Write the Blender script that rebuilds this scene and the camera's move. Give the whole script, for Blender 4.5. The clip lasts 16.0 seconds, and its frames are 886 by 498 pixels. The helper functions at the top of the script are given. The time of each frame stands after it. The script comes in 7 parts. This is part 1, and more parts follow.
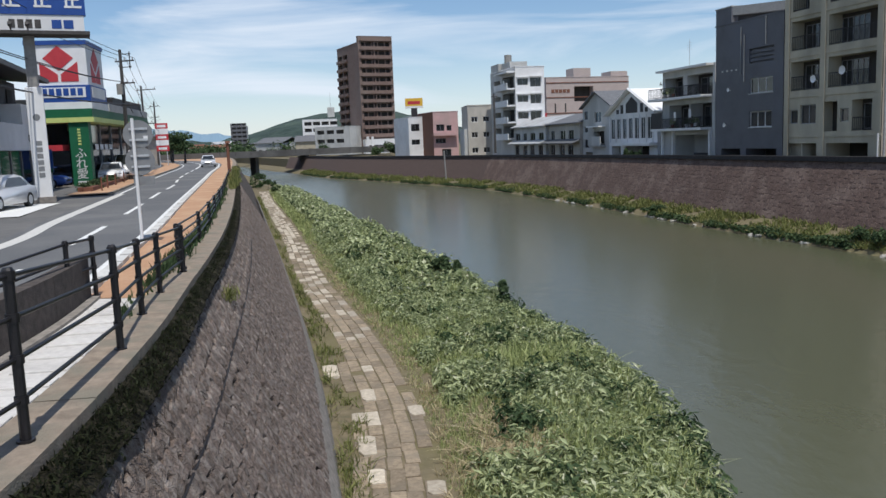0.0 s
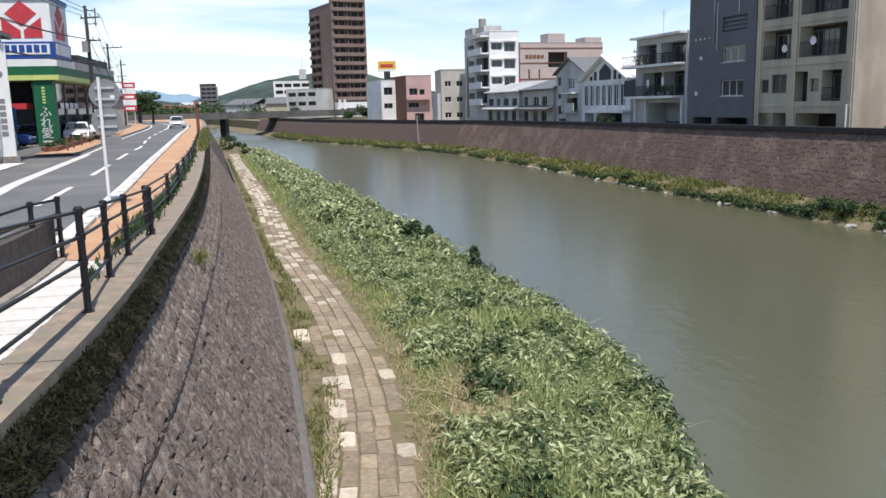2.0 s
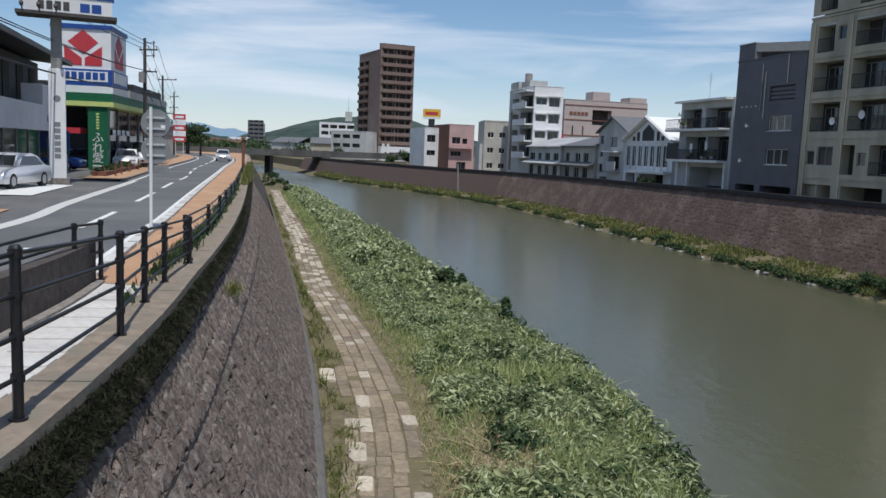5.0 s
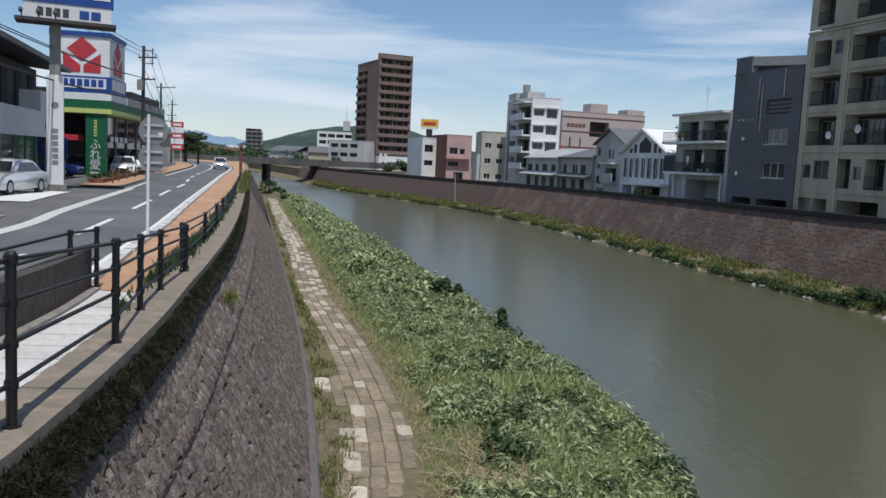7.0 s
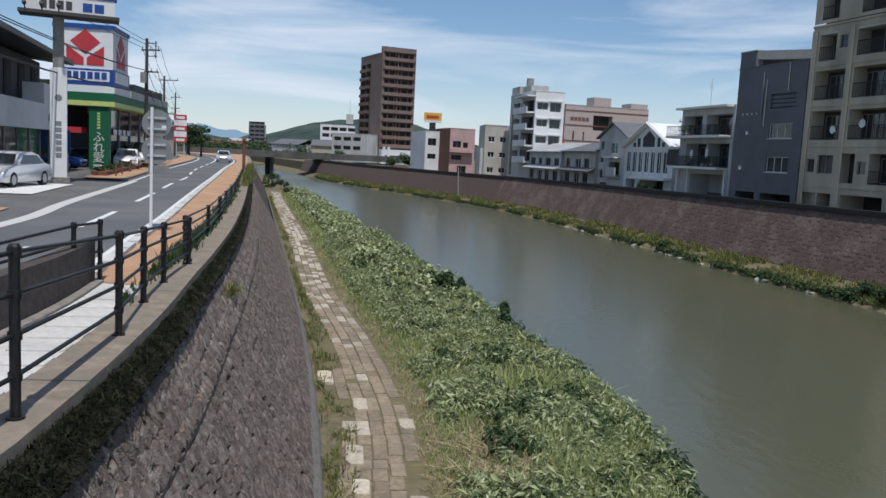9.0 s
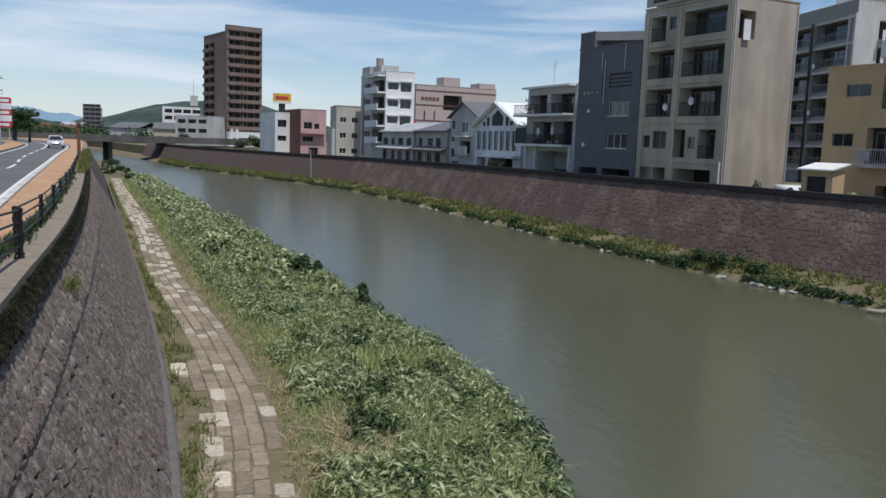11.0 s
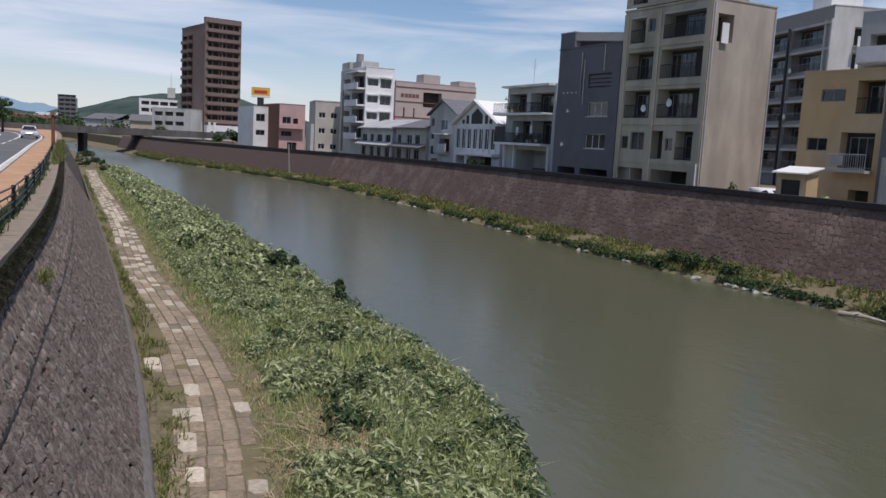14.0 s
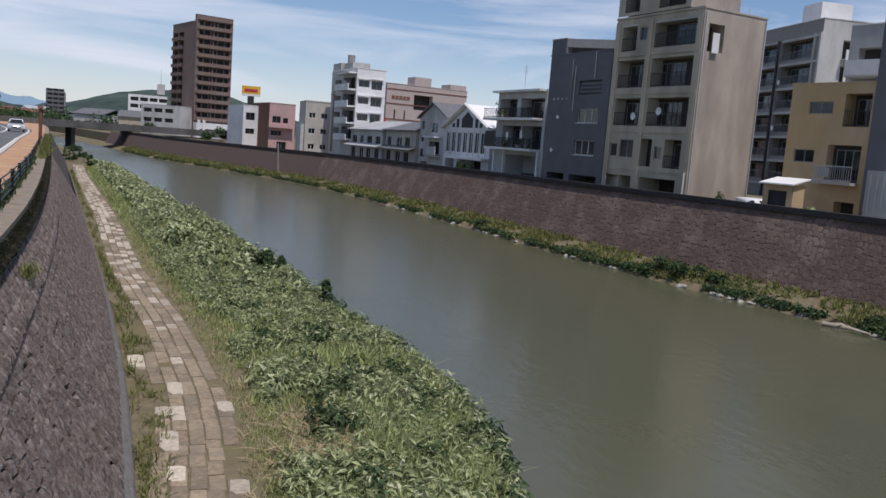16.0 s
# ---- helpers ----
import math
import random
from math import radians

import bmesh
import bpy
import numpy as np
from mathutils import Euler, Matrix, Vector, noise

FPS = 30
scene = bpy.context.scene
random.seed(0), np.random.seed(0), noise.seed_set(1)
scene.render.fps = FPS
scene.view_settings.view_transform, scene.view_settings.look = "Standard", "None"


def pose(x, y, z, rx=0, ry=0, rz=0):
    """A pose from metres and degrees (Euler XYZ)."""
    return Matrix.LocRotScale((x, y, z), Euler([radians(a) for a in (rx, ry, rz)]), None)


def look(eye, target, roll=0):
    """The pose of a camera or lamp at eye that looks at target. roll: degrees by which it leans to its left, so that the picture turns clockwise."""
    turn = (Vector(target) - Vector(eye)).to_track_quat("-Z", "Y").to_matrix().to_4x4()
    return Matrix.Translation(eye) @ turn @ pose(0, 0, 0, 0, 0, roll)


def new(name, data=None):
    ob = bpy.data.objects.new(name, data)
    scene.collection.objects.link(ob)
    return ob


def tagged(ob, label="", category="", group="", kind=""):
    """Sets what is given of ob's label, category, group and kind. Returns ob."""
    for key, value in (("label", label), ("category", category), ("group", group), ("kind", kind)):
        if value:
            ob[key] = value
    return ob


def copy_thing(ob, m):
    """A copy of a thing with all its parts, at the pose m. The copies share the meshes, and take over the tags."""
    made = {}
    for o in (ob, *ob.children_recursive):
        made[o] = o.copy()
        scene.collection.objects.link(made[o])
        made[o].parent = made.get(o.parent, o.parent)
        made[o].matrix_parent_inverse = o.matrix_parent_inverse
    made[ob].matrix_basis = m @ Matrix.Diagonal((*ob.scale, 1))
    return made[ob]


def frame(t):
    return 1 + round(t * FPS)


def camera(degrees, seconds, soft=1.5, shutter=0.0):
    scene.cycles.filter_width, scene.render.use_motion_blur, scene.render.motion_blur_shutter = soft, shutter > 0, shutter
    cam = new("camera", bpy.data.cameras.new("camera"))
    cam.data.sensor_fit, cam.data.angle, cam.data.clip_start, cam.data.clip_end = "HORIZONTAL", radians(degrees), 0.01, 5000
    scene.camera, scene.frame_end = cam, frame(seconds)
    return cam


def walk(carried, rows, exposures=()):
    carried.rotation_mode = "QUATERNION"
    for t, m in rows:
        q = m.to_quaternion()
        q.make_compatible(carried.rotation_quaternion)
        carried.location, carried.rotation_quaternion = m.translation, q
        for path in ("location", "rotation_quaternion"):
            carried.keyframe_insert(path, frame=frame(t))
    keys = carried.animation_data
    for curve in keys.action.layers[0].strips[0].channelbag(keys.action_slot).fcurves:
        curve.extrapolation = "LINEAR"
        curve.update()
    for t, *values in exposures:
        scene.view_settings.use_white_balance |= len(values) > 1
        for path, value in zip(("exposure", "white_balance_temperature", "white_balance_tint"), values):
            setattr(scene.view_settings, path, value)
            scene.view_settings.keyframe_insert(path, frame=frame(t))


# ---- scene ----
cam = camera(57.00, 16.0, soft=1.5)
PATH = [
    (0.0, pose(0, 0, 2.2, 82.39, 2.24, -0.03)),
    (0.5, pose(0, 0, 2.2, 81.18, 3.23, -0.78)),
    (1.0, pose(0, 0, 2.2, 80.55, 3.09, -1.93)),
    (1.5, pose(0, 0, 2.2, 81.31, 1.88, -1.82)),
    (2.0, pose(0, 0, 2.2, 79.89, 1.37, -1.90)),
    (2.5, pose(0, 0, 2.2, 80.64, 0.60, -1.19)),
    (3.0, pose(0, 0, 2.2, 82.08, -0.02, 0.04)),
    (3.5, pose(0, 0, 2.2, 82.57, -1.37, 0.39)),
    (4.0, pose(0, 0, 2.2, 83.19, -1.81, 1.14)),
    (6.5, pose(0, 0, 2.2, 83.29, -2.93, 0.59)),
    (7.0, pose(0, 0, 2.2, 83.95, -2.80, 0.83)),
    (7.5, pose(0, 0, 2.2, 84.16, -2.70, 0.89)),
    (8.0, pose(0, 0, 2.2, 84.17, -2.97, 1.39)),
    (8.2, pose(0, 0, 2.2, 84.03, -2.74, 1.79)),
    (10.3, pose(0, 0, 2.2, 83.35, -2.81, -3.88)),
    (10.5, pose(0, 0, 2.2, 83.34, -2.58, -5.15)),
    (11.0, pose(0, 0, 2.2, 82.59, -2.03, -9.21)),
    (11.5, pose(0, 0, 2.2, 82.45, -1.95, -11.43)),
    (12.0, pose(0, 0, 2.2, 82.84, -2.13, -11.21)),
    (12.5, pose(0, 0, 2.2, 82.78, -2.14, -11.48)),
    (13.0, pose(0, 0, 2.2, 82.74, -2.69, -11.46)),
    (13.5, pose(0, 0, 2.2, 82.75, -2.76, -11.31)),
    (14.0, pose(0, 0, 2.2, 82.47, -3.03, -10.66)),
    (14.5, pose(0, 0, 2.2, 82.93, -3.42, -10.35)),
    (15.0, pose(0, 0, 2.2, 83.06, -3.14, -10.43)),
    (15.5, pose(0, 0, 2.2, 82.73, -3.45, -10.91)),
    (16.0, pose(0, 0, 2.2, 82.73, -4.34, -11.37)),
]
EXPOSURES = [(0.0, 0.12, 6350, 10), (1.0, 0.35, 6450, 10), (2.0, 0.62, 6550, 12), (2.6, 0.5, 6500, 12), (3.2, 0.16, 6350, 10), (4.2, 0.0, 6250, 10), (8.2, -0.02, 6250, 10), (11.0, -0.02, 6250, 10), (12.2, -0.04, 6450, 17), (16.0, -0.06, 6400, 17)]
walk(cam, PATH, EXPOSURES)

# ---- world and sun ----
SUN_AZ, SUN_EL = 165.0, 66.0
world = bpy.data.worlds.new("sky")
scene.world = world
world.use_nodes = True
wn, wl = world.node_tree.nodes, world.node_tree.links
wn.clear()
w_out, w_bg = wn.new("ShaderNodeOutputWorld"), wn.new("ShaderNodeBackground")
sky = wn.new("ShaderNodeTexSky")
sky.sky_type, sky.sun_disc = "NISHITA", False
sky.sun_elevation, sky.sun_rotation = radians(SUN_EL), radians(SUN_AZ)
sky.air_density, sky.dust_density, sky.ozone_density = 1.0, 0.15, 5.0
w_geo, w_sep = wn.new("ShaderNodeTexCoord"), wn.new("ShaderNodeSeparateXYZ")
w_map = wn.new("ShaderNodeMapping")
w_map.inputs["Scale"].default_value = (1.5, 1.5, 9.5)
w_map.inputs["Rotation"].default_value = (0.0, radians(3), 0.0)
w_noise, w_ramp, w_mix = wn.new("ShaderNodeTexNoise"), wn.new("ShaderNodeValToRGB"), wn.new("ShaderNodeMix")
w_noise.inputs["Scale"].default_value, w_noise.inputs["Detail"].default_value = 1.3, 7.0
w_noise.inputs["Roughness"].default_value, w_noise.inputs["Distortion"].default_value = 0.55, 0.6
w_ramp.color_ramp.elements[0].position, w_ramp.color_ramp.elements[1].position = 0.48, 0.68
w_ramp.color_ramp.elements[0].color, w_ramp.color_ramp.elements[1].color = (0, 0, 0, 1), (0.85, 0.85, 0.85, 1)
w_mix.data_type = "RGBA"
w_mix.inputs[7].default_value = (7.4, 8.0, 8.8, 1)
wl.new(w_geo.outputs["Generated"], w_map.inputs["Vector"])
wl.new(w_map.outputs[0], w_noise.inputs["Vector"])
wl.new(w_noise.outputs["Fac"], w_ramp.inputs[0])
w_haze, w_max = wn.new("ShaderNodeMapRange"), wn.new("ShaderNodeMath")
w_haze.inputs["From Min"].default_value, w_haze.inputs["From Max"].default_value = 0.0, 0.13
w_haze.inputs["To Min"].default_value, w_haze.inputs["To Max"].default_value = 0.5, 0.0
w_max.operation = "MAXIMUM"
wl.new(w_geo.outputs["Generated"], w_sep.inputs[0])
wl.new(w_sep.outputs["Z"], w_haze.inputs["Value"])
wl.new(w_haze.outputs[0], w_max.inputs[0])
wl.new(w_ramp.outputs[0], w_max.inputs[1])
wl.new(w_max.outputs[0], w_mix.inputs[0])
wl.new(sky.outputs[0], w_mix.inputs[6])
wl.new(w_mix.outputs[2], w_bg.inputs[0])
wl.new(w_bg.outputs[0], w_out.inputs[0])
w_bg.inputs[1].default_value = 0.1

sun = new("sun", bpy.data.lights.new("sun", "SUN"))
sun.data.energy, sun.data.angle, sun.data.color = 3.6, radians(0.55), (1.0, 0.95, 0.87)
sun_way = Vector((math.cos(radians(SUN_EL)) * math.sin(radians(SUN_AZ)), math.cos(radians(SUN_EL)) * math.cos(radians(SUN_AZ)), math.sin(radians(SUN_EL))))
sun.matrix_world = look(sun_way * 300, (0, 0, 0))


# ---- materials ----
def material(name, color, color2=None, scale=3.0, rough=0.8, bump=0.0, bump_scale=40.0, metal=0.0, vary=0.0, stain=None, stain_scale=0.3,
             stretch=(1, 1, 1), spec=0.4, world_space=True, bump_distance=0.02, island=0.0):
    """A surface with two scales of variation: grain (color to color2) and broad stains; vary: by each object, at random."""
    m = bpy.data.materials.new(name)
    m.use_nodes = True
    n, l = m.node_tree.nodes, m.node_tree.links
    b = n["Principled BSDF"]
    b.inputs["Roughness"].default_value, b.inputs["Metallic"].default_value = rough, metal
    b.inputs["Specular IOR Level"].default_value = spec
    co, mp = n.new("ShaderNodeTexCoord"), n.new("ShaderNodeMapping")
    mp.inputs["Scale"].default_value = stretch
    if world_space:
        ge = n.new("ShaderNodeNewGeometry")
        l.new(ge.outputs["Position"], mp.inputs["Vector"])
    else:
        l.new(co.outputs["Object"], mp.inputs["Vector"])
    no = n.new("ShaderNodeTexNoise")
    no.inputs["Scale"].default_value, no.inputs["Detail"].default_value, no.inputs["Roughness"].default_value = scale, 6.0, 0.62
    l.new(mp.outputs[0], no.inputs["Vector"])
    ra = n.new("ShaderNodeValToRGB")
    ra.color_ramp.elements[0].position, ra.color_ramp.elements[1].position = 0.32, 0.68
    c2 = color2 or tuple(c * 0.78 for c in color)
    ra.color_ramp.elements[0].color, ra.color_ramp.elements[1].color = (*c2, 1), (*color, 1)
    l.new(no.outputs["Fac"], ra.inputs[0])
    last = ra.outputs[0]
    if stain:
        ns, rs, mx = n.new("ShaderNodeTexNoise"), n.new("ShaderNodeValToRGB"), n.new("ShaderNodeMix")
        ns.inputs["Scale"].default_value, ns.inputs["Detail"].default_value = stain_scale, 8.0
        rs.color_ramp.elements[0].position, rs.color_ramp.elements[1].position = 0.46, 0.66
        mx.data_type = "RGBA"
        l.new(mp.outputs[0], ns.inputs["Vector"])
        l.new(ns.outputs["Fac"], rs.inputs[0])
        l.new(rs.outputs[0], mx.inputs[0])
        l.new(last, mx.inputs[6])
        mx.inputs[7].default_value = (*stain, 1)
        last = mx.outputs[2]
    if vary:
        oi, hs, ma = n.new("ShaderNodeObjectInfo"), n.new("ShaderNodeHueSaturation"), n.new("ShaderNodeMapRange")
        ma.inputs["To Min"].default_value, ma.inputs["To Max"].default_value = 1 - vary, 1 + vary
        l.new(oi.outputs["Random"], ma.inputs["Value"])
        l.new(ma.outputs[0], hs.inputs["Value"])
        l.new(last, hs.inputs["Color"])
        last = hs.outputs[0]
    if island:
        gi, hi, mi = n.new("ShaderNodeNewGeometry"), n.new("ShaderNodeHueSaturation"), n.new("ShaderNodeMapRange")
        mi.inputs["To Min"].default_value, mi.inputs["To Max"].default_value = 1 - island, 1 + island
        l.new(gi.outputs["Random Per Island"], mi.inputs["Value"])
        l.new(mi.outputs[0], hi.inputs["Value"])
        l.new(last, hi.inputs["Color"])
        last = hi.outputs[0]
    l.new(last, b.inputs["Base Color"])
    if bump:
        nb, bu = n.new("ShaderNodeTexNoise"), n.new("ShaderNodeBump")
        nb.inputs["Scale"].default_value, nb.inputs["Detail"].default_value = bump_scale, 5.0
        bu.inputs["Strength"].default_value, bu.inputs["Distance"].default_value = bump, bump_distance
        l.new(mp.outputs[0], nb.inputs["Vector"])
        l.new(nb.outputs["Fac"], bu.inputs["Height"])
        l.new(bu.outputs[0], b.inputs["Normal"])
    return m


def leafy(name, dark, light, dry=None, rough=0.7):
    """Leaves: every island a shade of its own, a little light passing through."""
    m = bpy.data.materials.new(name)
    m.use_nodes = True
    n, l = m.node_tree.nodes, m.node_tree.links
    b = n["Principled BSDF"]
    b.inputs["Roughness"].default_value, b.inputs["Specular IOR Level"].default_value = rough, 0.12
    ge, ra = n.new("ShaderNodeNewGeometry"), n.new("ShaderNodeValToRGB")
    ra.color_ramp.elements[0].color, ra.color_ramp.elements[1].color = (*dark, 1), (*light, 1)
    l.new(ge.outputs["Random Per Island"], ra.inputs[0])
    if dry:
        e = ra.color_ramp.elements.new(0.93)
        e.color = (*light, 1)
        ra.color_ramp.elements[-1].color = (*dry, 1)
    tr, mx = n.new("ShaderNodeBsdfTranslucent"), n.new("ShaderNodeMixShader")
    mx.inputs[0].default_value = 0.35
    l.new(ra.outputs[0], b.inputs["Base Color"])
    l.new(ra.outputs[0], tr.inputs["Color"])
    l.new(b.outputs[0], mx.inputs[1])
    l.new(tr.outputs[0], mx.inputs[2])
    l.new(mx.outputs[0], n["Material Output"].inputs["Surface"])
    return m


def glassy(name, color, rough=0.05, through_share=0.6):
    m = material(name, color, scale=2.0, rough=rough, spec=0.8)
    m.node_tree.nodes["Principled BSDF"].inputs["Transmission Weight"].default_value = through_share
    return m


M_ASPHALT = material("asphalt", (0.135, 0.137, 0.14), (0.09, 0.092, 0.095), 30, 0.85, 0.3, 200, stain=(0.16, 0.16, 0.157), stain_scale=0.25)
M_ORANGE = material("orange_paving", (0.46, 0.275, 0.165), (0.38, 0.215, 0.12), 8, 0.85, 0.2, 60, stain=(0.5, 0.33, 0.2), stain_scale=0.8)
M_TILE = material("pale_tile", (0.62, 0.6, 0.57), (0.5, 0.48, 0.46), 9, 0.8, 0.25, 70, vary=0.12)
M_KERB = material("kerb_stone", (0.6, 0.59, 0.56), (0.46, 0.45, 0.42), 14, 0.85, 0.3, 60, vary=0.12)
M_PAINT = material("road_paint", (0.78, 0.78, 0.76), (0.6, 0.6, 0.58), 12, 0.7)
M_CAP = material("cap_concrete", (0.32, 0.26, 0.2), (0.19, 0.152, 0.117), 5, 0.92, 0.7, 40, stain=(0.2, 0.18, 0.14), stain_scale=2.0)
# Near-black: moss and stain, plus the coping overhang's shade.
M_CAPFACE = material("mossy_shaded_concrete", (0.022, 0.021, 0.014), (0.008, 0.008, 0.006), 14, 1.0, 1.0, 26, spec=0.05, stain=(0.05, 0.045, 0.033), stain_scale=3.5, bump_distance=0.05)
M_STONE = material("wall_stone", (0.215, 0.165, 0.138), (0.07, 0.054, 0.047), 18, 0.94, 1.0, 45, vary=0.2, stain=(0.25, 0.215, 0.19), stain_scale=7.0, bump_distance=0.05, island=0.22)
M_JOINT = material("wall_mortar", (0.1, 0.082, 0.073), (0.05, 0.042, 0.038), 8, 0.95, 0.6, 40)
M_FOOT = material("foot_concrete", (0.31, 0.28, 0.25), (0.16, 0.145, 0.13), 7, 0.9, 0.5, 40)
M_STONE_R = material("far_wall_stone", (0.148, 0.1, 0.083), (0.085, 0.058, 0.049), 9, 0.92, 0.5, 26, vary=0.08, stain=(0.175, 0.128, 0.108), stain_scale=0.5, island=0.14)
M_JOINT_R = material("far_wall_mortar", (0.125, 0.086, 0.073), (0.08, 0.056, 0.048), 5, 0.95, 0.5, 30)
M_COPE_R = material("far_coping", (0.05, 0.044, 0.045), (0.025, 0.023, 0.024), 5, 0.9, 0.4, 20)
M_SLAB = material("path_slab", (0.33, 0.265, 0.185), (0.18, 0.14, 0.096), 9, 0.9, 0.4, 45, vary=0.2, stain=(0.2, 0.165, 0.12), stain_scale=1.6, island=0.2)
M_SLAB_W = material("pale_slab", (0.5, 0.44, 0.35), (0.32, 0.275, 0.215), 9, 0.9, 0.4, 45, vary=0.2, island=0.15)
M_EARTH = material("bank_earth", (0.2, 0.16, 0.1), (0.11, 0.096, 0.054), 3, 0.95, 0.8, 18, stain=(0.15, 0.13, 0.065), stain_scale=0.5)
M_LAWN = material("bank_grass_floor", (0.12, 0.15, 0.035), (0.06, 0.085, 0.02), 2.5, 0.95, 0.8, 12, stain=(0.2, 0.19, 0.06), stain_scale=0.3)
M_TOWN = material("town_ground", (0.14, 0.138, 0.135), (0.1, 0.098, 0.096), 2.0, 0.9, 0.2, 60, stain=(0.17, 0.165, 0.155), stain_scale=0.2)
M_GRASS = leafy("grass_blades", (0.16, 0.2, 0.07), (0.52, 0.57, 0.26), (0.62, 0.56, 0.34))
M_WEED = leafy("weed_leaves", (0.09, 0.125, 0.05), (0.54, 0.59, 0.33), (0.7, 0.7, 0.52))
M_BUSH = leafy("bush_leaves", (0.024, 0.045, 0.02), (0.11, 0.16, 0.075))
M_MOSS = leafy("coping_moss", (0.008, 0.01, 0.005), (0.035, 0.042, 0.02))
M_DRY = leafy("dry_grass", (0.34, 0.28, 0.16), (0.6, 0.51, 0.33))
M_BANKGRASS = leafy("bank_grass", (0.09, 0.11, 0.035), (0.26, 0.27, 0.1), (0.36, 0.31, 0.16))
M_RAIL = material("black_rail_paint", (0.018, 0.016, 0.018), (0.01, 0.009, 0.01), 20, 0.42, 0.1, 80)
M_STEEL = material("galvanised_steel", (0.55, 0.56, 0.57), (0.42, 0.43, 0.44), 10, 0.45, metal=0.4)
M_SIGNBACK = material("sign_back_grey", (0.24, 0.245, 0.25), (0.19, 0.195, 0.2), 6, 0.55, metal=0.2)
M_POLE = material("pole_concrete", (0.3, 0.29, 0.27), (0.22, 0.21, 0.2), 5, 0.85, 0.2, 30)
M_POLE_DARK = material("pole_dark", (0.075, 0.07, 0.068), (0.05, 0.047, 0.045), 5, 0.8)
M_WIRE = material("cable_black", (0.03, 0.03, 0.035), (0.02, 0.02, 0.025), 5, 0.6)
M_WHITE = material("white_wall", (0.76, 0.76, 0.76), (0.66, 0.66, 0.66), 1.2, 0.7, stain=(0.62, 0.61, 0.6), stain_scale=0.25)
M_BLUE = material("sign_blue", (0.02, 0.07, 0.28), (0.015, 0.055, 0.23), 2, 0.45)
M_RED = material("sign_red", (0.5, 0.045, 0.055), (0.42, 0.035, 0.045), 2, 0.5)
M_GREEN = material("sign_green", (0.012, 0.12, 0.055), (0.01, 0.095, 0.042), 2, 0.5)
M_LIME = material("sign_lime", (0.55, 0.62, 0.22), (0.48, 0.55, 0.18), 2, 0.5)
M_YELLOW = material("sign_yellow", (0.7, 0.45, 0.05), (0.6, 0.36, 0.04), 2, 0.5)
M_DARK = material("dark_cladding", (0.035, 0.032, 0.034), (0.022, 0.02, 0.022), 1.5, 0.6)
# Dark base colour carries the shade of rooms and deep recesses.
M_INSIDE = material("interior_shade", (0.06, 0.055, 0.05), (0.035, 0.033, 0.03), 1.0, 0.9)
M_GLASS = glassy("window_glass", (0.03, 0.034, 0.038), 0.07, 0.35)
M_GLASS_CAR = glassy("car_glass", (0.03, 0.035, 0.04), 0.03, 0.2)
M_ALU = material("window_frame_alu", (0.3, 0.3, 0.31), (0.24, 0.24, 0.25), 6, 0.5, metal=0.5)
M_ROOFTILE = material("slate_roof", (0.16, 0.165, 0.175), (0.1, 0.103, 0.11), 3, 0.75, 0.3, 20)
M_TAN = material("tan_render", (0.455, 0.412, 0.32), (0.37, 0.337, 0.262), 1.2, 0.9, 0.2, 20, stain=(0.27, 0.25, 0.195), stain_scale=0.35, stretch=(1, 1, 0.35))
M_TANSIDE = material("bare_concrete", (0.42, 0.365, 0.305), (0.32, 0.275, 0.23), 1.1, 0.9, 0.2, 20, stain=(0.27, 0.235, 0.2), stain_scale=0.5, stretch=(1, 1, 0.3))
M_CHARCOAL = material("charcoal_cladding", (0.122, 0.123, 0.134), (0.097, 0.098, 0.108), 0.8, 0.7, stain=(0.12, 0.122, 0.14), stain_scale=0.2)
M_GREYWALL = material("grey_render", (0.52, 0.52, 0.505), (0.42, 0.42, 0.41), 1.0, 0.85, stain=(0.35, 0.35, 0.335), stain_scale=0.3, stretch=(1, 1, 0.4))
M_CREAM = material("cream_render", (0.5, 0.47, 0.42), (0.4, 0.38, 0.34), 1.0, 0.85, stain=(0.35, 0.33, 0.3), stain_scale=0.3, stretch=(1, 1, 0.4))
M_PINK = material("pink_tile", (0.47, 0.39, 0.365), (0.4, 0.33, 0.31), 1.0, 0.8, stain=(0.42, 0.355, 0.33), stain_scale=0.2)
M_PINK2 = material("rose_render", (0.55, 0.35, 0.34), (0.47, 0.3, 0.29), 1.0, 0.85, stain=(0.42, 0.3, 0.28), stain_scale=0.3)
M_BRICK = material("brown_tile", (0.2, 0.085, 0.055), (0.15, 0.065, 0.042), 2.0, 0.8, stain=(0.17, 0.085, 0.06), stain_scale=0.2)
M_TOWER = material("tower_tile", (0.2, 0.138, 0.118), (0.155, 0.106, 0.09), 1.0, 0.75, stain=(0.2, 0.15, 0.13), stain_scale=0.1)
M_OCHRE = material("ochre_render", (0.53, 0.39, 0.235), (0.44, 0.325, 0.195), 1.0, 0.85, stain=(0.46, 0.32, 0.16), stain_scale=0.3, stretch=(1, 1, 0.4))
M_BRIDGE = material("bridge_concrete", (0.13, 0.125, 0.12), (0.09, 0.087, 0.083), 0.5, 0.9, stain=(0.07, 0.068, 0.065), stain_scale=0.2)
# Air haze is put into the hill colours, strongest in the far ridge.
M_HILL = material("hill_woods", (0.06, 0.088, 0.07), (0.018, 0.034, 0.032), 0.03, 0.95, 1.0, 0.06, bump_distance=6.0)
M_HILL_FAR = material("far_hill_haze", (0.2, 0.3, 0.38), (0.17, 0.26, 0.34), 0.004, 1.0)
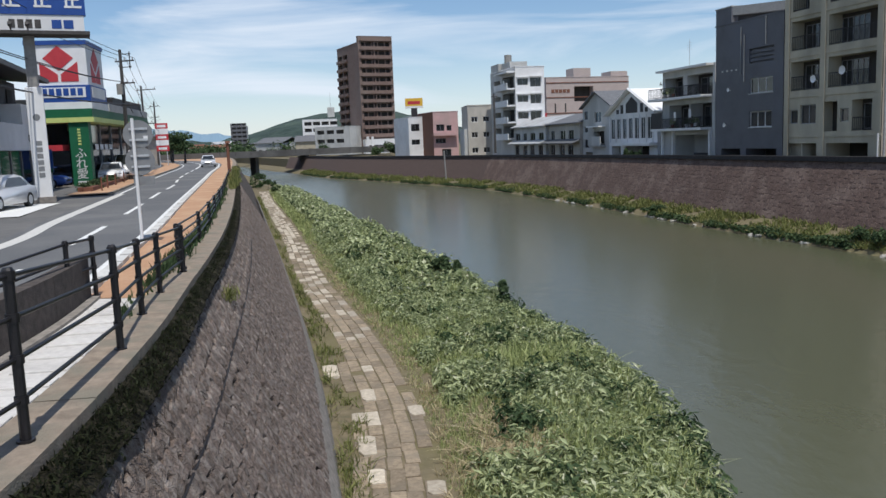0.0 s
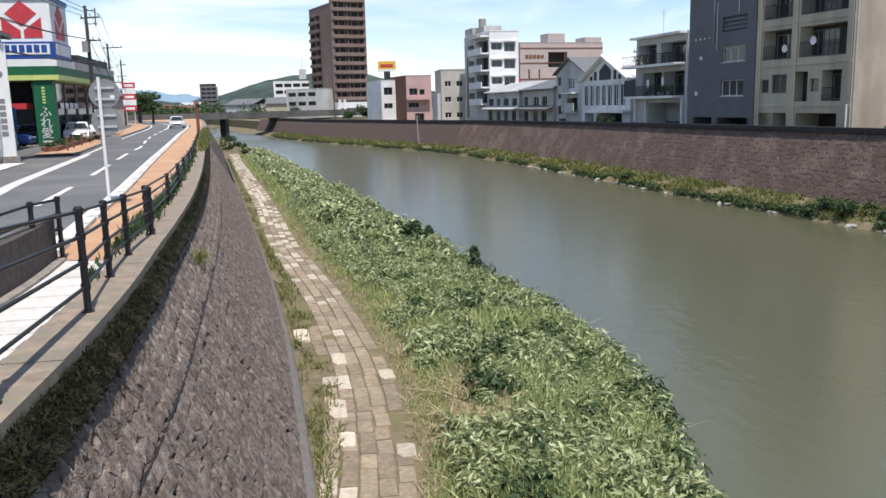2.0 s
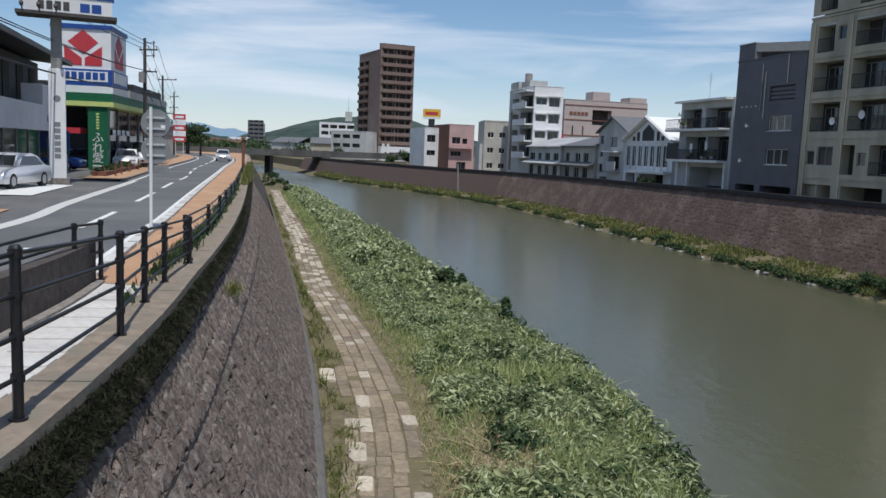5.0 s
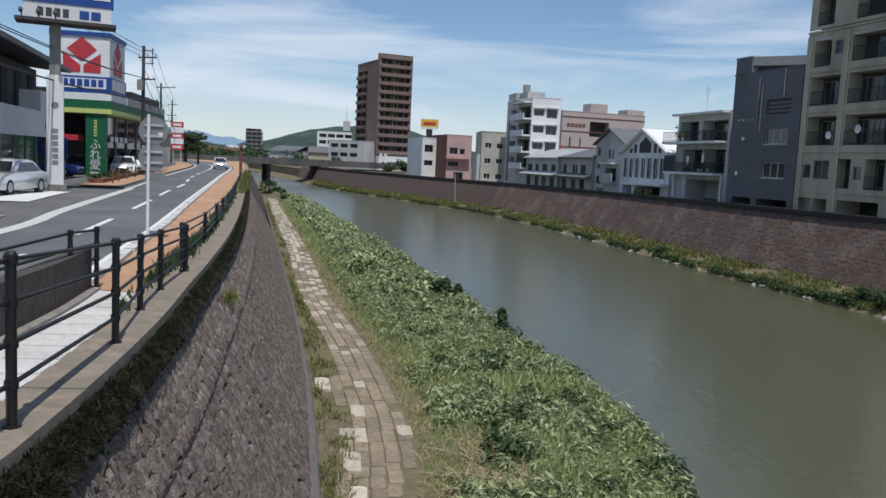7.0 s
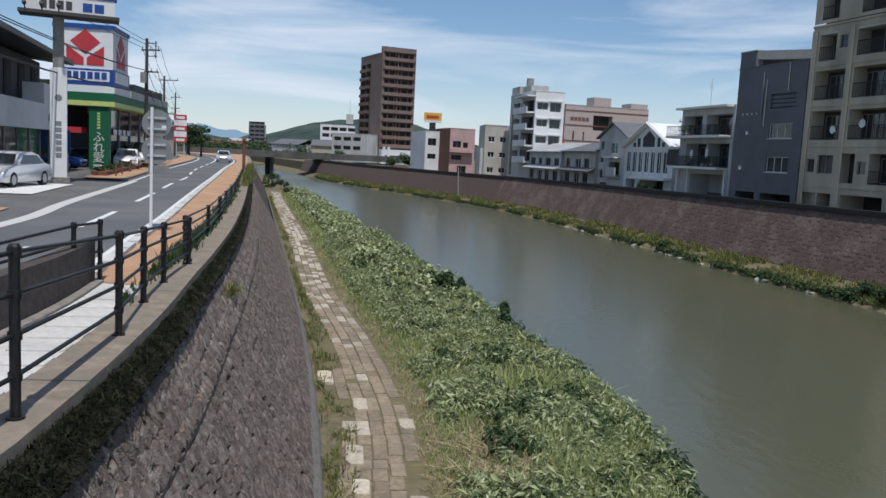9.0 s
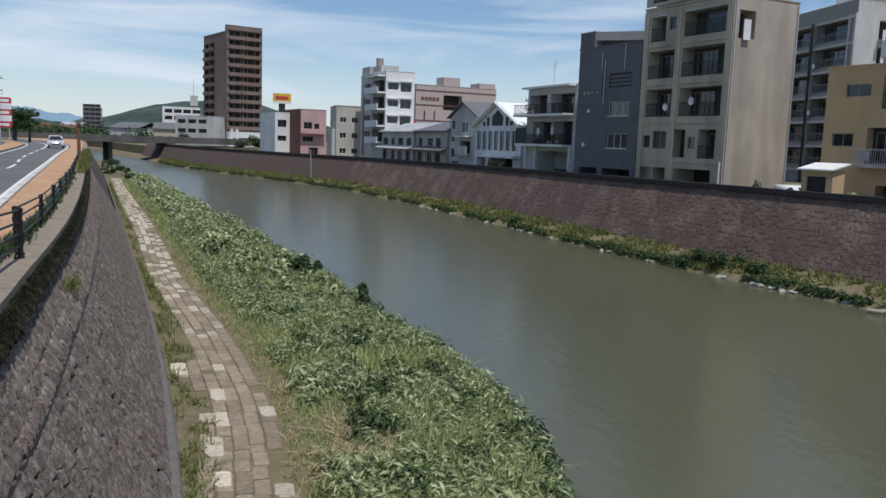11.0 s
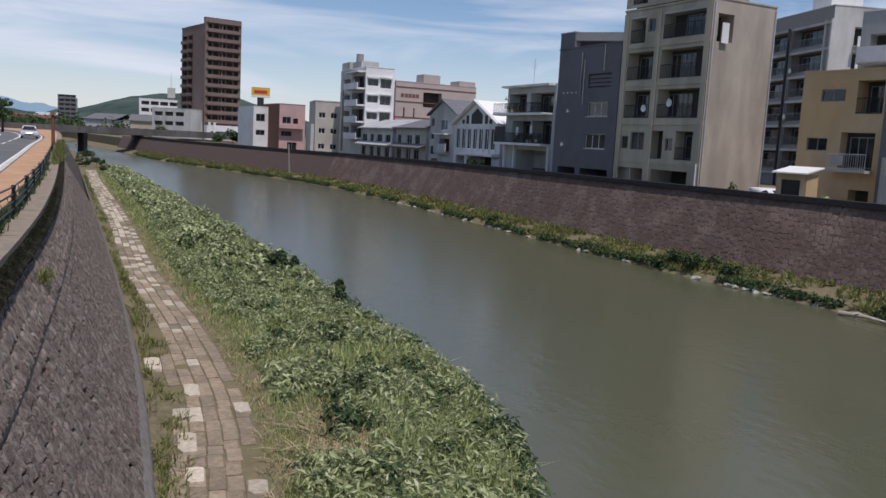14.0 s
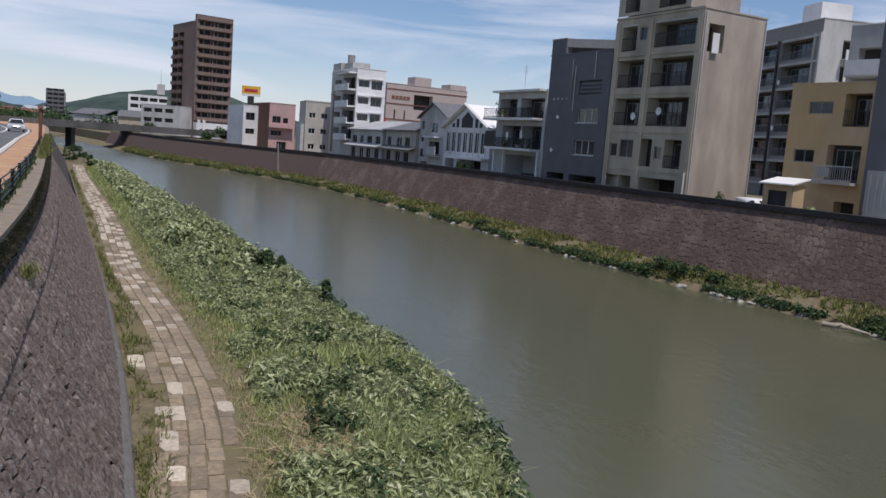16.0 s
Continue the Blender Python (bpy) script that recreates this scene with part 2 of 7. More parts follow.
M_CARPAINT = material("silver_car_paint", (0.66, 0.67, 0.69), (0.62, 0.63, 0.65), 2, 0.25, metal=0.3)
M_CARWHITE = material("white_car_paint", (0.8, 0.8, 0.8), (0.76, 0.76, 0.76), 2, 0.25)
M_TYRE = material("tyre_rubber", (0.02, 0.02, 0.02), (0.013, 0.013, 0.013), 10, 0.8)
M_ROCK = material("river_rock", (0.42, 0.4, 0.36), (0.26, 0.25, 0.22), 3, 0.9, 0.5, 12, vary=0.25)
M_LAMPRED = material("tail_lamp_red", (0.3, 0.01, 0.01), (0.25, 0.01, 0.01), 5, 0.3)

M_WATER = material("river_water", (0.098, 0.101, 0.062), (0.085, 0.088, 0.053), 0.05, 0.22, stretch=(1, 0.4, 1), spec=1.0)
wat = M_WATER.node_tree
w_b = wat.nodes["Principled BSDF"]
w_b.inputs["IOR"].default_value = 1.33
w_pos, w_m1 = wat.nodes.new("ShaderNodeNewGeometry"), wat.nodes.new("ShaderNodeMapping")
w_m1.inputs["Rotation"].default_value = (0, 0, radians(14))
w_m1.inputs["Scale"].default_value = (1.0, 0.6, 1.0)
w_n1, w_n2, w_add, w_bu = wat.nodes.new("ShaderNodeTexNoise"), wat.nodes.new("ShaderNodeTexNoise"), wat.nodes.new("ShaderNodeMath"), wat.nodes.new("ShaderNodeBump")
w_n1.inputs["Scale"].default_value, w_n1.inputs["Detail"].default_value = 2.2, 3.0
w_n2.inputs["Scale"].default_value, w_n2.inputs["Detail"].default_value = 0.22, 3.0
w_bu.inputs["Strength"].default_value, w_bu.inputs["Distance"].default_value = 0.3, 0.06
wat.links.new(w_pos.outputs["Position"], w_m1.inputs["Vector"])
for nn in (w_n1, w_n2):
    wat.links.new(w_m1.outputs[0], nn.inputs["Vector"])
wat.links.new(w_n1.outputs["Fac"], w_add.inputs[0])
wat.links.new(w_n2.outputs["Fac"], w_add.inputs[1])
wat.links.new(w_add.outputs[0], w_bu.inputs["Height"])
wat.links.new(w_bu.outputs[0], w_b.inputs["Normal"])


# ---- mesh helpers ----
def box(bm, x0, x1, y0, y1, z0, z1, m=None):
    vs = [bm.verts.new((x, y, z)) for x in (x0, x1) for y in (y0, y1) for z in (z0, z1)]
    for f in ((0, 1, 3, 2), (4, 6, 7, 5), (0, 4, 5, 1), (2, 3, 7, 6), (0, 2, 6, 4), (1, 5, 7, 3)):
        bm.faces.new([vs[i] for i in f])
    if m:
        bmesh.ops.transform(bm, matrix=m, verts=vs)
    return vs


def rod(bm, a, b, r, r2=None, n=8):
    """A capped round bar from a to b."""
    a, b = Vector(a), Vector(b)
    q = (b - a).to_track_quat("Z", "Y")
    rings = []
    for p, rr in ((a, r), (b, r if r2 is None else r2)):
        rings.append([bm.verts.new(p + q @ Vector((rr * math.cos(2 * math.pi * i / n), rr * math.sin(2 * math.pi * i / n), 0))) for i in range(n)])
    for i in range(n):
        bm.faces.new((rings[0][i], rings[0][(i + 1) % n], rings[1][(i + 1) % n], rings[1][i]))
    bm.faces.new(rings[0][::-1])
    bm.faces.new(rings[1])


def prism(bm, outline, a, b, axis="y", m=None):
    """An outline (pairs) drawn out along an axis from a to b."""
    def at(p, d):
        return {"x": (d, p[0], p[1]), "y": (p[0], d, p[1]), "z": (p[0], p[1], d)}[axis]
    lo, hi = [bm.verts.new(at(p, a)) for p in outline], [bm.verts.new(at(p, b)) for p in outline]
    n = len(outline)
    bm.faces.new(lo[::-1])
    bm.faces.new(hi)
    for i in range(n):
        bm.faces.new((lo[i], lo[(i + 1) % n], hi[(i + 1) % n], hi[i]))
    if m:
        bmesh.ops.transform(bm, matrix=m, verts=lo + hi)


def finish(bm):
    bmesh.ops.recalc_face_normals(bm, faces=bm.faces)
    me = bpy.data.meshes.new("mesh")
    bm.to_mesh(me)
    bm.free()
    return me


def part(name, bm, mat, parent=None, label="", smooth=False):
    me = finish(bm)
    me.name = name
    me.materials.append(mat)
    if smooth:
        me.polygons.foreach_set("use_smooth", [True] * len(me.polygons))
    ob = new(name, me)
    ob.parent = parent
    return tagged(ob, label)


def raw(name, verts, faces, mat, parent=None):
    me = bpy.data.meshes.new(name)
    me.from_pydata(verts, [], faces)
    me.materials.append(mat)
    ob = new(name, me)
    ob.parent = parent
    return ob


def thing(name, m, label, category, group="", kind=""):
    ob = new(name)
    ob.matrix_world = m
    return tagged(ob, label, category, group, kind)


# ---- the plan: lines along the river ----
class Line:
    """A smooth line in plan through the given points, by its length."""

    def __init__(self, pts, step=1.0):
        p = np.array(pts, float)
        q = np.vstack([2 * p[0] - p[1], p, 2 * p[-1] - p[-2]])
        out = []
        for i in range(1, len(q) - 2):
            n = max(2, int(np.linalg.norm(q[i + 1][:2] - q[i][:2]) / step))
            for k in range(n):
                t = k / n
                a, b, c, d = q[i - 1], q[i], q[i + 1], q[i + 2]
                out.append(0.5 * (2 * b + (c - a) * t + (2 * a - 5 * b + 4 * c - d) * t * t + (3 * b - a - 3 * c + d) * t ** 3))
        out.append(p[-1])
        self.p = np.array(out)
        self.s = np.concatenate([[0], np.cumsum(np.linalg.norm(np.diff(self.p[:, :2], axis=0), axis=1))])
        self.length = self.s[-1]

    def at(self, s):
        return np.array([np.interp(s, self.s, self.p[:, k]) for k in range(self.p.shape[1])])

    def along(self, s):
        d = self.at(min(s + 0.6, self.length))[:2] - self.at(max(s - 0.6, 0))[:2]
        return d / np.linalg.norm(d)

    def off(self, s, w):
        """The point w metres to the right of the line (left if negative)."""
        d = self.along(s)
        return self.at(s)[:2] + np.array([d[1], -d[0]]) * w

    def near_y(self, y):
        return float(np.interp(y, self.p[:, 1], self.s))


CAP = Line([(-2.75, -30), (-2.72, -10), (-2.85, 0), (-3.02, 5.1), (-3.15, 6.4), (-3.36, 8.1), (-3.74, 10.5), (-4.32, 13.5), (-5.26, 18.4), (-6.5, 24.2), (-8.9, 34.4), (-13.0, 51.0), (-19.0, 75), (-25.0, 99), (-38, 150), (-52, 200), (-66, 240), (-90, 300), (-150, 420), (-420, 800), (-1500, 2200)])
WATER_L = Line([(4.4, -30), (4.4, 0), (4.2, 10), (4.5, 15), (4.9, 19), (4.55, 23), (3.25, 28), (1.6, 34.7), (-0.2, 42), (-4.3, 57), (-12.1, 84), (-24, 127), (-35, 163), (-49, 205), (-62, 240), (-86, 300), (-146, 420), (-416, 800), (-1496, 2200)])
WATER_R = Line([(45, -30), (34, 5), (30, 19), (26.7, 31.2), (25.2, 37.0), (22.8, 44), (19.0, 58.6), (14.6, 79), (5.6, 113), (-6, 138), (-25, 175), (-38.5, 211), (-50, 240), (-73, 300), (-133, 420), (-403, 800), (-1483, 2200)])
ROAD_R = Line([(-4.6, -30), (-4.6, -5), (-4.8, 4), (-5.1, 9.2), (-5.65, 12.6), (-7.05, 18.5), (-8.25, 23.6), (-11.6, 36.8), (-20.6, 72.7), (-34.3, 126), (-50, 165), (-78, 215)])
LANE = Line([(-7.0, -20), (-7.2, 0), (-7.4, 7), (-8.2, 14.6), (-9.3, 20), (-10.45, 24.9), (-11.6, 29.5), (-13.0, 35), (-15.4, 44.2), (-17.6, 53.3), (-22.4, 70), (-36.5, 123), (-52.5, 162), (-80.5, 212)])
ROAD_L = Line([(-9.6, -20), (-9.7, 0), (-10.0, 10), (-11.4, 20.4), (-13.2, 26.8), (-15.6, 36), (-18.2, 46), (-23.9, 67), (-38.5, 121), (-55, 159), (-83, 209)])
WATER_Z, PATH_Z, BATTER = -4.9, -4.4, 2.3


def wall_r_top(y):
    """The far wall's top falls gently downstream."""
    return float(np.interp(y, [0, 30, 46, 60, 100, 130, 180, 260], [0.3, 0.2, 0.2, 0.15, -0.12, -0.35, -0.45, -0.75]))


def strip(name, rows, mat, parent=None):
    """A sheet from rows of points, one row per station."""
    n = len(rows[0])
    verts = [tuple(p) for r in rows for p in r]
    faces = [(i * n + j, i * n + j + 1, (i + 1) * n + j + 1, (i + 1) * n + j) for i in range(len(rows) - 1) for j in range(n - 1)]
    return raw(name, verts, faces, mat, parent)


Y_STATIONS = [-28, -20, -10, -4, 0] + [2 + 1.5 * i for i in range(40)] + [65 + 5 * i for i in range(36)] + [250, 290, 360, 420, 600, 800, 1200, 2100]


def bank_rows():
    rows = []
    for y in Y_STATIONS:
        a, b, c = CAP.near_y(y), WATER_L.near_y(y), WATER_R.near_y(y)
        wl_, wr_ = WATER_L.at(b)[:2], WATER_R.at(c)[:2]
        foot = CAP.off(a, BATTER + 0.02)
        back = CAP.off(a, -0.3)
        top = wall_r_top(y) - 0.9
        rows.append([(-3200, back[1] + 300, -0.06), (back[0] - 60, back[1], -0.06), (back[0] - 3, back[1], -0.06), (back[0], back[1], -0.06), (back[0] + 0.05, back[1], PATH_Z - 0.12),
                     (foot[0], foot[1], PATH_Z - 0.1), (foot[0] * 0.45 + wl_[0] * 0.55, foot[1] * 0.45 + wl_[1] * 0.55, PATH_Z - 0.06), (wl_[0] - 0.8, wl_[1], WATER_Z + 0.3),
                     (wl_[0] + 1.2, wl_[1], WATER_Z - 0.8), (wr_[0] - 1.2, wr_[1], WATER_Z - 0.8), (wr_[0] + 0.5, wr_[1], WATER_Z + 0.25),
                     (*WATER_R.off(c, 2.9), -4.1), (*WATER_R.off(c, 5.0), -4.1), (*WATER_R.off(c, 5.05), top), (*WATER_R.off(c, 12), top), (wr_[0] + 80, wr_[1], top), (wr_[0] + 3200, wr_[1] + 300, top)])
    return rows


ground = tagged(strip("ground", bank_rows(), M_EARTH), "earth ground of the river banks and town", "ground", kind="structure")

# ---- river, walls, road: the large structure ----
water = strip("water", [[(*(WATER_L.at(WATER_L.near_y(y))[:2] - [2.5, 0]), WATER_Z), (*(WATER_R.at(WATER_R.near_y(y))[:2] + [2.5, 0]), WATER_Z)] for y in Y_STATIONS], M_WATER)
tagged(water, "murky olive-green river water, nearly still", "water", kind="structure")


def band(line, w0, w1, s0, s1, z, mat, name, parent=None, step=1.0):
    """A flat ribbon between two offsets of a line."""
    n = max(2, int((s1 - s0) / step))
    return strip(name, [[(*line.off(s, w0), z), (*line.off(s, w1), z)] for s in np.linspace(s0, s1, n + 1)], mat, parent)


def ribbon_box(line, w0, w1, s0, s1, z0, z1, mat, name, parent=None, step=1.0):
    """A ribbon with thickness that follows a line."""
    n = max(1, int((s1 - s0) / step))
    rows = []
    for s in np.linspace(s0, s1, n + 1):
        a, b = line.off(s, w0), line.off(s, w1)
        rows.append([(*a, z0), (*a, z1), (*b, z1), (*b, z0), (*a, z0)])
    ob = strip(name, rows, mat, parent)
    me = ob.data
    bm = bmesh.new()
    bm.from_mesh(me)
    bmesh.ops.remove_doubles(bm, verts=bm.verts, dist=0.0005)
    bmesh.ops.holes_fill(bm, edges=[e for e in bm.edges if e.is_boundary], sides=4)
    bmesh.ops.recalc_face_normals(bm, faces=bm.faces)
    bm.to_mesh(me)
    bm.free()
    return ob


def at_y(line, y):
    return line.near_y(y)


wall_left = thing("wall_left", pose(0, 0, 0), "battered river wall of rough brown-grey stones", "retaining wall", kind="structure")
wall_right = thing("wall_right", pose(0, 0, 0), "long battered river wall of dark reddish stones", "retaining wall", kind="structure")
# mortar sheets that the stones sit in
strip("mortar", [[(*CAP.off(s, -0.02), -0.3), (*CAP.off(s, BATTER), PATH_Z - 0.15)] for s in np.linspace(at_y(CAP, -20), at_y(CAP, 236), 180)], M_JOINT, wall_left)
strip("mortar", [[(*WATER_R.off(s, 4.398), wall_r_top(WATER_R.at(s)[1]) - 0.3), (*WATER_R.off(s, 2.84), -4.25)] for s in np.linspace(at_y(WATER_R, -25), at_y(WATER_R, 236), 200)], M_JOINT_R, wall_right)
# smooth concrete strip along the near wall's foot
strip("foot_strip", [[(*CAP.off(s, BATTER - 0.3), PATH_Z + 0.72), (*CAP.off(s, BATTER - 0.02), PATH_Z + 0.16), (*CAP.off(s, BATTER + 0.08), PATH_Z - 0.15)] for s in np.linspace(at_y(CAP, 6), at_y(CAP, 100), 120)], M_FOOT, wall_left)

# coping of the near wall, cast in lengths
coping = thing("coping", pose(0, 0, 0), "weathered brown concrete coping with a mossy face, darkened for shade", "coping", kind="structure")
rng = random.Random(5)
s, s_end = at_y(CAP, -12), at_y(CAP, 62)
while s < s_end:
    n = 2.4
    lift = rng.uniform(-0.006, 0.006)
    ribbon_box(CAP, -0.56, 0.0, s + 0.008, s + n - 0.008, -0.12, 0.0 + lift, M_CAP, "coping_block", coping, 0.6)
    s += n
s_far = s
ribbon_box(CAP, -0.56, 0.0, s_far + 0.01, at_y(CAP, 232), -0.12, 0.0, M_CAP, "coping_block", coping, 3.0)
# its face with a ragged mossy lower edge, the overhang's shade in its near-black
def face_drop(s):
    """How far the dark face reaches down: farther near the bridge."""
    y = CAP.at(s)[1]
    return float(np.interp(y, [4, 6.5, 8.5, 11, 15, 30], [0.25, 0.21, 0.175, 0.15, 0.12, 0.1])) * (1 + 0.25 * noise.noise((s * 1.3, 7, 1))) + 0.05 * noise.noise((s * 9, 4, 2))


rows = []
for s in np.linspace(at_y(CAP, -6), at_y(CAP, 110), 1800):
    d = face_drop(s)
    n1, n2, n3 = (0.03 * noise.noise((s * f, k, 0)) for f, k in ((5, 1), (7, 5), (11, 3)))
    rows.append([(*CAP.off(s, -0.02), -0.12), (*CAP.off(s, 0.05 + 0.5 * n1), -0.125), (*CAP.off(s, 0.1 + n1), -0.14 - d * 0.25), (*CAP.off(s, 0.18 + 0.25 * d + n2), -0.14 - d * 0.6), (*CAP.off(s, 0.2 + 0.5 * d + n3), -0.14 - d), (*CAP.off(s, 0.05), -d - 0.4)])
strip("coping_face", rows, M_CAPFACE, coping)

g_moss = np.random.default_rng(17)
moss_pts = []
for y in 4.6 + 26 * g_moss.uniform(0, 1, 2600) ** 1.7:
    s_ = at_y(CAP, y)
    d = g_moss.uniform(0.0, 1.0)
    moss_pts.append((*CAP.off(s_, 0.03 + 0.28 * d * face_drop(s_) / 0.3 + 0.02), -0.1 - face_drop(s_) * d * 1.25, (0.7 + 0.5 * g_moss.random()) * float(np.interp(y, [5, 12, 30], [1.0, 0.75, 0.6]))))

# ground on the town side of the near wall
road = tagged(strip("road", [[(*ROAD_L.off(at_y(ROAD_L, y), -0.3), -0.02), (*ROAD_R.at(at_y(ROAD_R, y + 2 * (y > 0)))[:2], -0.02)] for y in np.linspace(-18, 205, 140)], M_ASPHALT), "grey asphalt two-lane road along the river", "road", kind="structure")
forecourt = tagged(strip("forecourt", [[(-75 - 0.3 * y, y + 4, -0.03), (*ROAD_L.off(at_y(ROAD_L, y), -0.29), -0.03)] for y in np.linspace(-18, 205, 90)], M_TOWN), "worn asphalt forecourt of the roadside shops", "pavement", kind="structure")
pavement = tagged(strip("pavement", [[(*ROAD_R.at(at_y(ROAD_R, y))[:2], -0.012), (*CAP.off(at_y(CAP, y), -0.5), -0.012)] for y in np.linspace(12.4, 205, 140)], M_ORANGE), "orange-paved footway beside the river wall", "pavement", kind="structure")
footway = tagged(strip("footway", [[(*ROAD_R.off(at_y(ROAD_R, y), 0.0), -0.02), (*CAP.off(at_y(CAP, y), -0.5), -0.02)] for y in np.linspace(-14, 12.4, 30)], M_TILE), "pale tiled footway beside the river wall", "pavement", kind="structure")
# the far side's footway: orange, with a low kerb
pavement_far = tagged(strip("pavement_far", [[(*ROAD_L.off(at_y(ROAD_L, y), -2.6), 0.06), (*ROAD_L.off(at_y(ROAD_L, y), -0.45), 0.06), (*ROAD_L.off(at_y(ROAD_L, y), -0.44), -0.03)] for y in np.linspace(44, 150, 70)], M_ORANGE), "orange-paved footway in front of the shops", "pavement", kind="structure")
apron = tagged(strip("apron", [[(*ROAD_L.off(at_y(ROAD_L, y), -4.2), 0.0), (*ROAD_L.off(at_y(ROAD_L, y), -0.9), 0.0)] for y in np.linspace(15, 24.5, 12)], M_ORANGE), "orange-paved footway beside the forecourt", "pavement", kind="structure")

# road markings
lane_marks = thing("lane_marking", pose(0, 0, 0), "white dashed centre line and edge lines, slightly worn", "road marking", kind="structure")
for ya, yb in ((2.5, 6.6), (11.5, 16.0), (20.0, 24.9), (29.5, 35.0), (38.8, 44.2), (47.9, 53.3), (57.3, 62.6), (66.5, 71.8), (75.8, 81), (85, 90.2)):
    band(LANE, -0.085, 0.085, at_y(LANE, ya), at_y(LANE, yb), -0.014, M_PAINT, "dash", lane_marks)
band(LANE, -0.1, 0.1, at_y(LANE, 94), at_y(LANE, 190), -0.014, M_PAINT, "solid_line", lane_marks)
band(ROAD_L, 0.0, 0.42, at_y(ROAD_L, -5), at_y(ROAD_L, 44), -0.014, M_KERB, "gutter_line", lane_marks)
band(ROAD_L, 0.05, 0.2, at_y(ROAD_L, 44), at_y(ROAD_L, 150), -0.014, M_PAINT, "edge_line", lane_marks)
band(ROAD_R, -0.42, -0.28, at_y(ROAD_R, 4), at_y(ROAD_R, 150), -0.014, M_PAINT, "edge_line", lane_marks)

# kerb blocks along the orange footway
kerb = thing("kerb", pose(0, 0, 0), "pale concrete kerb blocks along the road", "kerb", kind="structure")
s, i = at_y(ROAD_R, 12.8), 0
while s < at_y(ROAD_R, 100):
    ribbon_box(ROAD_R, -0.2, 0.02, s + 0.012, s + 0.95, -0.06, 0.07 + 0.01 * (i % 2), M_KERB, "kerb_block", kerb, 0.5)
    s, i = s + (1.0 if i % 3 else 1.25), i + 1
kerb_far = ribbon_box(ROAD_L, -0.46, -0.3, at_y(ROAD_L, 44), at_y(ROAD_L, 150), -0.05, 0.09, M_CAP, "kerb_far", None, 1.0)
tagged(kerb_far, "brown concrete kerb of the shop-side footway", "kerb", kind="structure")

# low concrete wall between footway and road
low_wall = thing("low_wall", pose(0, 0, 0), "low dark concrete wall beside the footway", "wall", kind="structure")
for k in range(6):
    sa = at_y(ROAD_R, 12.45) - 1.9 * k
    ribbon_box(ROAD_R, -0.14, 0.08, sa - 1.89, sa, -0.05, 0.62, M_JOINT, "wall_panel", low_wall, 0.6)
ribbon_box(ROAD_R, 0.085, 0.22, at_y(ROAD_R, 1), at_y(ROAD_R, 12.4), -0.02, 0.02, M_FOOT, "wall_base", low_wall, 0.6)


# ---- railings ----
def post(height, r=0.045):
    """A black round post with a cap and four collars."""
    bm = bmesh.new()
    rod(bm, (0, 0, 0), (0, 0, height), r, n=10)
    rod(bm, (0, 0, height), (0, 0, height + 0.025), r * 1.15, r * 0.8, n=10)
    rod(bm, (0, 0, 0), (0, 0, 0.02), r * 1.7, n=10)
    return bm


def railing(name, posts, label, r=0.045, rails=(0.97, 0.73, 0.49, 0.25)):
    """Posts (x, y, height) joined by round bars at shares of the height."""
    ob = thing(name, pose(posts[0][0], posts[0][1], 0), label, "railing")
    inv = ob.matrix_world.inverted()
    for x, y, h in posts:
        p = part("post", post(h, r), M_RAIL, ob, smooth=False)
        p.location = inv @ Vector((x, y, 0.0))
        for share in rails:
            bm = bmesh.new()
            rod(bm, (0, 0, h * share - 0.035), (0, 0, h * share + 0.035), r * 1.28, n=10)
            c = part("collar", bm, M_RAIL, p)
    for (xa, ya, ha), (xb, yb, hb) in zip(posts, posts[1:]):
        for share in rails:
            bm = bmesh.new()
            rod(bm, inv @ Vector((xa, ya, ha * share)), inv @ Vector((xb, yb, hb * share)), 0.021, n=7)
            part("rail", bm, M_RAIL, ob)
    return ob


def on_cap(y, w, h):
    p = CAP.off(at_y(CAP, y), w)
    return (p[0], p[1], h)


railing("railing", [on_cap(-6.5, -0.38, 1.3), on_cap(-3.4, -0.38, 1.3), on_cap(-0.3, -0.38, 1.3), on_cap(2.9, -0.37, 1.3), (-3.33, 6.1, 1.35), (-3.72, 8.98, 1.17), (-4.2, 10.95, 1.02), (-4.52, 12.6, 0.93), (-4.84, 14.75, 0.84)]
        , "black steel pipe railing on the river wall's coping", 0.042)
railing("railing", [(-4.96, 15.15, 0.8), (-5.22, 15.7, 0.78), (-6.08, 20.0, 0.68), (-6.94, 23.9, 0.66), on_cap(28.6, -0.55, 0.58), on_cap(33.5, -0.55, 0.52)] + [on_cap(33.5 + 4.4 * i, -0.55, 0.48) for i in range(1, 9)],
        "low black railing along the orange footway", 0.042)
railing("railing", [(-5.05, -2.0, 0.95), (-5.06, 2.0, 0.95), (-5.12, 5.6, 0.95), (-5.25, 9.0, 0.95), (-5.42, 11.5, 0.97), (-5.5, 12.55, 0.93)], "black steel pipe railing before a low concrete wall", 0.036)


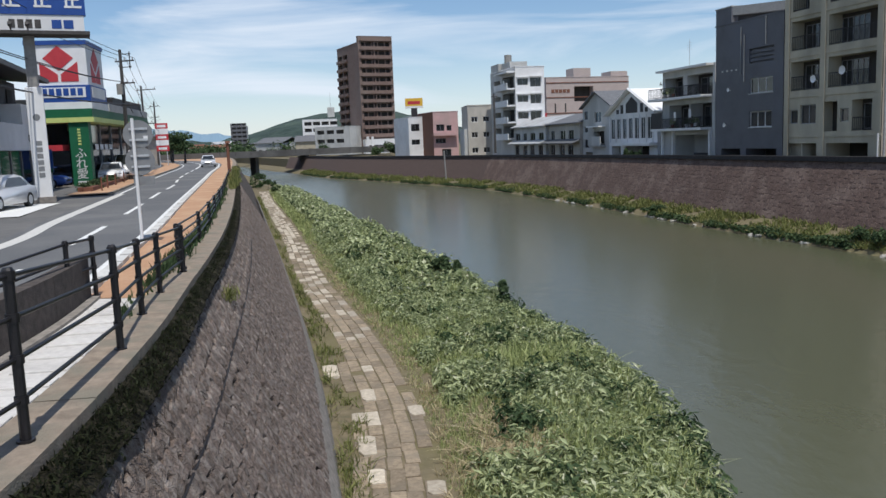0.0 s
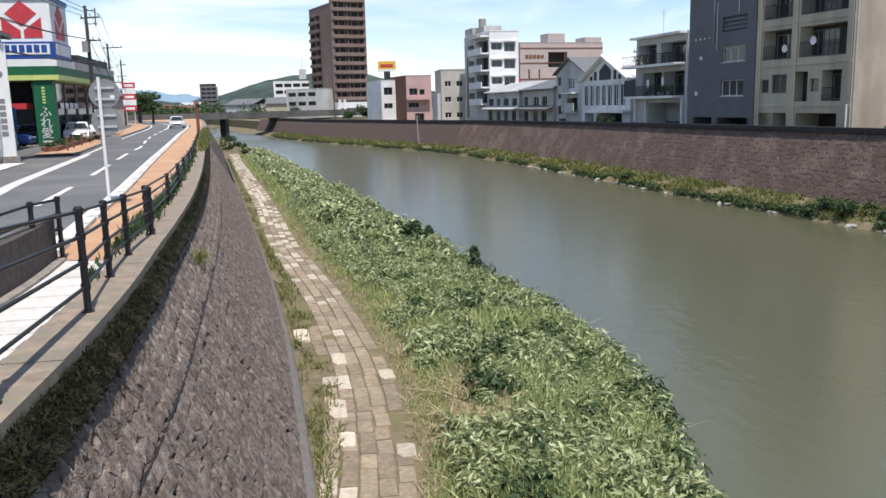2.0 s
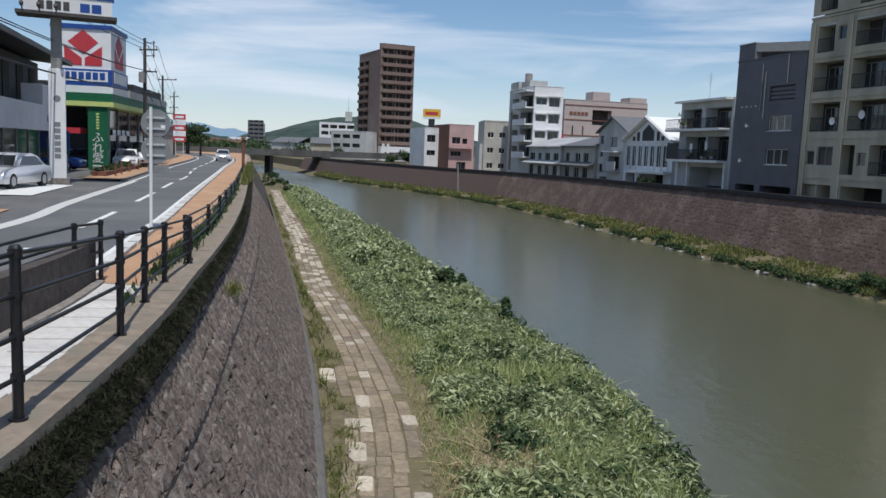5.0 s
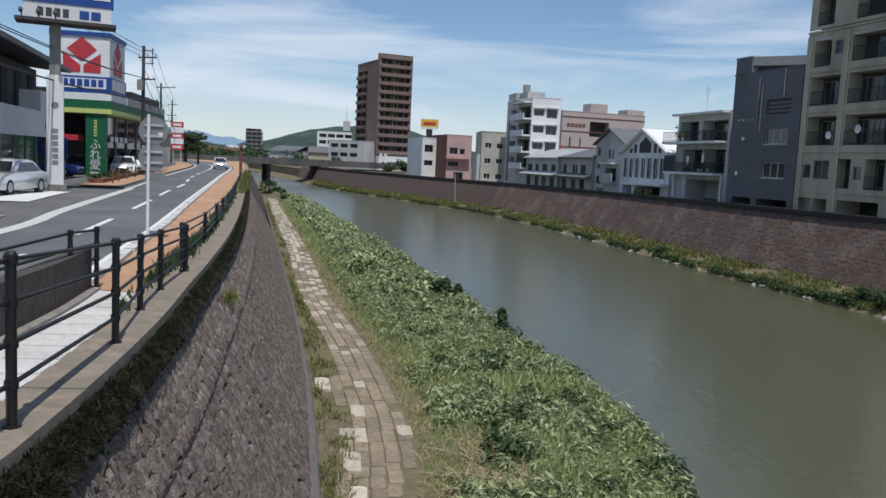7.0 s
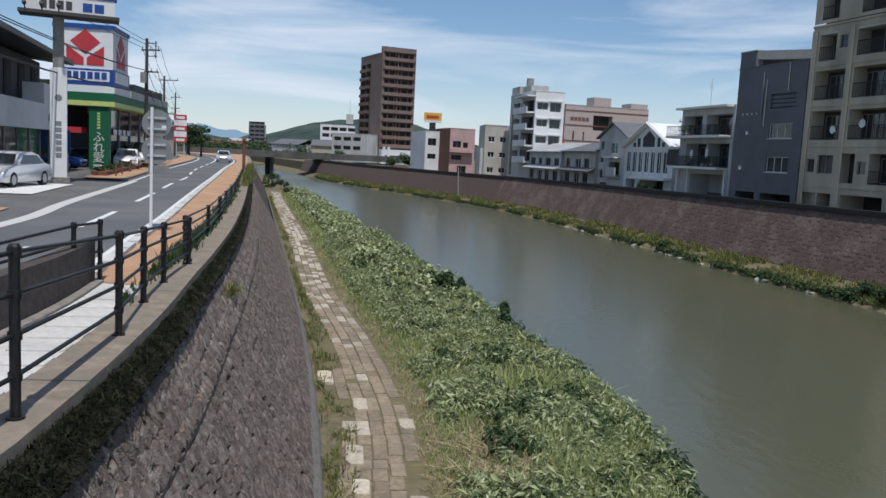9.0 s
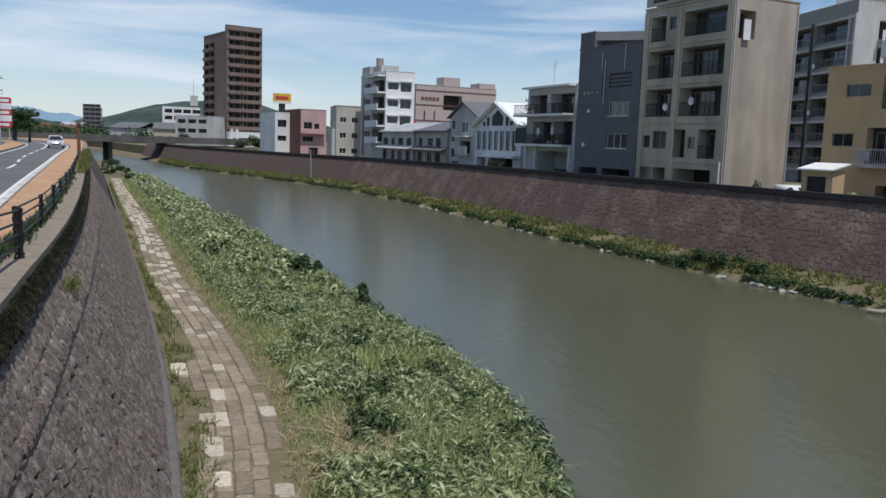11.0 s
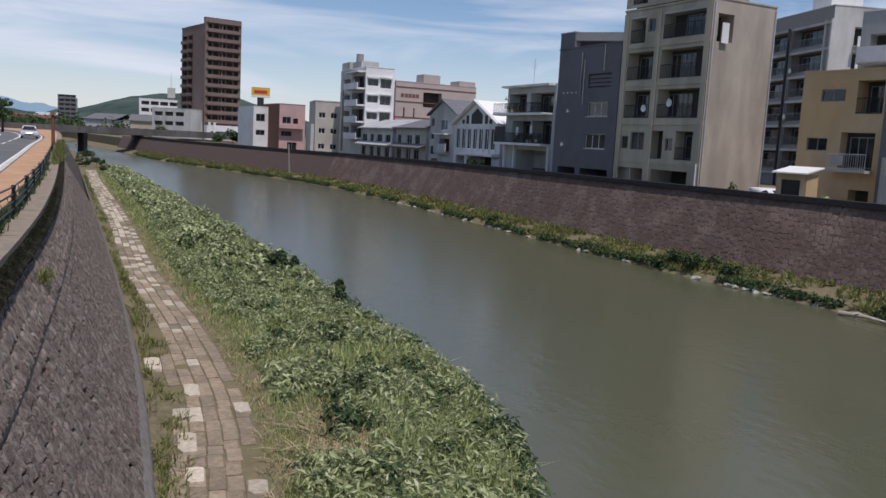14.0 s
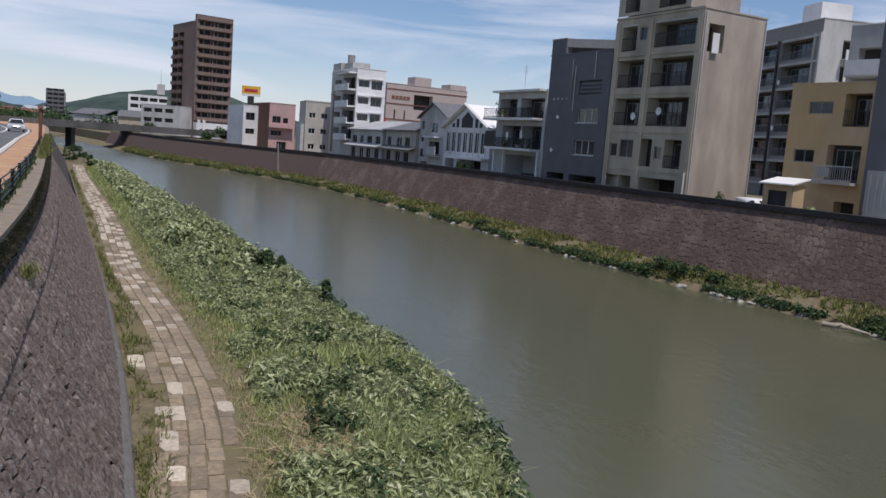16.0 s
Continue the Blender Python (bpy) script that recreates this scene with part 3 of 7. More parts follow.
# ---- stone walls ----
def stone_meshes(prefix, mat, w, c, n, seed, depth):
    r = random.Random(seed)
    out = []
    for k in range(n):
        ww, cc = w * r.uniform(0.82, 1.1), c * r.uniform(0.86, 1.04)
        lo = [(-ww / 2 + r.uniform(-0.03, 0.03), -cc / 2 + r.uniform(-0.025, 0.025), -0.03), (ww / 2 + r.uniform(-0.03, 0.03), -cc / 2 + r.uniform(-0.025, 0.025), -0.03),
              (ww / 2 + r.uniform(-0.03, 0.03), cc / 2 + r.uniform(-0.025, 0.025), -0.03), (-ww / 2 + r.uniform(-0.03, 0.03), cc / 2 + r.uniform(-0.025, 0.025), -0.03)]
        mid = [(x * 0.95, y * 0.95, depth * r.uniform(0.3, 0.6)) for x, y, z in lo]
        hi = [(x * 0.7 + r.uniform(-0.03, 0.03), y * 0.7 + r.uniform(-0.03, 0.03), depth * r.uniform(0.55, 1.4)) for x, y, z in lo]
        v = lo + mid + hi
        f = [(i, (i + 1) % 4, 4 + (i + 1) % 4, 4 + i) for i in range(4)] + [(4 + i, 4 + (i + 1) % 4, 8 + (i + 1) % 4, 8 + i) for i in range(4)] + [(8, 9, 10), (8, 10, 11)]
        me = bpy.data.meshes.new(prefix)
        me.from_pydata(v, [], f)
        me.materials.append(mat)
        out.append((me, np.array(v), f))
    return out


def stone_wall(line, s0, s1, s_parts, side, top_of, top_off, base_off, base_z, w, c, mat, parent, seed, depth, skip=None, limit=300, tilt=0.0, loose=0.06):
    """Courses of rough stones on a battered face; those from s0 to s_parts are single stones, the rest one mesh."""
    kinds = stone_meshes("stone", mat, w * 1.1, c * 1.14, 14, seed, depth)
    r = random.Random(seed + 1)
    verts, faces, base, made = [], [], 0, 0
    zt = top_of(s0)
    courses = int(math.hypot(base_off - top_off, zt - base_z) / c)
    for j in range(courses):
        s = s0 + (w / 2 if j % 2 else 0) + r.uniform(0, 0.1)
        while s < s1:
            share = (j + 0.5 + r.uniform(-loose, loose)) / courses
            zt = top_of(s)
            p, d = line.off(s, top_off + (base_off - top_off) * share), line.along(s)
            z = zt + (base_z - zt) * share
            if not (skip and skip(s, share, j)):
                n2 = Vector((d[1], -d[0], 0)) * side
                run, rise = abs(base_off - top_off), zt - base_z
                out = (n2 * rise + Vector((0, 0, run))).normalized()
                ax = Vector((d[0], d[1], 0))
                up = out.cross(ax) if side > 0 else ax.cross(out)
                if up.z < 0:
                    up = -up
                turn = Matrix((ax, up, ax.cross(up))).transposed()
                if (ax.cross(up)).dot(out) < 0:
                    turn = Matrix((-ax, up, out)).transposed()
                turn = turn @ Matrix.Rotation(tilt + r.uniform(-0.1 - loose, 0.1 + loose) + (math.pi if r.random() < 0.5 else 0), 3, "Z")
                me, v, f = kinds[r.randrange(len(kinds))]
                if s < s_parts and made < limit:
                    ob = new("stone", me)
                    ob.parent = parent
                    ob.matrix_basis = Matrix.Translation((p[0], p[1], z)) @ turn.to_4x4()
                    made += 1
                else:
                    t = np.array(turn)
                    verts.append(v @ t.T + np.array([p[0], p[1], z]))
                    faces.extend([tuple(i + base for i in q) for q in f])
                    base += len(v)
            s += w * r.uniform(0.92, 1.06)
    rest = raw("stones", np.vstack(verts).tolist(), faces, mat, parent)
    tagged(rest, kind="stuff")

# ---- the path of slabs at the wall's foot ----
PATH_LINE = Line([(-0.75, 9), (-0.8, 12.5), (-1.0, 15.5), (-1.42, 19), (-2.05, 22.3), (-3.55, 28.5), (-5.1, 34), (-7.0, 41), (-12.0, 62), (-22.0, 101), (-27, 122)], 0.5)
path_bed = tagged(strip("path_bed", [[(*PATH_LINE.off(s, -1.35), PATH_Z - 0.03), (*PATH_LINE.off(s, -0.6), PATH_Z - 0.012), (*PATH_LINE.off(s, 0.6), PATH_Z - 0.012), (*PATH_LINE.off(s, 1.25), PATH_Z - 0.03)] for s in np.linspace(0, PATH_LINE.length, 160)], M_EARTH),
                  "bare earth under the riverside path", "path", kind="structure")
slab_path = thing("slab_path", pose(0, 0, 0), "worn riverside path of brownish stone slabs, some pale", "path", kind="structure")
r = random.Random(11)
slab_kinds = {}
for tone, mat in (("a", M_SLAB), ("b", M_SLAB_W)):
    for L in (0.5, 0.68, 0.86, 1.05):
        for k in range(3):
            bm = bmesh.new()
            a, b = L / 2 - 0.016, 0.158
            outline = [(-a + 0.02 * r.random(), -b), (a - 0.03 * r.random(), -b + 0.012 * r.random()), (a, -b + 0.03), (a, b - 0.02), (a - 0.03 * r.random(), b), (-a + 0.03 * r.random(), b), (-a, b - 0.02), (-a, -b + 0.02)]
            prism(bm, outline, -0.06, 0.0, "z")
            bmesh.ops.bevel(bm, geom=[e for e in bm.edges if all(v.co.z > -0.01 for v in e.verts)], offset=0.012, segments=1, affect="EDGES")
            me = finish(bm)
            me.materials.append(mat)
            slab_kinds[tone, L, k] = me
rest_v, rest_f, made = [], [], 0
for col in range(5):
    s = 0.2 + r.uniform(0, 0.9)
    while s < PATH_LINE.length - 1:
        L = r.choice((0.5, 0.68, 0.68, 0.86, 1.05))
        off = -0.86 + 0.345 * col
        y = PATH_LINE.at(s)[1]
        gone = (col == 0 and (y > 23.5 or r.random() < 0.35)) or (col == 4 and r.random() < (0.16 if y < 22 else 0.1)) or r.random() < 0.02
        pale = r.random() < (0.55 if y > 45 else 0.3 if y > 26 else 0.1 if col in (0, 1, 4) else 0.03)
        if not gone:
            p, d = PATH_LINE.off(s + L / 2, off + r.uniform(-0.02, 0.02)), PATH_LINE.along(s + L / 2)
            m = Matrix.Translation((p[0], p[1], PATH_Z + r.uniform(0.008, 0.03))) @ Matrix.Rotation(math.atan2(d[1], d[0]) + r.uniform(-0.025, 0.025), 4, "Z") @ Matrix.Rotation(r.uniform(-0.015, 0.015), 4, "X")
            me = slab_kinds["b" if pale else "a", L, r.randrange(3)]
            if y < 40 and made < 300:
                ob = new("slab", me)
                ob.parent, ob.matrix_basis = slab_path, m
                made += 1
            else:
                rest_f.append((me, m))
        s += L
for tone, mat in (("a", M_SLAB), ("b", M_SLAB_W)):
    names = {slab_kinds[k] for k in slab_kinds if k[0] == tone}
    vv, ff, base = [], [], 0
    for me, m in rest_f:
        if me in names:
            vv += [tuple(m @ v.co) for v in me.vertices]
            ff += [tuple(i + base for i in q.vertices) for q in me.polygons]
            base += len(me.vertices)
    tagged(raw("slabs", vv, ff, mat, slab_path), kind="stuff")
# a few pale slabs lying loose beside the path
for x, y, L, turn, wide in ((-3.53, 23.17, 1.25, 102, 1.0), (-2.22, 20.77, 0.95, 100, 0.85), (-1.91, 17.16, 1.1, 98, 0.9), (-1.57, 15.46, 0.7, 96, 0.8), (-0.37, 14.84, 0.6, 94, 0.85), (-0.91, 19.39, 0.7, 100, 0.85), (-2.28, 19.01, 0.6, 98, 0.8)):
    bm = bmesh.new()
    a, b = L / 2, 0.21 * wide
    prism(bm, [(-a, -b), (a * 0.8, -b * 1.05), (a, -b * 0.4), (a * 0.93, b), (-a * 0.6, b * 1.05), (-a * 1.03, b * 0.5)], -0.05, 0.045, "z")
    bmesh.ops.bevel(bm, geom=[e for e in bm.edges if all(v.co.z > 0 for v in e.verts)], offset=0.014, segments=1, affect="EDGES")
    ob = part("paving_slab", bm, M_SLAB_W, None, "pale worn stone slab loose on the riverside path")
    tagged(ob, category="slab", group="loose pale slabs")
    ob.matrix_world = pose(x, y, PATH_Z + 0.012, 0, 0, turn)


# ---- plants ----
def blade_mesh(name, pts, mat, h, w, label, category, seed, lean=0.45, per=1, curl=0.5):
    """Grass: bent tapered blades at pts (x, y, z, size)."""
    g = np.random.default_rng(seed)
    p = np.repeat(pts, per, axis=0)
    n = len(p)
    p = p.copy()
    p[:, :2] += g.normal(0, 0.07, (n, 2)) * p[:, 3:4]
    a, b = g.uniform(0, 2 * np.pi, n), g.uniform(0, 2 * np.pi, n)
    hh = h * p[:, 3] * g.uniform(0.5, 1.25, n)
    ww = w * p[:, 3] * g.uniform(0.6, 1.4, n)
    ln = np.abs(g.normal(0, lean, n))
    dx, dy, sx, sy = np.cos(a), np.sin(a), np.cos(b), np.sin(b)
    v = np.zeros((n, 5, 3))
    for k, (f, wd) in enumerate(((0, 1), (0, -1), (0.55, 0.85), (0.55, -0.85), (1, 0))):
        bend = hh * (ln * f + curl * ln * f * f)
        v[:, k, 0] = p[:, 0] + dx * bend + sx * ww * wd
        v[:, k, 1] = p[:, 1] + dy * bend + sy * ww * wd
        v[:, k, 2] = p[:, 2] + hh * f * (1 - 0.35 * np.minimum(ln, 1.2) * f)
    base = (np.arange(n) * 5)[:, None]
    quads, tris = base + np.array([[0, 1, 3, 2]]), base + np.array([[2, 3, 4]])
    ob = raw(name, v.reshape(-1, 3).tolist(), quads.tolist() + tris.tolist(), mat)
    return tagged(ob, label, category, kind="stuff")


def leaf_mesh(name, clumps, mat, label, category, seed, size=0.1, kind="stuff", per=40, parent=None, droop=0.5, slim=1.0):
    """Broad leaves in uneven domes: clumps (x, y, z, radius, height)."""
    g = np.random.default_rng(seed)
    c = np.repeat(np.array(clumps, float), per, axis=0)
    n = len(c)
    az, el = g.uniform(0, 2 * np.pi, n), np.arcsin(g.uniform(0.0, 1, n))
    rr = g.uniform(0.35, 1.08, n) ** 0.6
    q = np.stack([c[:, 0] + c[:, 3] * rr * np.cos(az) * np.cos(el), c[:, 1] + c[:, 3] * rr * np.sin(az) * np.cos(el), c[:, 2] + c[:, 4] * rr * np.sin(el)], 1)
    out = np.stack([np.cos(az) * np.cos(el) * 0.8, np.sin(az) * np.cos(el) * 0.8, np.sin(el) + 0.25], 1) + g.normal(0, 0.5, (n, 3))
    tip = np.stack([np.cos(az), np.sin(az), -droop * np.ones(n)], 1) + g.normal(0, 0.55, (n, 3))
    out /= np.linalg.norm(out, axis=1)[:, None]
    tip -= out * (tip * out).sum(1)[:, None]
    tip /= np.linalg.norm(tip, axis=1)[:, None]
    sd = np.cross(out, tip)
    L = (size * g.uniform(0.6, 1.5, n))[:, None]
    W = L * slim * g.uniform(0.26, 0.5, n)[:, None]
    v = np.stack([q - tip * L * 0.5, q + sd * W + out * L * 0.08, q + tip * L * 0.6 - out * L * 0.12, q - sd * W + out * L * 0.08], 1)
    base = (np.arange(n) * 4)[:, None]
    f = np.vstack([base + np.array([[0, 1, 2]]), base + np.array([[0, 2, 3]])])
    ob = raw(name, v.reshape(-1, 3).tolist(), f.tolist(), mat, parent)
    return tagged(ob, label, category, kind=kind)


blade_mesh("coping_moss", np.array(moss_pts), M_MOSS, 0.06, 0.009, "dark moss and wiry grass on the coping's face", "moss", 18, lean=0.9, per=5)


def bank_z(u):
    """Height of the near bank at a share u from path to water."""
    return PATH_Z - 0.05 - 0.32 * max(0.0, u - 0.35) / 0.65


def bank_points(n, ya, yb, ua, ub, seed, power=1.0):
    """Points on the near bank: by a stretch of the river and a share of the bank's width, nearer ones denser."""
    g = np.random.default_rng(seed)
    out = []
    for y, u in zip(ya + (yb - ya) * g.uniform(0, 1, n) ** power, g.uniform(ua, ub, n)):
        a = PATH_LINE.off(PATH_LINE.near_y(y), 1.0)
        b = WATER_L.at(WATER_L.near_y(a[1]))[:2]
        x = a[0] + (b[0] + 0.2 - a[0]) * u
        out.append((x, a[1], bank_z(u), u))
    return out


def mound(x, y, k=0.45):
    return noise.noise((x * k, y * k * 0.8, 4.0))


pts = [(x, y, z, (0.45 + 0.75 * min(1, u * 2.2)) * (1 + 0.45 * mound(x, y)) * (1 + max(0, y - 30) * 0.008)) for x, y, z, u in bank_points(8500, 10.5, 60, -0.04, 1.0, 1, 1.6)]
blade_mesh("bank_grass", np.array(pts), M_GRASS, 0.42, 0.016, "tall green grass on the near river bank", "grass", 2, per=7)
pts = [(x, y, z, 1.0) for x, y, z, u in bank_points(2200, 58, 122, 0.0, 0.6, 3)]
blade_mesh("bank_grass", np.array(pts), M_GRASS, 0.5, 0.045, "green grass on the bank farther downstream", "grass", 4, per=5)
cl = []
g0 = random.Random(31)
for x, y, z, u in bank_points(2900, 10.5, 62, 0.1, 1.06, 5, 1.5):
    k = mound(x + 7, y)
    if k > -0.3 - 0.4 * (u - 0.4) and not (0.1 < x - 1.35 < 0.6 and 15 < y < 18):
        grow = (0.7 + 0.9 * max(0, k) + 0.2 * u) * g0.uniform(0.65, 1.45)
        cl.append((x, y, z, 0.34 * grow, 0.5 * grow))
leaf_mesh("bank_weeds", cl, M_WEED, "leafy green weeds crowding the near river bank", "weeds", 6, 0.17, per=62, slim=0.42, droop=0.2)
cl = [(x, y, z, 0.6, 0.75) for x, y, z, u in bank_points(650, 58, 122, 0.3, 1.0, 7)]
leaf_mesh("bank_weeds", cl, M_WEED, "leafy weeds on the bank farther downstream", "weeds", 8, 0.2, per=26)
# dark bushes, with extra clumps put in as shade gaps between the weeds
cl = []
for x, y, z, u in bank_points(2300, 11, 125, 0.25, 1.06, 9, 1.3):
    if mound(x - 11, y + 5, 0.8) > 0.1 or y > 36 and mound(x + 3, y, 0.4) > 0.06 or u > 0.97 and mound(x, y, 0.8) > 0.0 or y > 60:
        grow = 0.8 + 0.5 * random.Random(int(x * 1000)).random()
        cl.append((x, y, z, 0.38 * grow, 0.58 * grow))
cl_tall = [(x, y, z + 0.25, rad * 1.15, h * 1.25) for x, y, z, rad, h in cl if y > 34 and mound(x * 2, y * 2) > 0.05]
leaf_mesh("broad_weeds", cl_tall, M_WEED, "pale broad-leaved climbers over the dark growth", "weeds", 19, 0.24, per=34, slim=0.9)
leaf_mesh("river_bushes", cl, M_BUSH, "dark leafy growth on the bank, filling in for shaded gaps too", "bushes", 10, 0.17, per=36, slim=0.6)
# dry patch, and sparse tufts at the wall's foot
pts = [(1.35 + 0.75 * a, 16.2 + 1.9 * b, PATH_Z + 0.1, 1.0) for a, b in np.random.default_rng(12).normal(0, 0.6, (420, 2))]
blade_mesh("dry_grass", np.array(pts), M_DRY, 0.2, 0.014, "patch of dry straw-coloured grass on the bank", "grass", 13, lean=1.3, per=9)
g = np.random.default_rng(14)
pts = []
for y in np.concatenate([11 + 30 * g.uniform(0, 1, 560) ** 1.3, g.uniform(40, 110, 400)]):
    s_ = CAP.near_y(y)
    a, b = CAP.off(s_, BATTER + 0.12), PATH_LINE.off(PATH_LINE.near_y(y), -0.75)
    u = g.uniform(0, 1) ** 1.2
    if noise.noise((y * 0.5, u * 2, 0)) > -0.15:
        pts.append((a[0] + (b[0] - a[0]) * u, a[1] + (b[1] - a[1]) * u, PATH_Z - 0.03, g.uniform(0.5, 1.1) * (1 + y * 0.006)))
blade_mesh("foot_tufts", np.array(pts), M_BANKGRASS, 0.26, 0.014, "yellow-green tufts between the wall's foot and the path", "grass", 15, lean=0.7, per=6)
pts = []
for y in 11 + 40 * g.uniform(0, 1, 500) ** 1.3:
    pts.append((*PATH_LINE.off(PATH_LINE.near_y(y), 1.0 + g.normal(0, 0.16)), PATH_Z - 0.02, g.uniform(0.4, 1.0)))
blade_mesh("edge_tufts", np.array(pts), M_DRY, 0.24, 0.012, "dry tufts along the path's edge", "grass", 16, lean=0.9, per=6)


def shrub(x, y, z, radius, height, mat, size, seed, label, per=60, clumps=6, name="bush"):
    """A bush: a few stems and uneven clumps of leaves."""
    r = random.Random(seed)
    ob = thing(name, pose(x, y, z), label, "bush", "bushes by the water")
    cl = []
    bm = bmesh.new()
    for k in range(clumps):
        a = r.uniform(0, 6.3)
        d = radius * r.uniform(0.1, 0.8)
        top = height * r.uniform(0.45, 1.0)
        cl.append((d * math.cos(a), d * math.sin(a), top * 0.55, radius * r.uniform(0.3, 0.5), top * 0.4))
        rod(bm, (0.1 * d * math.cos(a), 0.1 * d * math.sin(a), -0.05), (d * math.cos(a), d * math.sin(a), top * 0.75), 0.018, 0.006, n=5)
    part("stem", bm, M_POLE_DARK, ob)
    leaves = leaf_mesh("crown", cl, mat, "", "", seed + 1, size, "", per, ob, 0.3)
    return ob


for x, y, rad, h, sd in ((2.2, 32.6, 0.35, 1.25, 21), (-0.5, 40.4, 0.55, 1.35, 23), (0.3, 39.2, 0.5, 1.2, 24), (-1.3, 42.2, 0.5, 0.95, 25), (-31.6, 138, 1.9, 3.0, 26), (-30.0, 132, 1.4, 1.6, 30), (-27.8, 129, 1.3, 2.0, 27), (-23.6, 116, 1.1, 1.7, 28), (-19.0, 102, 1.0, 1.5, 29)):
    shrub(x, y, PATH_Z - 0.2, rad, h, M_BUSH, 0.16 + 0.1 * (rad > 1), sd, "dark green leafy bush at the water's edge")
# a tuft in the wall, and weeds behind the coping
g2 = np.random.default_rng(41)
pts = np.column_stack([-4.39 + g2.normal(0, 0.05, 50), 15.97 + g2.normal(0, 0.22, 50), -0.73 + g2.normal(0, 0.06, 50), np.ones(50)])
blade_mesh("wall_tuft", pts, M_BANKGRASS, 0.2, 0.01, "yellow-green tuft growing out of the stone wall", "weeds", 42, lean=0.7, per=4)
pts = []
for y in np.concatenate([g.uniform(10.8, 14.5, 14), g.uniform(13, 45, 600)]):
    p = CAP.off(CAP.near_y(y), -0.62 + g.normal(0, 0.05))
    pts.append((p[0], p[1], -0.01, g.uniform(0.6, 1.3)))
blade_mesh("wall_top_weeds", np.array(pts), M_BUSH, 0.18, 0.016, "dark weeds grown along the railing's foot", "weeds", 45, lean=0.3, per=7)
pts = [(*CAP.off(CAP.near_y(y), g.normal(-0.1, 0.12)), 0.0, 1.0) for y in g.uniform(44, 84, 240)]
blade_mesh("wall_top_grass", np.array(pts), M_BANKGRASS, 0.5, 0.03, "yellow-green grass on the wall top downstream", "grass", 46, lean=0.25, per=5)

# far bank: grass, shrubs and stones at the water
g = np.random.default_rng(50)
pts, cl = [], []
for y in 14 + 190 * g.uniform(0, 1, 7500) ** 1.5:
    s_ = WATER_R.near_y(y)
    u = g.uniform(0.0, 1.0)
    p = WATER_R.off(s_, 0.3 + 2.7 * u)
    if noise.noise((p[0] * 0.4, p[1] * 0.4, 8)) < -0.22:
        continue
    pts.append((p[0], p[1], WATER_Z + 0.22 + 0.6 * u, (0.6 + 0.5 * g.random()) * (1 + y * 0.007)))
blade_mesh("far_bank_grass", np.array(pts), M_BANKGRASS, 0.3, 0.03, "bright yellow-green grass strip under the far wall", "grass", 51, lean=0.6, per=5)
for y in 14 + 190 * g.uniform(0, 1, 2000) ** 1.4:
    if noise.noise((y * 0.22, 1.0, 0)) > -0.12:
        p = WATER_R.off(WATER_R.near_y(y), 0.25 + abs(g.normal(0, 0.35)))
        k = 0.7 + 0.7 * max(0, noise.noise((y * 0.35, 5.0, 0)))
        cl.append((p[0], p[1], WATER_Z + 0.15, 0.42 * k, 0.55 * k))
leaf_mesh("far_bank_weeds", cl, M_BUSH, "dark weeds along the far waterline", "weeds", 52, 0.17, per=26)
for x, y, rad, h, sd in ((23.4, 43.7, 1.3, 1.5, 61), (22.6, 45.8, 1.1, 1.2, 62), (24.3, 41.6, 0.9, 0.9, 63), (16.8, 68.5, 1.0, 1.0, 64), (27.2, 32.2, 0.8, 0.7, 65)):
    shrub(x + 0.6, y, WATER_Z + 0.2, rad, h, M_BUSH, 0.16, sd, "dark green bush on the far river bank", per=90)
r = random.Random(70)
rock_kinds = []
for k in range(6):
    bm = bmesh.new()
    bmesh.ops.create_icosphere(bm, subdivisions=2, radius=0.22)
    for v in bm.verts:
        v.co *= 1 + 0.55 * noise.noise(v.co * 4 + Vector((k * 7, 0, 0)))
        v.co.z *= 0.6
    me = finish(bm)
    me.materials.append(M_ROCK)
    rock_kinds.append(me)
for k in range(70):
    y = 26 + 70 * r.random() ** 1.4
    p = WATER_R.off(WATER_R.near_y(y), r.uniform(0.05, 0.4))
    ob = tagged(new("rock", rock_kinds[r.randrange(6)]), "pale grey rock at the far waterline", "rock", "rocks at the waterline")
    sc = r.uniform(0.4, 1.15)
    ob.matrix_world = pose(p[0], p[1], WATER_Z + 0.06, r.uniform(-15, 15), r.uniform(-15, 15), r.uniform(0, 360)) @ Matrix.Diagonal((sc * 1.4, sc, sc, 1))
drift = thing("driftwood", pose(25.6, 33.4, WATER_Z + 0.12), "bleached driftwood log stranded at the far waterline", "log")
bm = bmesh.new()
for a, b, ra, rb in (((0, 0, 0), (0.5, -1.2, 0.06), 0.11, 0.09), ((0.5, -1.2, 0.06), (0.8, -2.2, 0.03), 0.09, 0.05), ((0.3, -0.7, 0.05), (0.05, -1.3, 0.22), 0.05, 0.02)):
    rod(bm, a, b, ra, rb, 8)
part("trunk", bm, M_SLAB_W, drift, "bleached grey log")

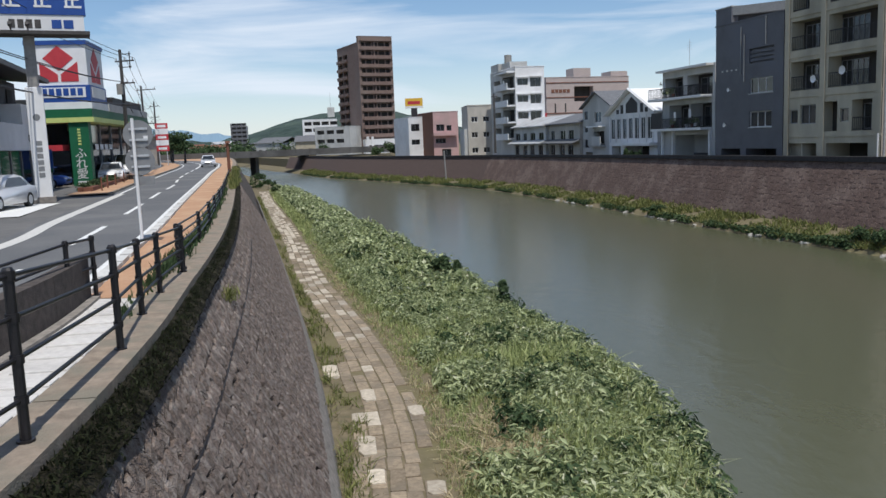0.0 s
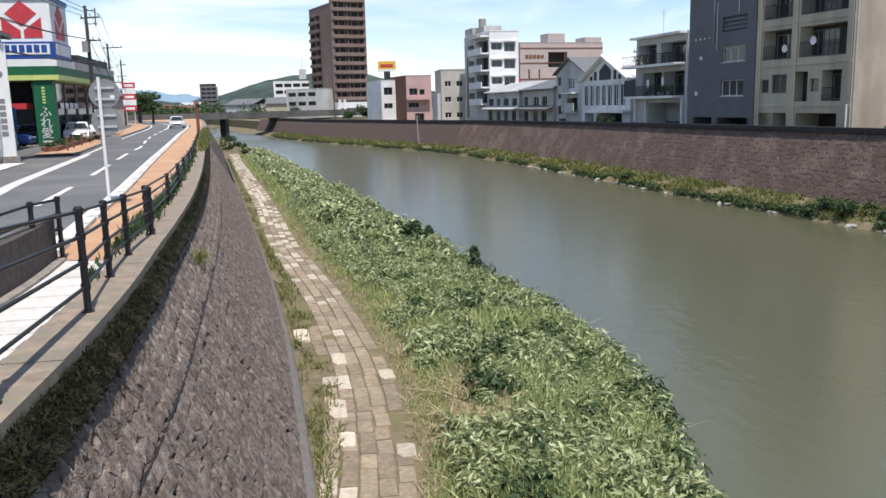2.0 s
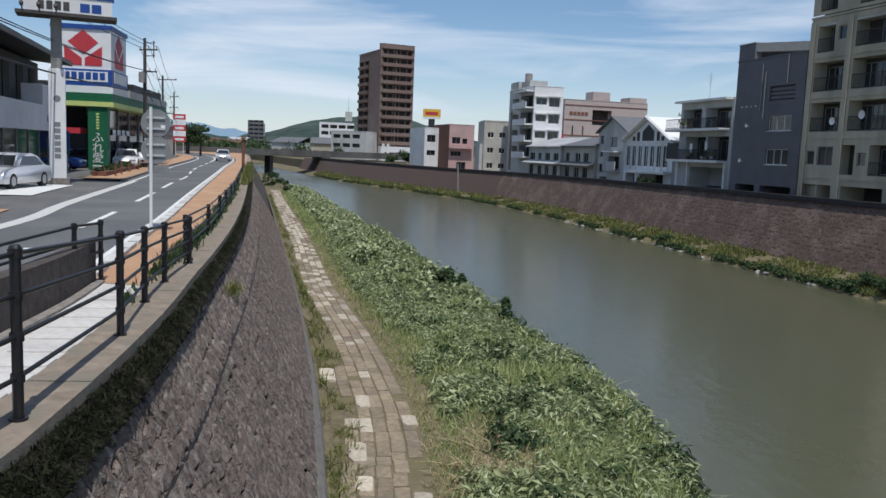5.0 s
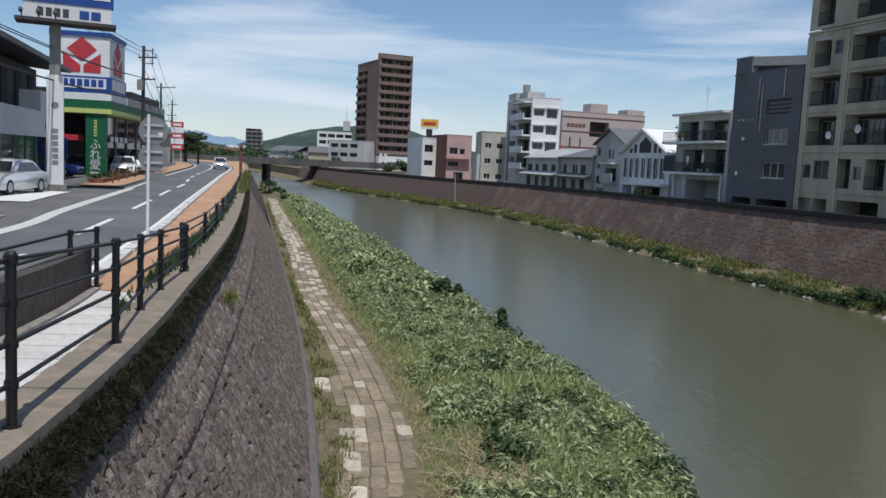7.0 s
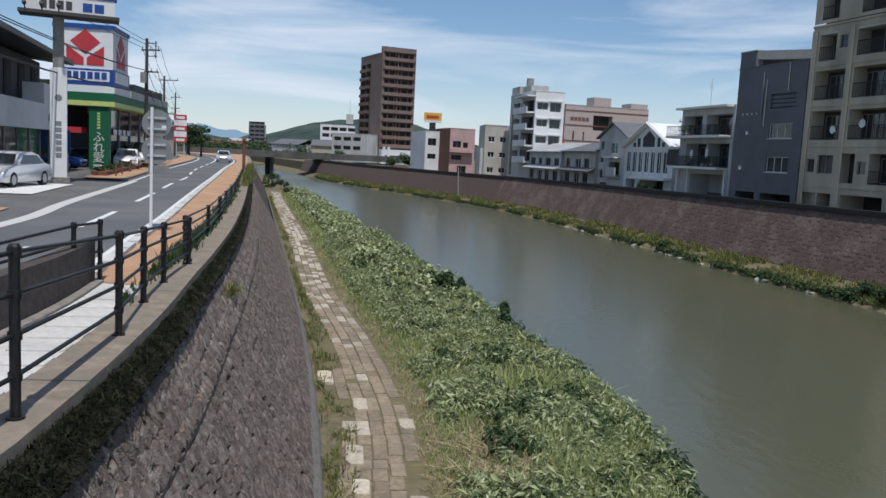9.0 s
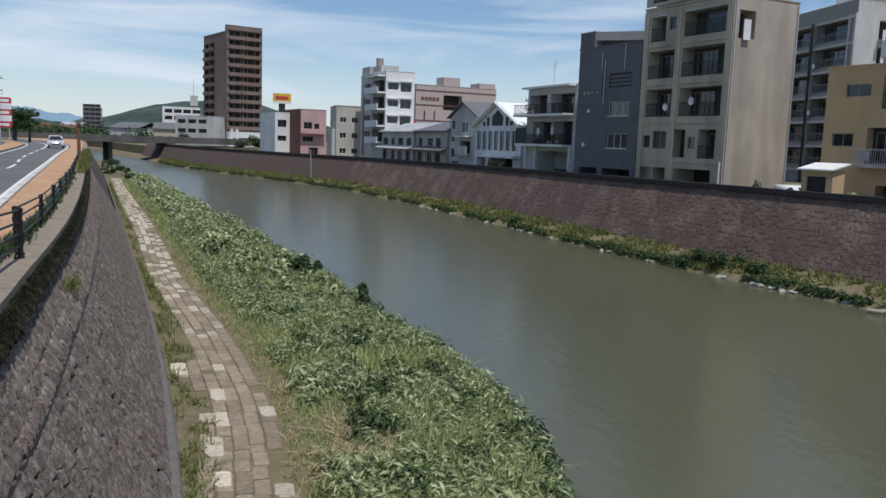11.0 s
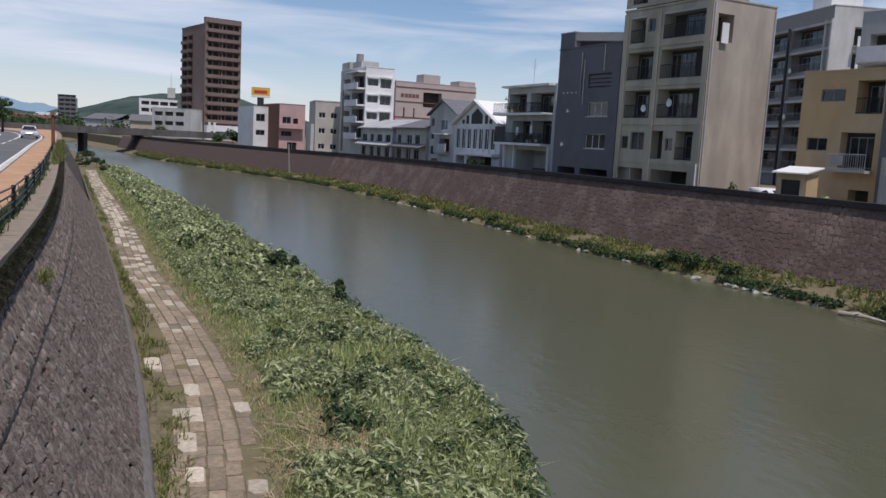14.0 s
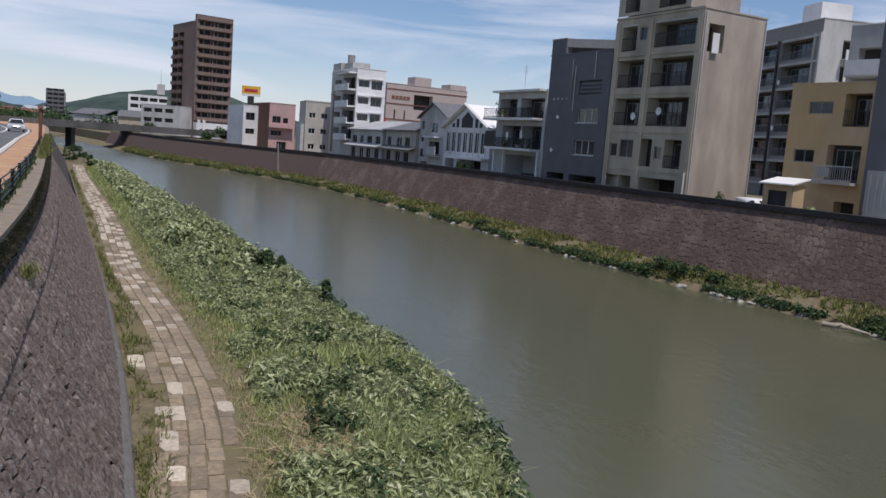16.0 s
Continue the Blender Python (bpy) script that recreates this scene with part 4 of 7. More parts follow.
# ---- buildings ----
def panel(bm, w, z0, z1, holes, m, depth=0.22):
    """A wall face (outward is -y) with its openings cut and their reveals; holes: (x0, x1, z0, z1, depth)."""
    xs = sorted({0.0, w, *[h[0] for h in holes], *[h[1] for h in holes]})
    zs = sorted({z0, z1, *[h[2] for h in holes], *[h[3] for h in holes]})

    def quad(*c):
        bm.faces.new([bm.verts.new(m @ Vector(p)) for p in c])
    for xa, xb in zip(xs, xs[1:]):
        for za, zb in zip(zs, zs[1:]):
            cx, cz = (xa + xb) / 2, (za + zb) / 2
            if not any(h[0] < cx < h[1] and h[2] < cz < h[3] for h in holes):
                quad((xa, 0, za), (xb, 0, za), (xb, 0, zb), (xa, 0, zb))
    for xa, xb, za, zb, dp in holes:
        quad((xa, 0, za), (xa, dp, za), (xb, dp, za), (xb, 0, za))
        quad((xa, 0, zb), (xb, 0, zb), (xb, dp, zb), (xa, dp, zb))
        quad((xa, 0, za), (xa, 0, zb), (xa, dp, zb), (xa, dp, za))
        quad((xb, 0, za), (xb, dp, za), (xb, dp, zb), (xb, 0, zb))


def window(parent, m, xa, xb, za, zb, y, panes=2, frame_mat=None, bar=0.05):
    """A window set at depth y in a face: a frame with mullions, and its glass."""
    bm = bmesh.new()
    step = (xb - xa - bar) / panes
    holes = [(bar + step * k, step * (k + 1), za + bar, zb - bar, 0.05) for k in range(panes)]
    panel(bm, xb - xa, za, zb, holes, m @ Matrix.Translation((xa, y - 0.03, 0)))
    bmesh.ops.remove_doubles(bm, verts=bm.verts, dist=0.0005)
    ob = part("window", bm, frame_mat or M_ALU, parent)
    bm = bmesh.new()
    box(bm, xa + bar * 0.5, xb - bar * 0.5, y + 0.002, y + 0.014, za + bar * 0.5, zb - bar * 0.5, m)
    part("pane", bm, M_GLASS, ob)
    return ob


def bars(parent, m, xa, xb, z, h, y, mat, gap=0.16, t=0.02, name="balcony_rail"):
    bm = bmesh.new()
    box(bm, xa, xb, y - 0.025, y + 0.025, z + h - 0.05, z + h, m)
    box(bm, xa, xb, y - 0.02, y + 0.02, z + 0.06, z + 0.1, m)
    n = int((xb - xa) / gap)
    for k in range(n + 1):
        x = xa + (xb - xa) * k / n
        box(bm, x - t / 2, x + t / 2, y - t / 2, y + t / 2, z, z + h - 0.05, m)
    return part(name, bm, mat, parent)


def building(name, left, right, depth, z0, top, mat, side_mat, front, side, label, group="buildings on the far bank", roof=0.25, parapet=0.3, frame_mat=None, left_side=()):
    """A flat-roofed house. left and right: its front corners in plan as seen from the front; front and side (the end at the right):
    openings as dicts x, z (from z0), deep, kind. Returns the thing and the matrices of its front and right end."""
    u = Vector((right[0] - left[0], right[1] - left[1], 0))
    w = u.length
    yaw = math.degrees(math.atan2(u.y, u.x))
    ob = thing(name, pose(left[0], left[1], z0, 0, 0, yaw), label, "building", group)
    h = top - z0
    mf, ms = Matrix.Identity(4), Matrix.Translation((w, 0, 0)) @ Matrix.Rotation(radians(90), 4, "Z")
    ml, mb = Matrix.Translation((0, depth, 0)) @ Matrix.Rotation(radians(-90), 4, "Z"), Matrix.Translation((w, depth, 0)) @ Matrix.Rotation(radians(180), 4, "Z")
    for nm, m, ww, holes, mm in (("front_wall", mf, w, front, mat), ("end_wall", ms, depth, side, side_mat), ("end_wall", ml, depth, left_side, side_mat), ("back_wall", mb, w, (), side_mat)):
        bm = bmesh.new()
        panel(bm, ww, 0, h, [(*o["x"], *o["z"], o.get("deep", 0.2)) for o in holes], m)
        part(nm, bm, mm, ob)
        for o in holes:
            (xa, xb), (za, zb), dp = o["x"], o["z"], o.get("deep", 0.2)
            kind = o.get("kind", "window")
            if kind == "window":
                window(ob, m, xa + 0.002, xb - 0.002, za + 0.002, zb - 0.002, dp - 0.06, o.get("panes", 2), o.get("frame", frame_mat))
                # dark sheet behind the glass, put in for the room's shade
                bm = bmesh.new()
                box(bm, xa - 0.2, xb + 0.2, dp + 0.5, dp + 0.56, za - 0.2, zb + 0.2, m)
                part("room_shade_back", bm, M_INSIDE, ob)
                if o.get("sill"):
                    bm = bmesh.new()
                    box(bm, xa - 0.06, xb + 0.06, -0.07, -0.002, za - 0.07, za, m)
                    part("sill", bm, o["sill"], ob)
                if o.get("hood"):
                    bm = bmesh.new()
                    box(bm, xa - 0.15, xb + 0.15, -0.35, -0.002, zb + 0.12, zb + 0.26, m)
                    part("hood", bm, o["hood"], ob)
            else:
                # default back is near-black: the recess's shade put into its colour
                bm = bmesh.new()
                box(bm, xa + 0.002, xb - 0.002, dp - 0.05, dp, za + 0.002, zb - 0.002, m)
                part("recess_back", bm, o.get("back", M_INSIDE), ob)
                if kind == "balcony":
                    wa, wb = xa + (xb - xa) * o.get("win", (0.12, 0.88))[0], xa + (xb - xa) * o.get("win", (0.12, 0.88))[1]
                    window(ob, m, wa, wb, za + 0.1, zb - 0.25, dp - 0.09, o.get("panes", 4))
                    bars(ob, m, xa + 0.01, xb - 0.01, za + 0.01, o.get("rail", 0.95), 0.06, o.get("rail_mat", M_DARK))
    bm = bmesh.new()
    box(bm, 0.02, w - 0.02, 0.02, depth - 0.02, h - roof - parapet, h - parapet)
    part("roof", bm, M_GREYWALL, ob)
    if parapet:
        bm = bmesh.new()
        box(bm, -0.05, w + 0.05, -0.05, 0.16, h, h + 0.1)
        box(bm, -0.05, w + 0.05, depth - 0.16, depth + 0.05, h, h + 0.1)
        box(bm, -0.05, 0.16, 0.16, depth - 0.16, h, h + 0.1)
        box(bm, w - 0.16, w + 0.05, 0.16, depth - 0.16, h, h + 0.1)
        part("parapet_cap", bm, side_mat, ob)
    # added dark sheet, its colour holding the shade inside
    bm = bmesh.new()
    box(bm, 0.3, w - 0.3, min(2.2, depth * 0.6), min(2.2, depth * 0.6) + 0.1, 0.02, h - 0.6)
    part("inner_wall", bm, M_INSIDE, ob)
    return ob, mf, ms


def bit(name, parent, m, dims, mat, label=""):
    bm = bmesh.new()
    box(bm, *dims, m)
    return part(name, bm, mat, parent, label)


def hip(bm, w, d, z, rise, over=0.4, gable=False):
    """A pitched roof with thickness over a w x d plan; ridge along x, or along y if gable."""
    t = 0.14
    if gable:
        prism(bm, [(-over, z - 0.05), (w / 2, z + rise), (w + over, z - 0.05), (w + over, z - 0.05 + t), (w / 2, z + rise + t * 1.2), (-over, z - 0.05 + t)], -over, d + over, "y")
    else:
        prism(bm, [(-over, z - 0.05), (d / 2, z + rise), (d + over, z - 0.05), (d + over, z - 0.05 + t), (d / 2, z + rise + t * 1.2), (-over, z - 0.05 + t)], -over, w + over, "x")


def dish(parent, m, x, z, y, r=0.25):
    bm = bmesh.new()
    n = 14
    c = bm.verts.new(m @ Vector((x, y, z)))
    rings = []
    for rr, dy in ((0.5, -0.02), (1.0, -0.09)):
        rings.append([bm.verts.new(m @ Vector((x + r * rr * math.cos(6.2832 * k / n), y + dy, z + r * rr * math.sin(6.2832 * k / n)))) for k in range(n)])
    for k in range(n):
        bm.faces.new((c, rings[0][k], rings[0][(k + 1) % n]))
        bm.faces.new((rings[0][k], rings[1][k], rings[1][(k + 1) % n], rings[0][(k + 1) % n]))
    rod(bm, m @ Vector((x, y + 0.01, z)), m @ Vector((x, y + 0.3, z - 0.15)), 0.02, n=6)
    return part("satellite_dish", bm, M_WHITE, parent, "white satellite dish")


Z_R = -1.1
# five-storey tan flats with a bare concrete end
st = 2.72
F = []
for k in (2, 3):
    F += [dict(x=(0.6, 3.4), z=(k * st + 0.28, k * st + 2.25), deep=1.1, kind="balcony", panes=4, win=(0.1, 0.95)), dict(x=(4.15, 8.2), z=(k * st + 0.28, k * st + 2.25), deep=1.1, kind="balcony", panes=5, win=(0.02, 0.6))]
F += [dict(x=(0.7, 2.3), z=(4 * st + 0.2, 4 * st + 2.1), deep=1.1, kind="balcony", panes=2), dict(x=(2.6, 3.35), z=(4 * st + 0.9, 4 * st + 1.8), panes=1), dict(x=(4.2, 8.2), z=(4 * st + 0.28, 4 * st + 2.1), deep=1.1, kind="balcony", panes=4, win=(0.3, 0.95))]
F += [dict(x=(0.55, 1.35), z=(st + 0.75, st + 1.7), panes=1), dict(x=(1.6, 3.1), z=(st + 0.7, st + 2.0), panes=2), dict(x=(3.7, 5.05), z=(st + 0.15, st + 2.1), deep=0.9, kind="recess"), dict(x=(5.3, 6.05), z=(st + 0.75, st + 1.6), panes=1), dict(x=(6.3, 7.95), z=(st + 0.15, st + 2.1), deep=0.9, kind="balcony", panes=2, rail=0.85)]
F += [dict(x=(0.2, 1.75), z=(0.05, 2.1), deep=0.5, kind="recess", back=M_TAN), dict(x=(1.85, 3.2), z=(0.05, 2.1), deep=2.0, kind="recess"), dict(x=(4.1, 7.7), z=(0.05, 2.1), deep=2.0, kind="recess")]
tan, mf, ms = building("apartment_building", (24.3, 58.6), (26.75, 50.2), 5.75, Z_R, 12.3, M_TAN, M_TANSIDE, F, [dict(x=(0.5, 1.9), z=(10.7, 12.5), deep=1.2, kind="recess")], "five-storey tan apartment block with deep balconies and bare concrete end")
for k in range(5):
    bit("floor_band", tan, mf, (0.0, 8.78, -0.07, -0.002, k * st - 0.1 + 2.62, k * st + 2.66), M_TAN)
for x in (0.25, 3.72, 8.5):
    bit("pilaster", tan, mf, (x - 0.22, x + 0.22, -0.1, -0.072, 0.0, 13.2), M_TAN)
dish(tan, mf, 3.0, 2 * st + 0.95, -0.12, 0.26)
dish(tan, mf, 5.6, 2 * st + 1.3, -0.12, 0.28)
bit("drainpipe", tan, ms, (0.1, 0.19, -0.11, -0.02, 0.0, 13.2), M_STEEL)
bit("drainpipe", tan, ms, (5.6, 5.68, -0.11, -0.02, 0.0, 13.2), M_STEEL)
bit("laundry", tan, ms, (0.75, 1.35, -0.2, -0.16, 10.6, 11.9), M_WHITE, "white sheet hung out to dry")
for x in (2.4, 3.3, 4.6):
    bm = bmesh.new()
    rod(bm, ms @ Vector((x, 0.6, 13.0)), ms @ Vector((x, 0.6, 14.1)), 0.02, n=5)
    part("antenna", bm, M_STEEL, tan)
bm = bmesh.new()
panel(bm, 7.4, 13.62, 16.6, [(0.7, 2.3, 13.85, 15.7, 0.9), (4.3, 6.9, 13.85, 15.7, 0.9)], mf)
part("upper_wall", bm, M_TAN, tan)
bit("upper_core", tan, mf, (0.02, 7.38, 0.91, 4.5, 13.62, 16.55), M_INSIDE)
bit("upper_end", tan, mf, (7.3, 7.4, 0.002, 4.5, 13.62, 16.6), M_TANSIDE)
bit("upper_roof", tan, mf, (-0.05, 7.45, -0.05, 4.55, 16.6, 16.75), M_TAN)
for xa, xb in ((0.7, 2.3), (4.3, 6.9)):
    bars(tan, mf, xa, xb, 13.86, 0.9, 0.06, M_DARK)
# charcoal house with few windows
F = [dict(x=(4.4, 7.0), z=(3.35, 4.5), panes=3, sill=M_GREYWALL, frame=M_WHITE), dict(x=(4.4, 7.1), z=(5.85, 6.95), panes=3, sill=M_GREYWALL, frame=M_WHITE), dict(x=(4.3, 7.2), z=(8.05, 9.15), deep=0.3, kind="recess", back=M_CHARCOAL),
     dict(x=(0.8, 3.3), z=(0.05, 1.75), deep=1.8, kind="recess"), dict(x=(4.0, 7.6), z=(0.05, 1.75), deep=1.8, kind="recess")]
ch, mf, ms = building("townhouse", (22.1, 66.7), (24.23, 58.75), 6.0, Z_R, 10.2, M_CHARCOAL, M_CHARCOAL, F, [], "four-storey charcoal-grey house with small white-framed windows", parapet=0.2)
bit("stair_tower", ch, mf, (0.0, 2.05, 0.0, 5.9, 11.41, 12.6), M_CHARCOAL)
bit("tower_cap", ch, mf, (-0.05, 2.1, -0.05, 5.95, 12.6, 12.68), M_GREYWALL)
beam = Matrix.Translation((2.05, 0.1, 0)) @ Matrix.Rotation(radians(42), 4, "Z")
bit("roof_beam", ch, beam, (0.0, 8.0, 0.0, 0.35, 11.95, 12.62), M_SIGNBACK, "grey concrete beam round the roof terrace")
# dark strip added for the shade in the open gap under the beam
bit("under_beam_shade", ch, beam, (0.3, 7.6, 0.36, 0.5, 11.41, 11.94), M_DARK)
bit("beam_post", ch, beam, (7.4, 7.7, 0.04, 0.3, 11.41, 11.94), M_CHARCOAL)
for x, za, zb in ((3.35, 7.4, 10.9), (3.75, 6.8, 10.3), (6.3, 9.3, 11.3)):
    bm = bmesh.new()
    rod(bm, (x, -0.06, za), (x, -0.06, zb), 0.045, n=6)
    part("conduit", bm, M_SIGNBACK, ch, "grey conduit pipe")
for k in range(3):
    bit("slat", ch, mf, (4.35, 7.15, 0.1, 0.14, 8.2 + 0.3 * k, 8.4 + 0.3 * k), M_CHARCOAL)
dish(ch, mf, 2.0, 6.3, -0.15, 0.16)
dish(ch, mf, 1.5, 3.6, -0.15, 0.18)
for k in range(4):
    bit("vent", ch, mf, (0.9 + 0.6 * k, 1.05 + 0.6 * k, -0.07, -0.002, 7.7, 7.83), M_GREYWALL)
# white and grey three-storey house with wide balconies
F = [dict(x=(0.4, 3.6), z=(6.25, 8.1), deep=1.2, kind="balcony", panes=3), dict(x=(4.3, 8.3), z=(6.25, 8.1), deep=1.2, kind="balcony", panes=3), dict(x=(1.2, 4.6), z=(3.5, 5.6), deep=1.3, kind="balcony", panes=3), dict(x=(4.8, 8.2), z=(3.5, 5.6), deep=1.3, kind="balcony", panes=3),
     dict(x=(2.3, 7.9), z=(0.05, 2.9), deep=2.0, kind="recess", back=M_GREYWALL)]
g3, mf, ms = building("townhouse", (20.85, 77.9), (22.98, 69.5), 7.0, Z_R, 7.75, M_GREYWALL, M_GREYWALL, F, [], "grey three-storey house with white-edged balconies full of plants", parapet=0.0)
bit("cornice", g3, mf, (-0.1, 8.4, -0.7, 7.1, 8.66, 8.84), M_WHITE)
for z in (6.05, 3.3):
    bit("balcony_slab", g3, mf, (-0.9 if z > 5 else -0.3, 8.2, -1.1, -0.01, z, z + 0.22), M_WHITE, "white-painted balcony slab")
    bars(g3, mf, -0.85 if z > 5 else 1.2, 8.1, z + 0.22, 0.9, -1.04, M_DARK, 0.14)
bit("balcony_panel", g3, mf, (-0.25, 1.7, -1.08, -1.05, 3.52, 5.0), M_DARK)
for x in (0.1, 2.0, 8.05):
    bit("pillar", g3, mf, (x, x + 0.22, -0.26, -0.03, 0.0, 3.3), M_WHITE)
bit("garage_mouth", g3, mf, (4.4, 6.6, 0.6, 0.7, 0.02, 1.3), M_DARK)
for k, (x, z) in enumerate(((2.2, 6.3), (3.1, 6.3), (1.3, 6.3), (3.0, 3.55), (5.3, 3.55), (6.2, 3.55), (6.8, 3.6))):
    bm = bmesh.new()
    rod(bm, (x, -0.7, z), (x, -0.7, z + 0.3), 0.11, 0.15, 10)
    pot = part("plant_pot", bm, M_BRICK if k % 2 else M_WHITE, g3)
    leaf_mesh("pot_plant", [(x, -0.7, z + 0.35, 0.32, 0.55)], M_BUSH if k % 3 else M_WEED, "", "", 300 + k, 0.14, "", 50, pot)
for x, z in ((3.6, 4.2), (6.1, 4.35)):
    bit("laundry", g3, mf, (x, x + 0.35, -0.95, -0.9, z, z + 0.75), M_WHITE)
bm = bmesh.new()
rod(bm, (3.0, 1.0, 9.0), (3.0, 1.0, 11.4), 0.02, n=5)
for k in range(4):
    rod(bm, (2.6, 1.0, 10.5 + 0.2 * k), (3.4, 1.0, 10.5 + 0.2 * k), 0.012, n=4)
part("antenna", bm, M_STEEL, g3)


# white house with a steep gable over tall windows
def gable_house(left, right, depth, z0, eave, apex, mat, roof_mat, holes, label, name="gabled_house", over=0.35):
    u = Vector((right[0] - left[0], right[1] - left[1], 0))
    w, yaw = u.length, math.degrees(math.atan2(u.y, u.x))
    ob = thing(name, pose(left[0], left[1], z0, 0, 0, yaw), label, "house", "buildings on the far bank")
    e, a = eave - z0, apex - z0
    m = Matrix.Identity(4)
    bm = bmesh.new()
    panel(bm, w, 0, e, [(*o["x"], *o["z"], o.get("deep", 0.2)) for o in holes], m)
    part("front_wall", bm, mat, ob)
    bm = bmesh.new()
    prism(bm, [(0, e), (w, e), (w / 2, a)], 0.0, 0.2, "y")
    part("gable", bm, mat, ob)
    for x0, x1 in ((0, 0.2), (w - 0.2, w)):
        bit("end_wall", ob, m, (x0, x1, 0.002, depth, 0, e), mat)
    bit("back_wall", ob, m, (0.2, w - 0.2, depth - 0.2, depth, 0, e), mat)
    for o in holes:
        (xa, xb), (za, zb), dp = o["x"], o["z"], o.get("deep", 0.2)
        if o.get("kind") == "recess":
            bit("recess_back", ob, m, (xa + 0.002, xb - 0.002, dp - 0.05, dp, za + 0.002, zb - 0.002), o.get("back", M_INSIDE))
        else:
            window(ob, m, xa + 0.002, xb - 0.002, za + 0.002, zb - 0.002, dp - 0.06, o.get("panes", 1), o.get("frame"))
            bit("room_shade_back", ob, m, (xa - 0.1, xb + 0.1, dp + 0.6, dp + 0.66, za - 0.1, zb + 0.1), M_INSIDE)
    bm = bmesh.new()
    hip(bm, w, depth, e, a - e, over, gable=True)
    part("roof", bm, roof_mat, ob)
    return ob, w


M_ROOFWHITE = material("white_metal_roof", (0.8, 0.8, 0.79), (0.74, 0.74, 0.73), 1.0, 0.45, stretch=(1, 1, 1))
holes = [dict(x=(0.5 + 1.38 * k, 1.6 + 1.38 * k), z=(2.65, 4.8), deep=0.12, panes=2, frame=M_WHITE) for k in range(7)] + [dict(x=(4.0, 9.2), z=(0.05, 1.9), deep=2.0, kind="recess"), dict(x=(0.6, 2.8), z=(0.05, 1.9), deep=1.0, kind="recess")]
gb, w = gable_house((18.29, 90.37), (20.82, 79.83), 10, Z_R, 4.1, 6.5, M_WHITE, M_ROOFWHITE, holes, "white gabled house with a row of tall dark windows")
bm = bmesh.new()
prism(bm, [(w / 2 - 1.3, 5.3), (w / 2 + 1.3, 5.3), (w / 2 + 1.3, 6.25), (w / 2, 6.95), (w / 2 - 1.3, 6.25)], -0.03, -0.004, "y")
part("gable_window", bm, M_DARK, gb, "dark gable window")
for k in range(8):
    bit("fin", gb, None, (0.3 + 1.38 * k, 0.42 + 1.38 * k, -0.12, -0.004, 2.3, 5.1), M_WHITE)
bit("ledge", gb, None, (3.2, w + 0.1, -0.9, -0.004, 1.98, 2.24), M_WHITE)
for x0, x1, za, zb in ((1.9, 2.5, 5.3, 5.75), (2.9, 3.5, 5.3, 6.2), (w - 3.5, w - 2.9, 5.3, 6.2), (w - 2.5, w - 1.9, 5.3, 5.75)):
    bit("gable_window", gb, None, (x0, x1, -0.03, -0.004, za, zb), M_DARK, "narrow dark gable window")
for sx in (-1, 1):
    bm = bmesh.new()
    rod(bm, (w / 2, -0.4, 7.75), (w / 2 + sx * (w / 2 + 0.3), -0.4, 5.25), 0.16, n=4)
    part("bargeboard", bm, M_WHITE, gb, "white painted bargeboard")
# grey two-storey house with a small slate gable
holes = [dict(x=(0.5, 1.6), z=(5.0, 6.0), panes=2), dict(x=(0.5, 1.6), z=(3.5, 4.2), panes=2), dict(x=(0.5, 2.0), z=(1.7, 2.7), panes=2), dict(x=(3.6, 5.6), z=(4.6, 5.8), panes=2, frame=M_WHITE), dict(x=(3.4, 6.4), z=(2.2, 3.6), deep=0.8, kind="recess"), dict(x=(0.8, 3.0), z=(0.05, 1.2), deep=1.0, kind="recess")]
hs, w = gable_house((16.85, 98.8), (18.6, 90.5), 9, Z_R, 5.2, 6.9, M_GREYWALL, M_ROOFTILE, holes, "grey two-storey house with a slate gable roof")
bit("balcony_front", hs, None, (3.2, 6.8, -0.7, -0.6, 2.0, 3.0), M_GREYWALL)
bit("balcony_slab", hs, None, (3.2, 6.8, -0.6, -0.004, 1.85, 2.0), M_GREYWALL)
bit("awning", hs, None, (3.2, 6.8, -0.9, -0.004, 4.05, 4.2), M_WHITE)


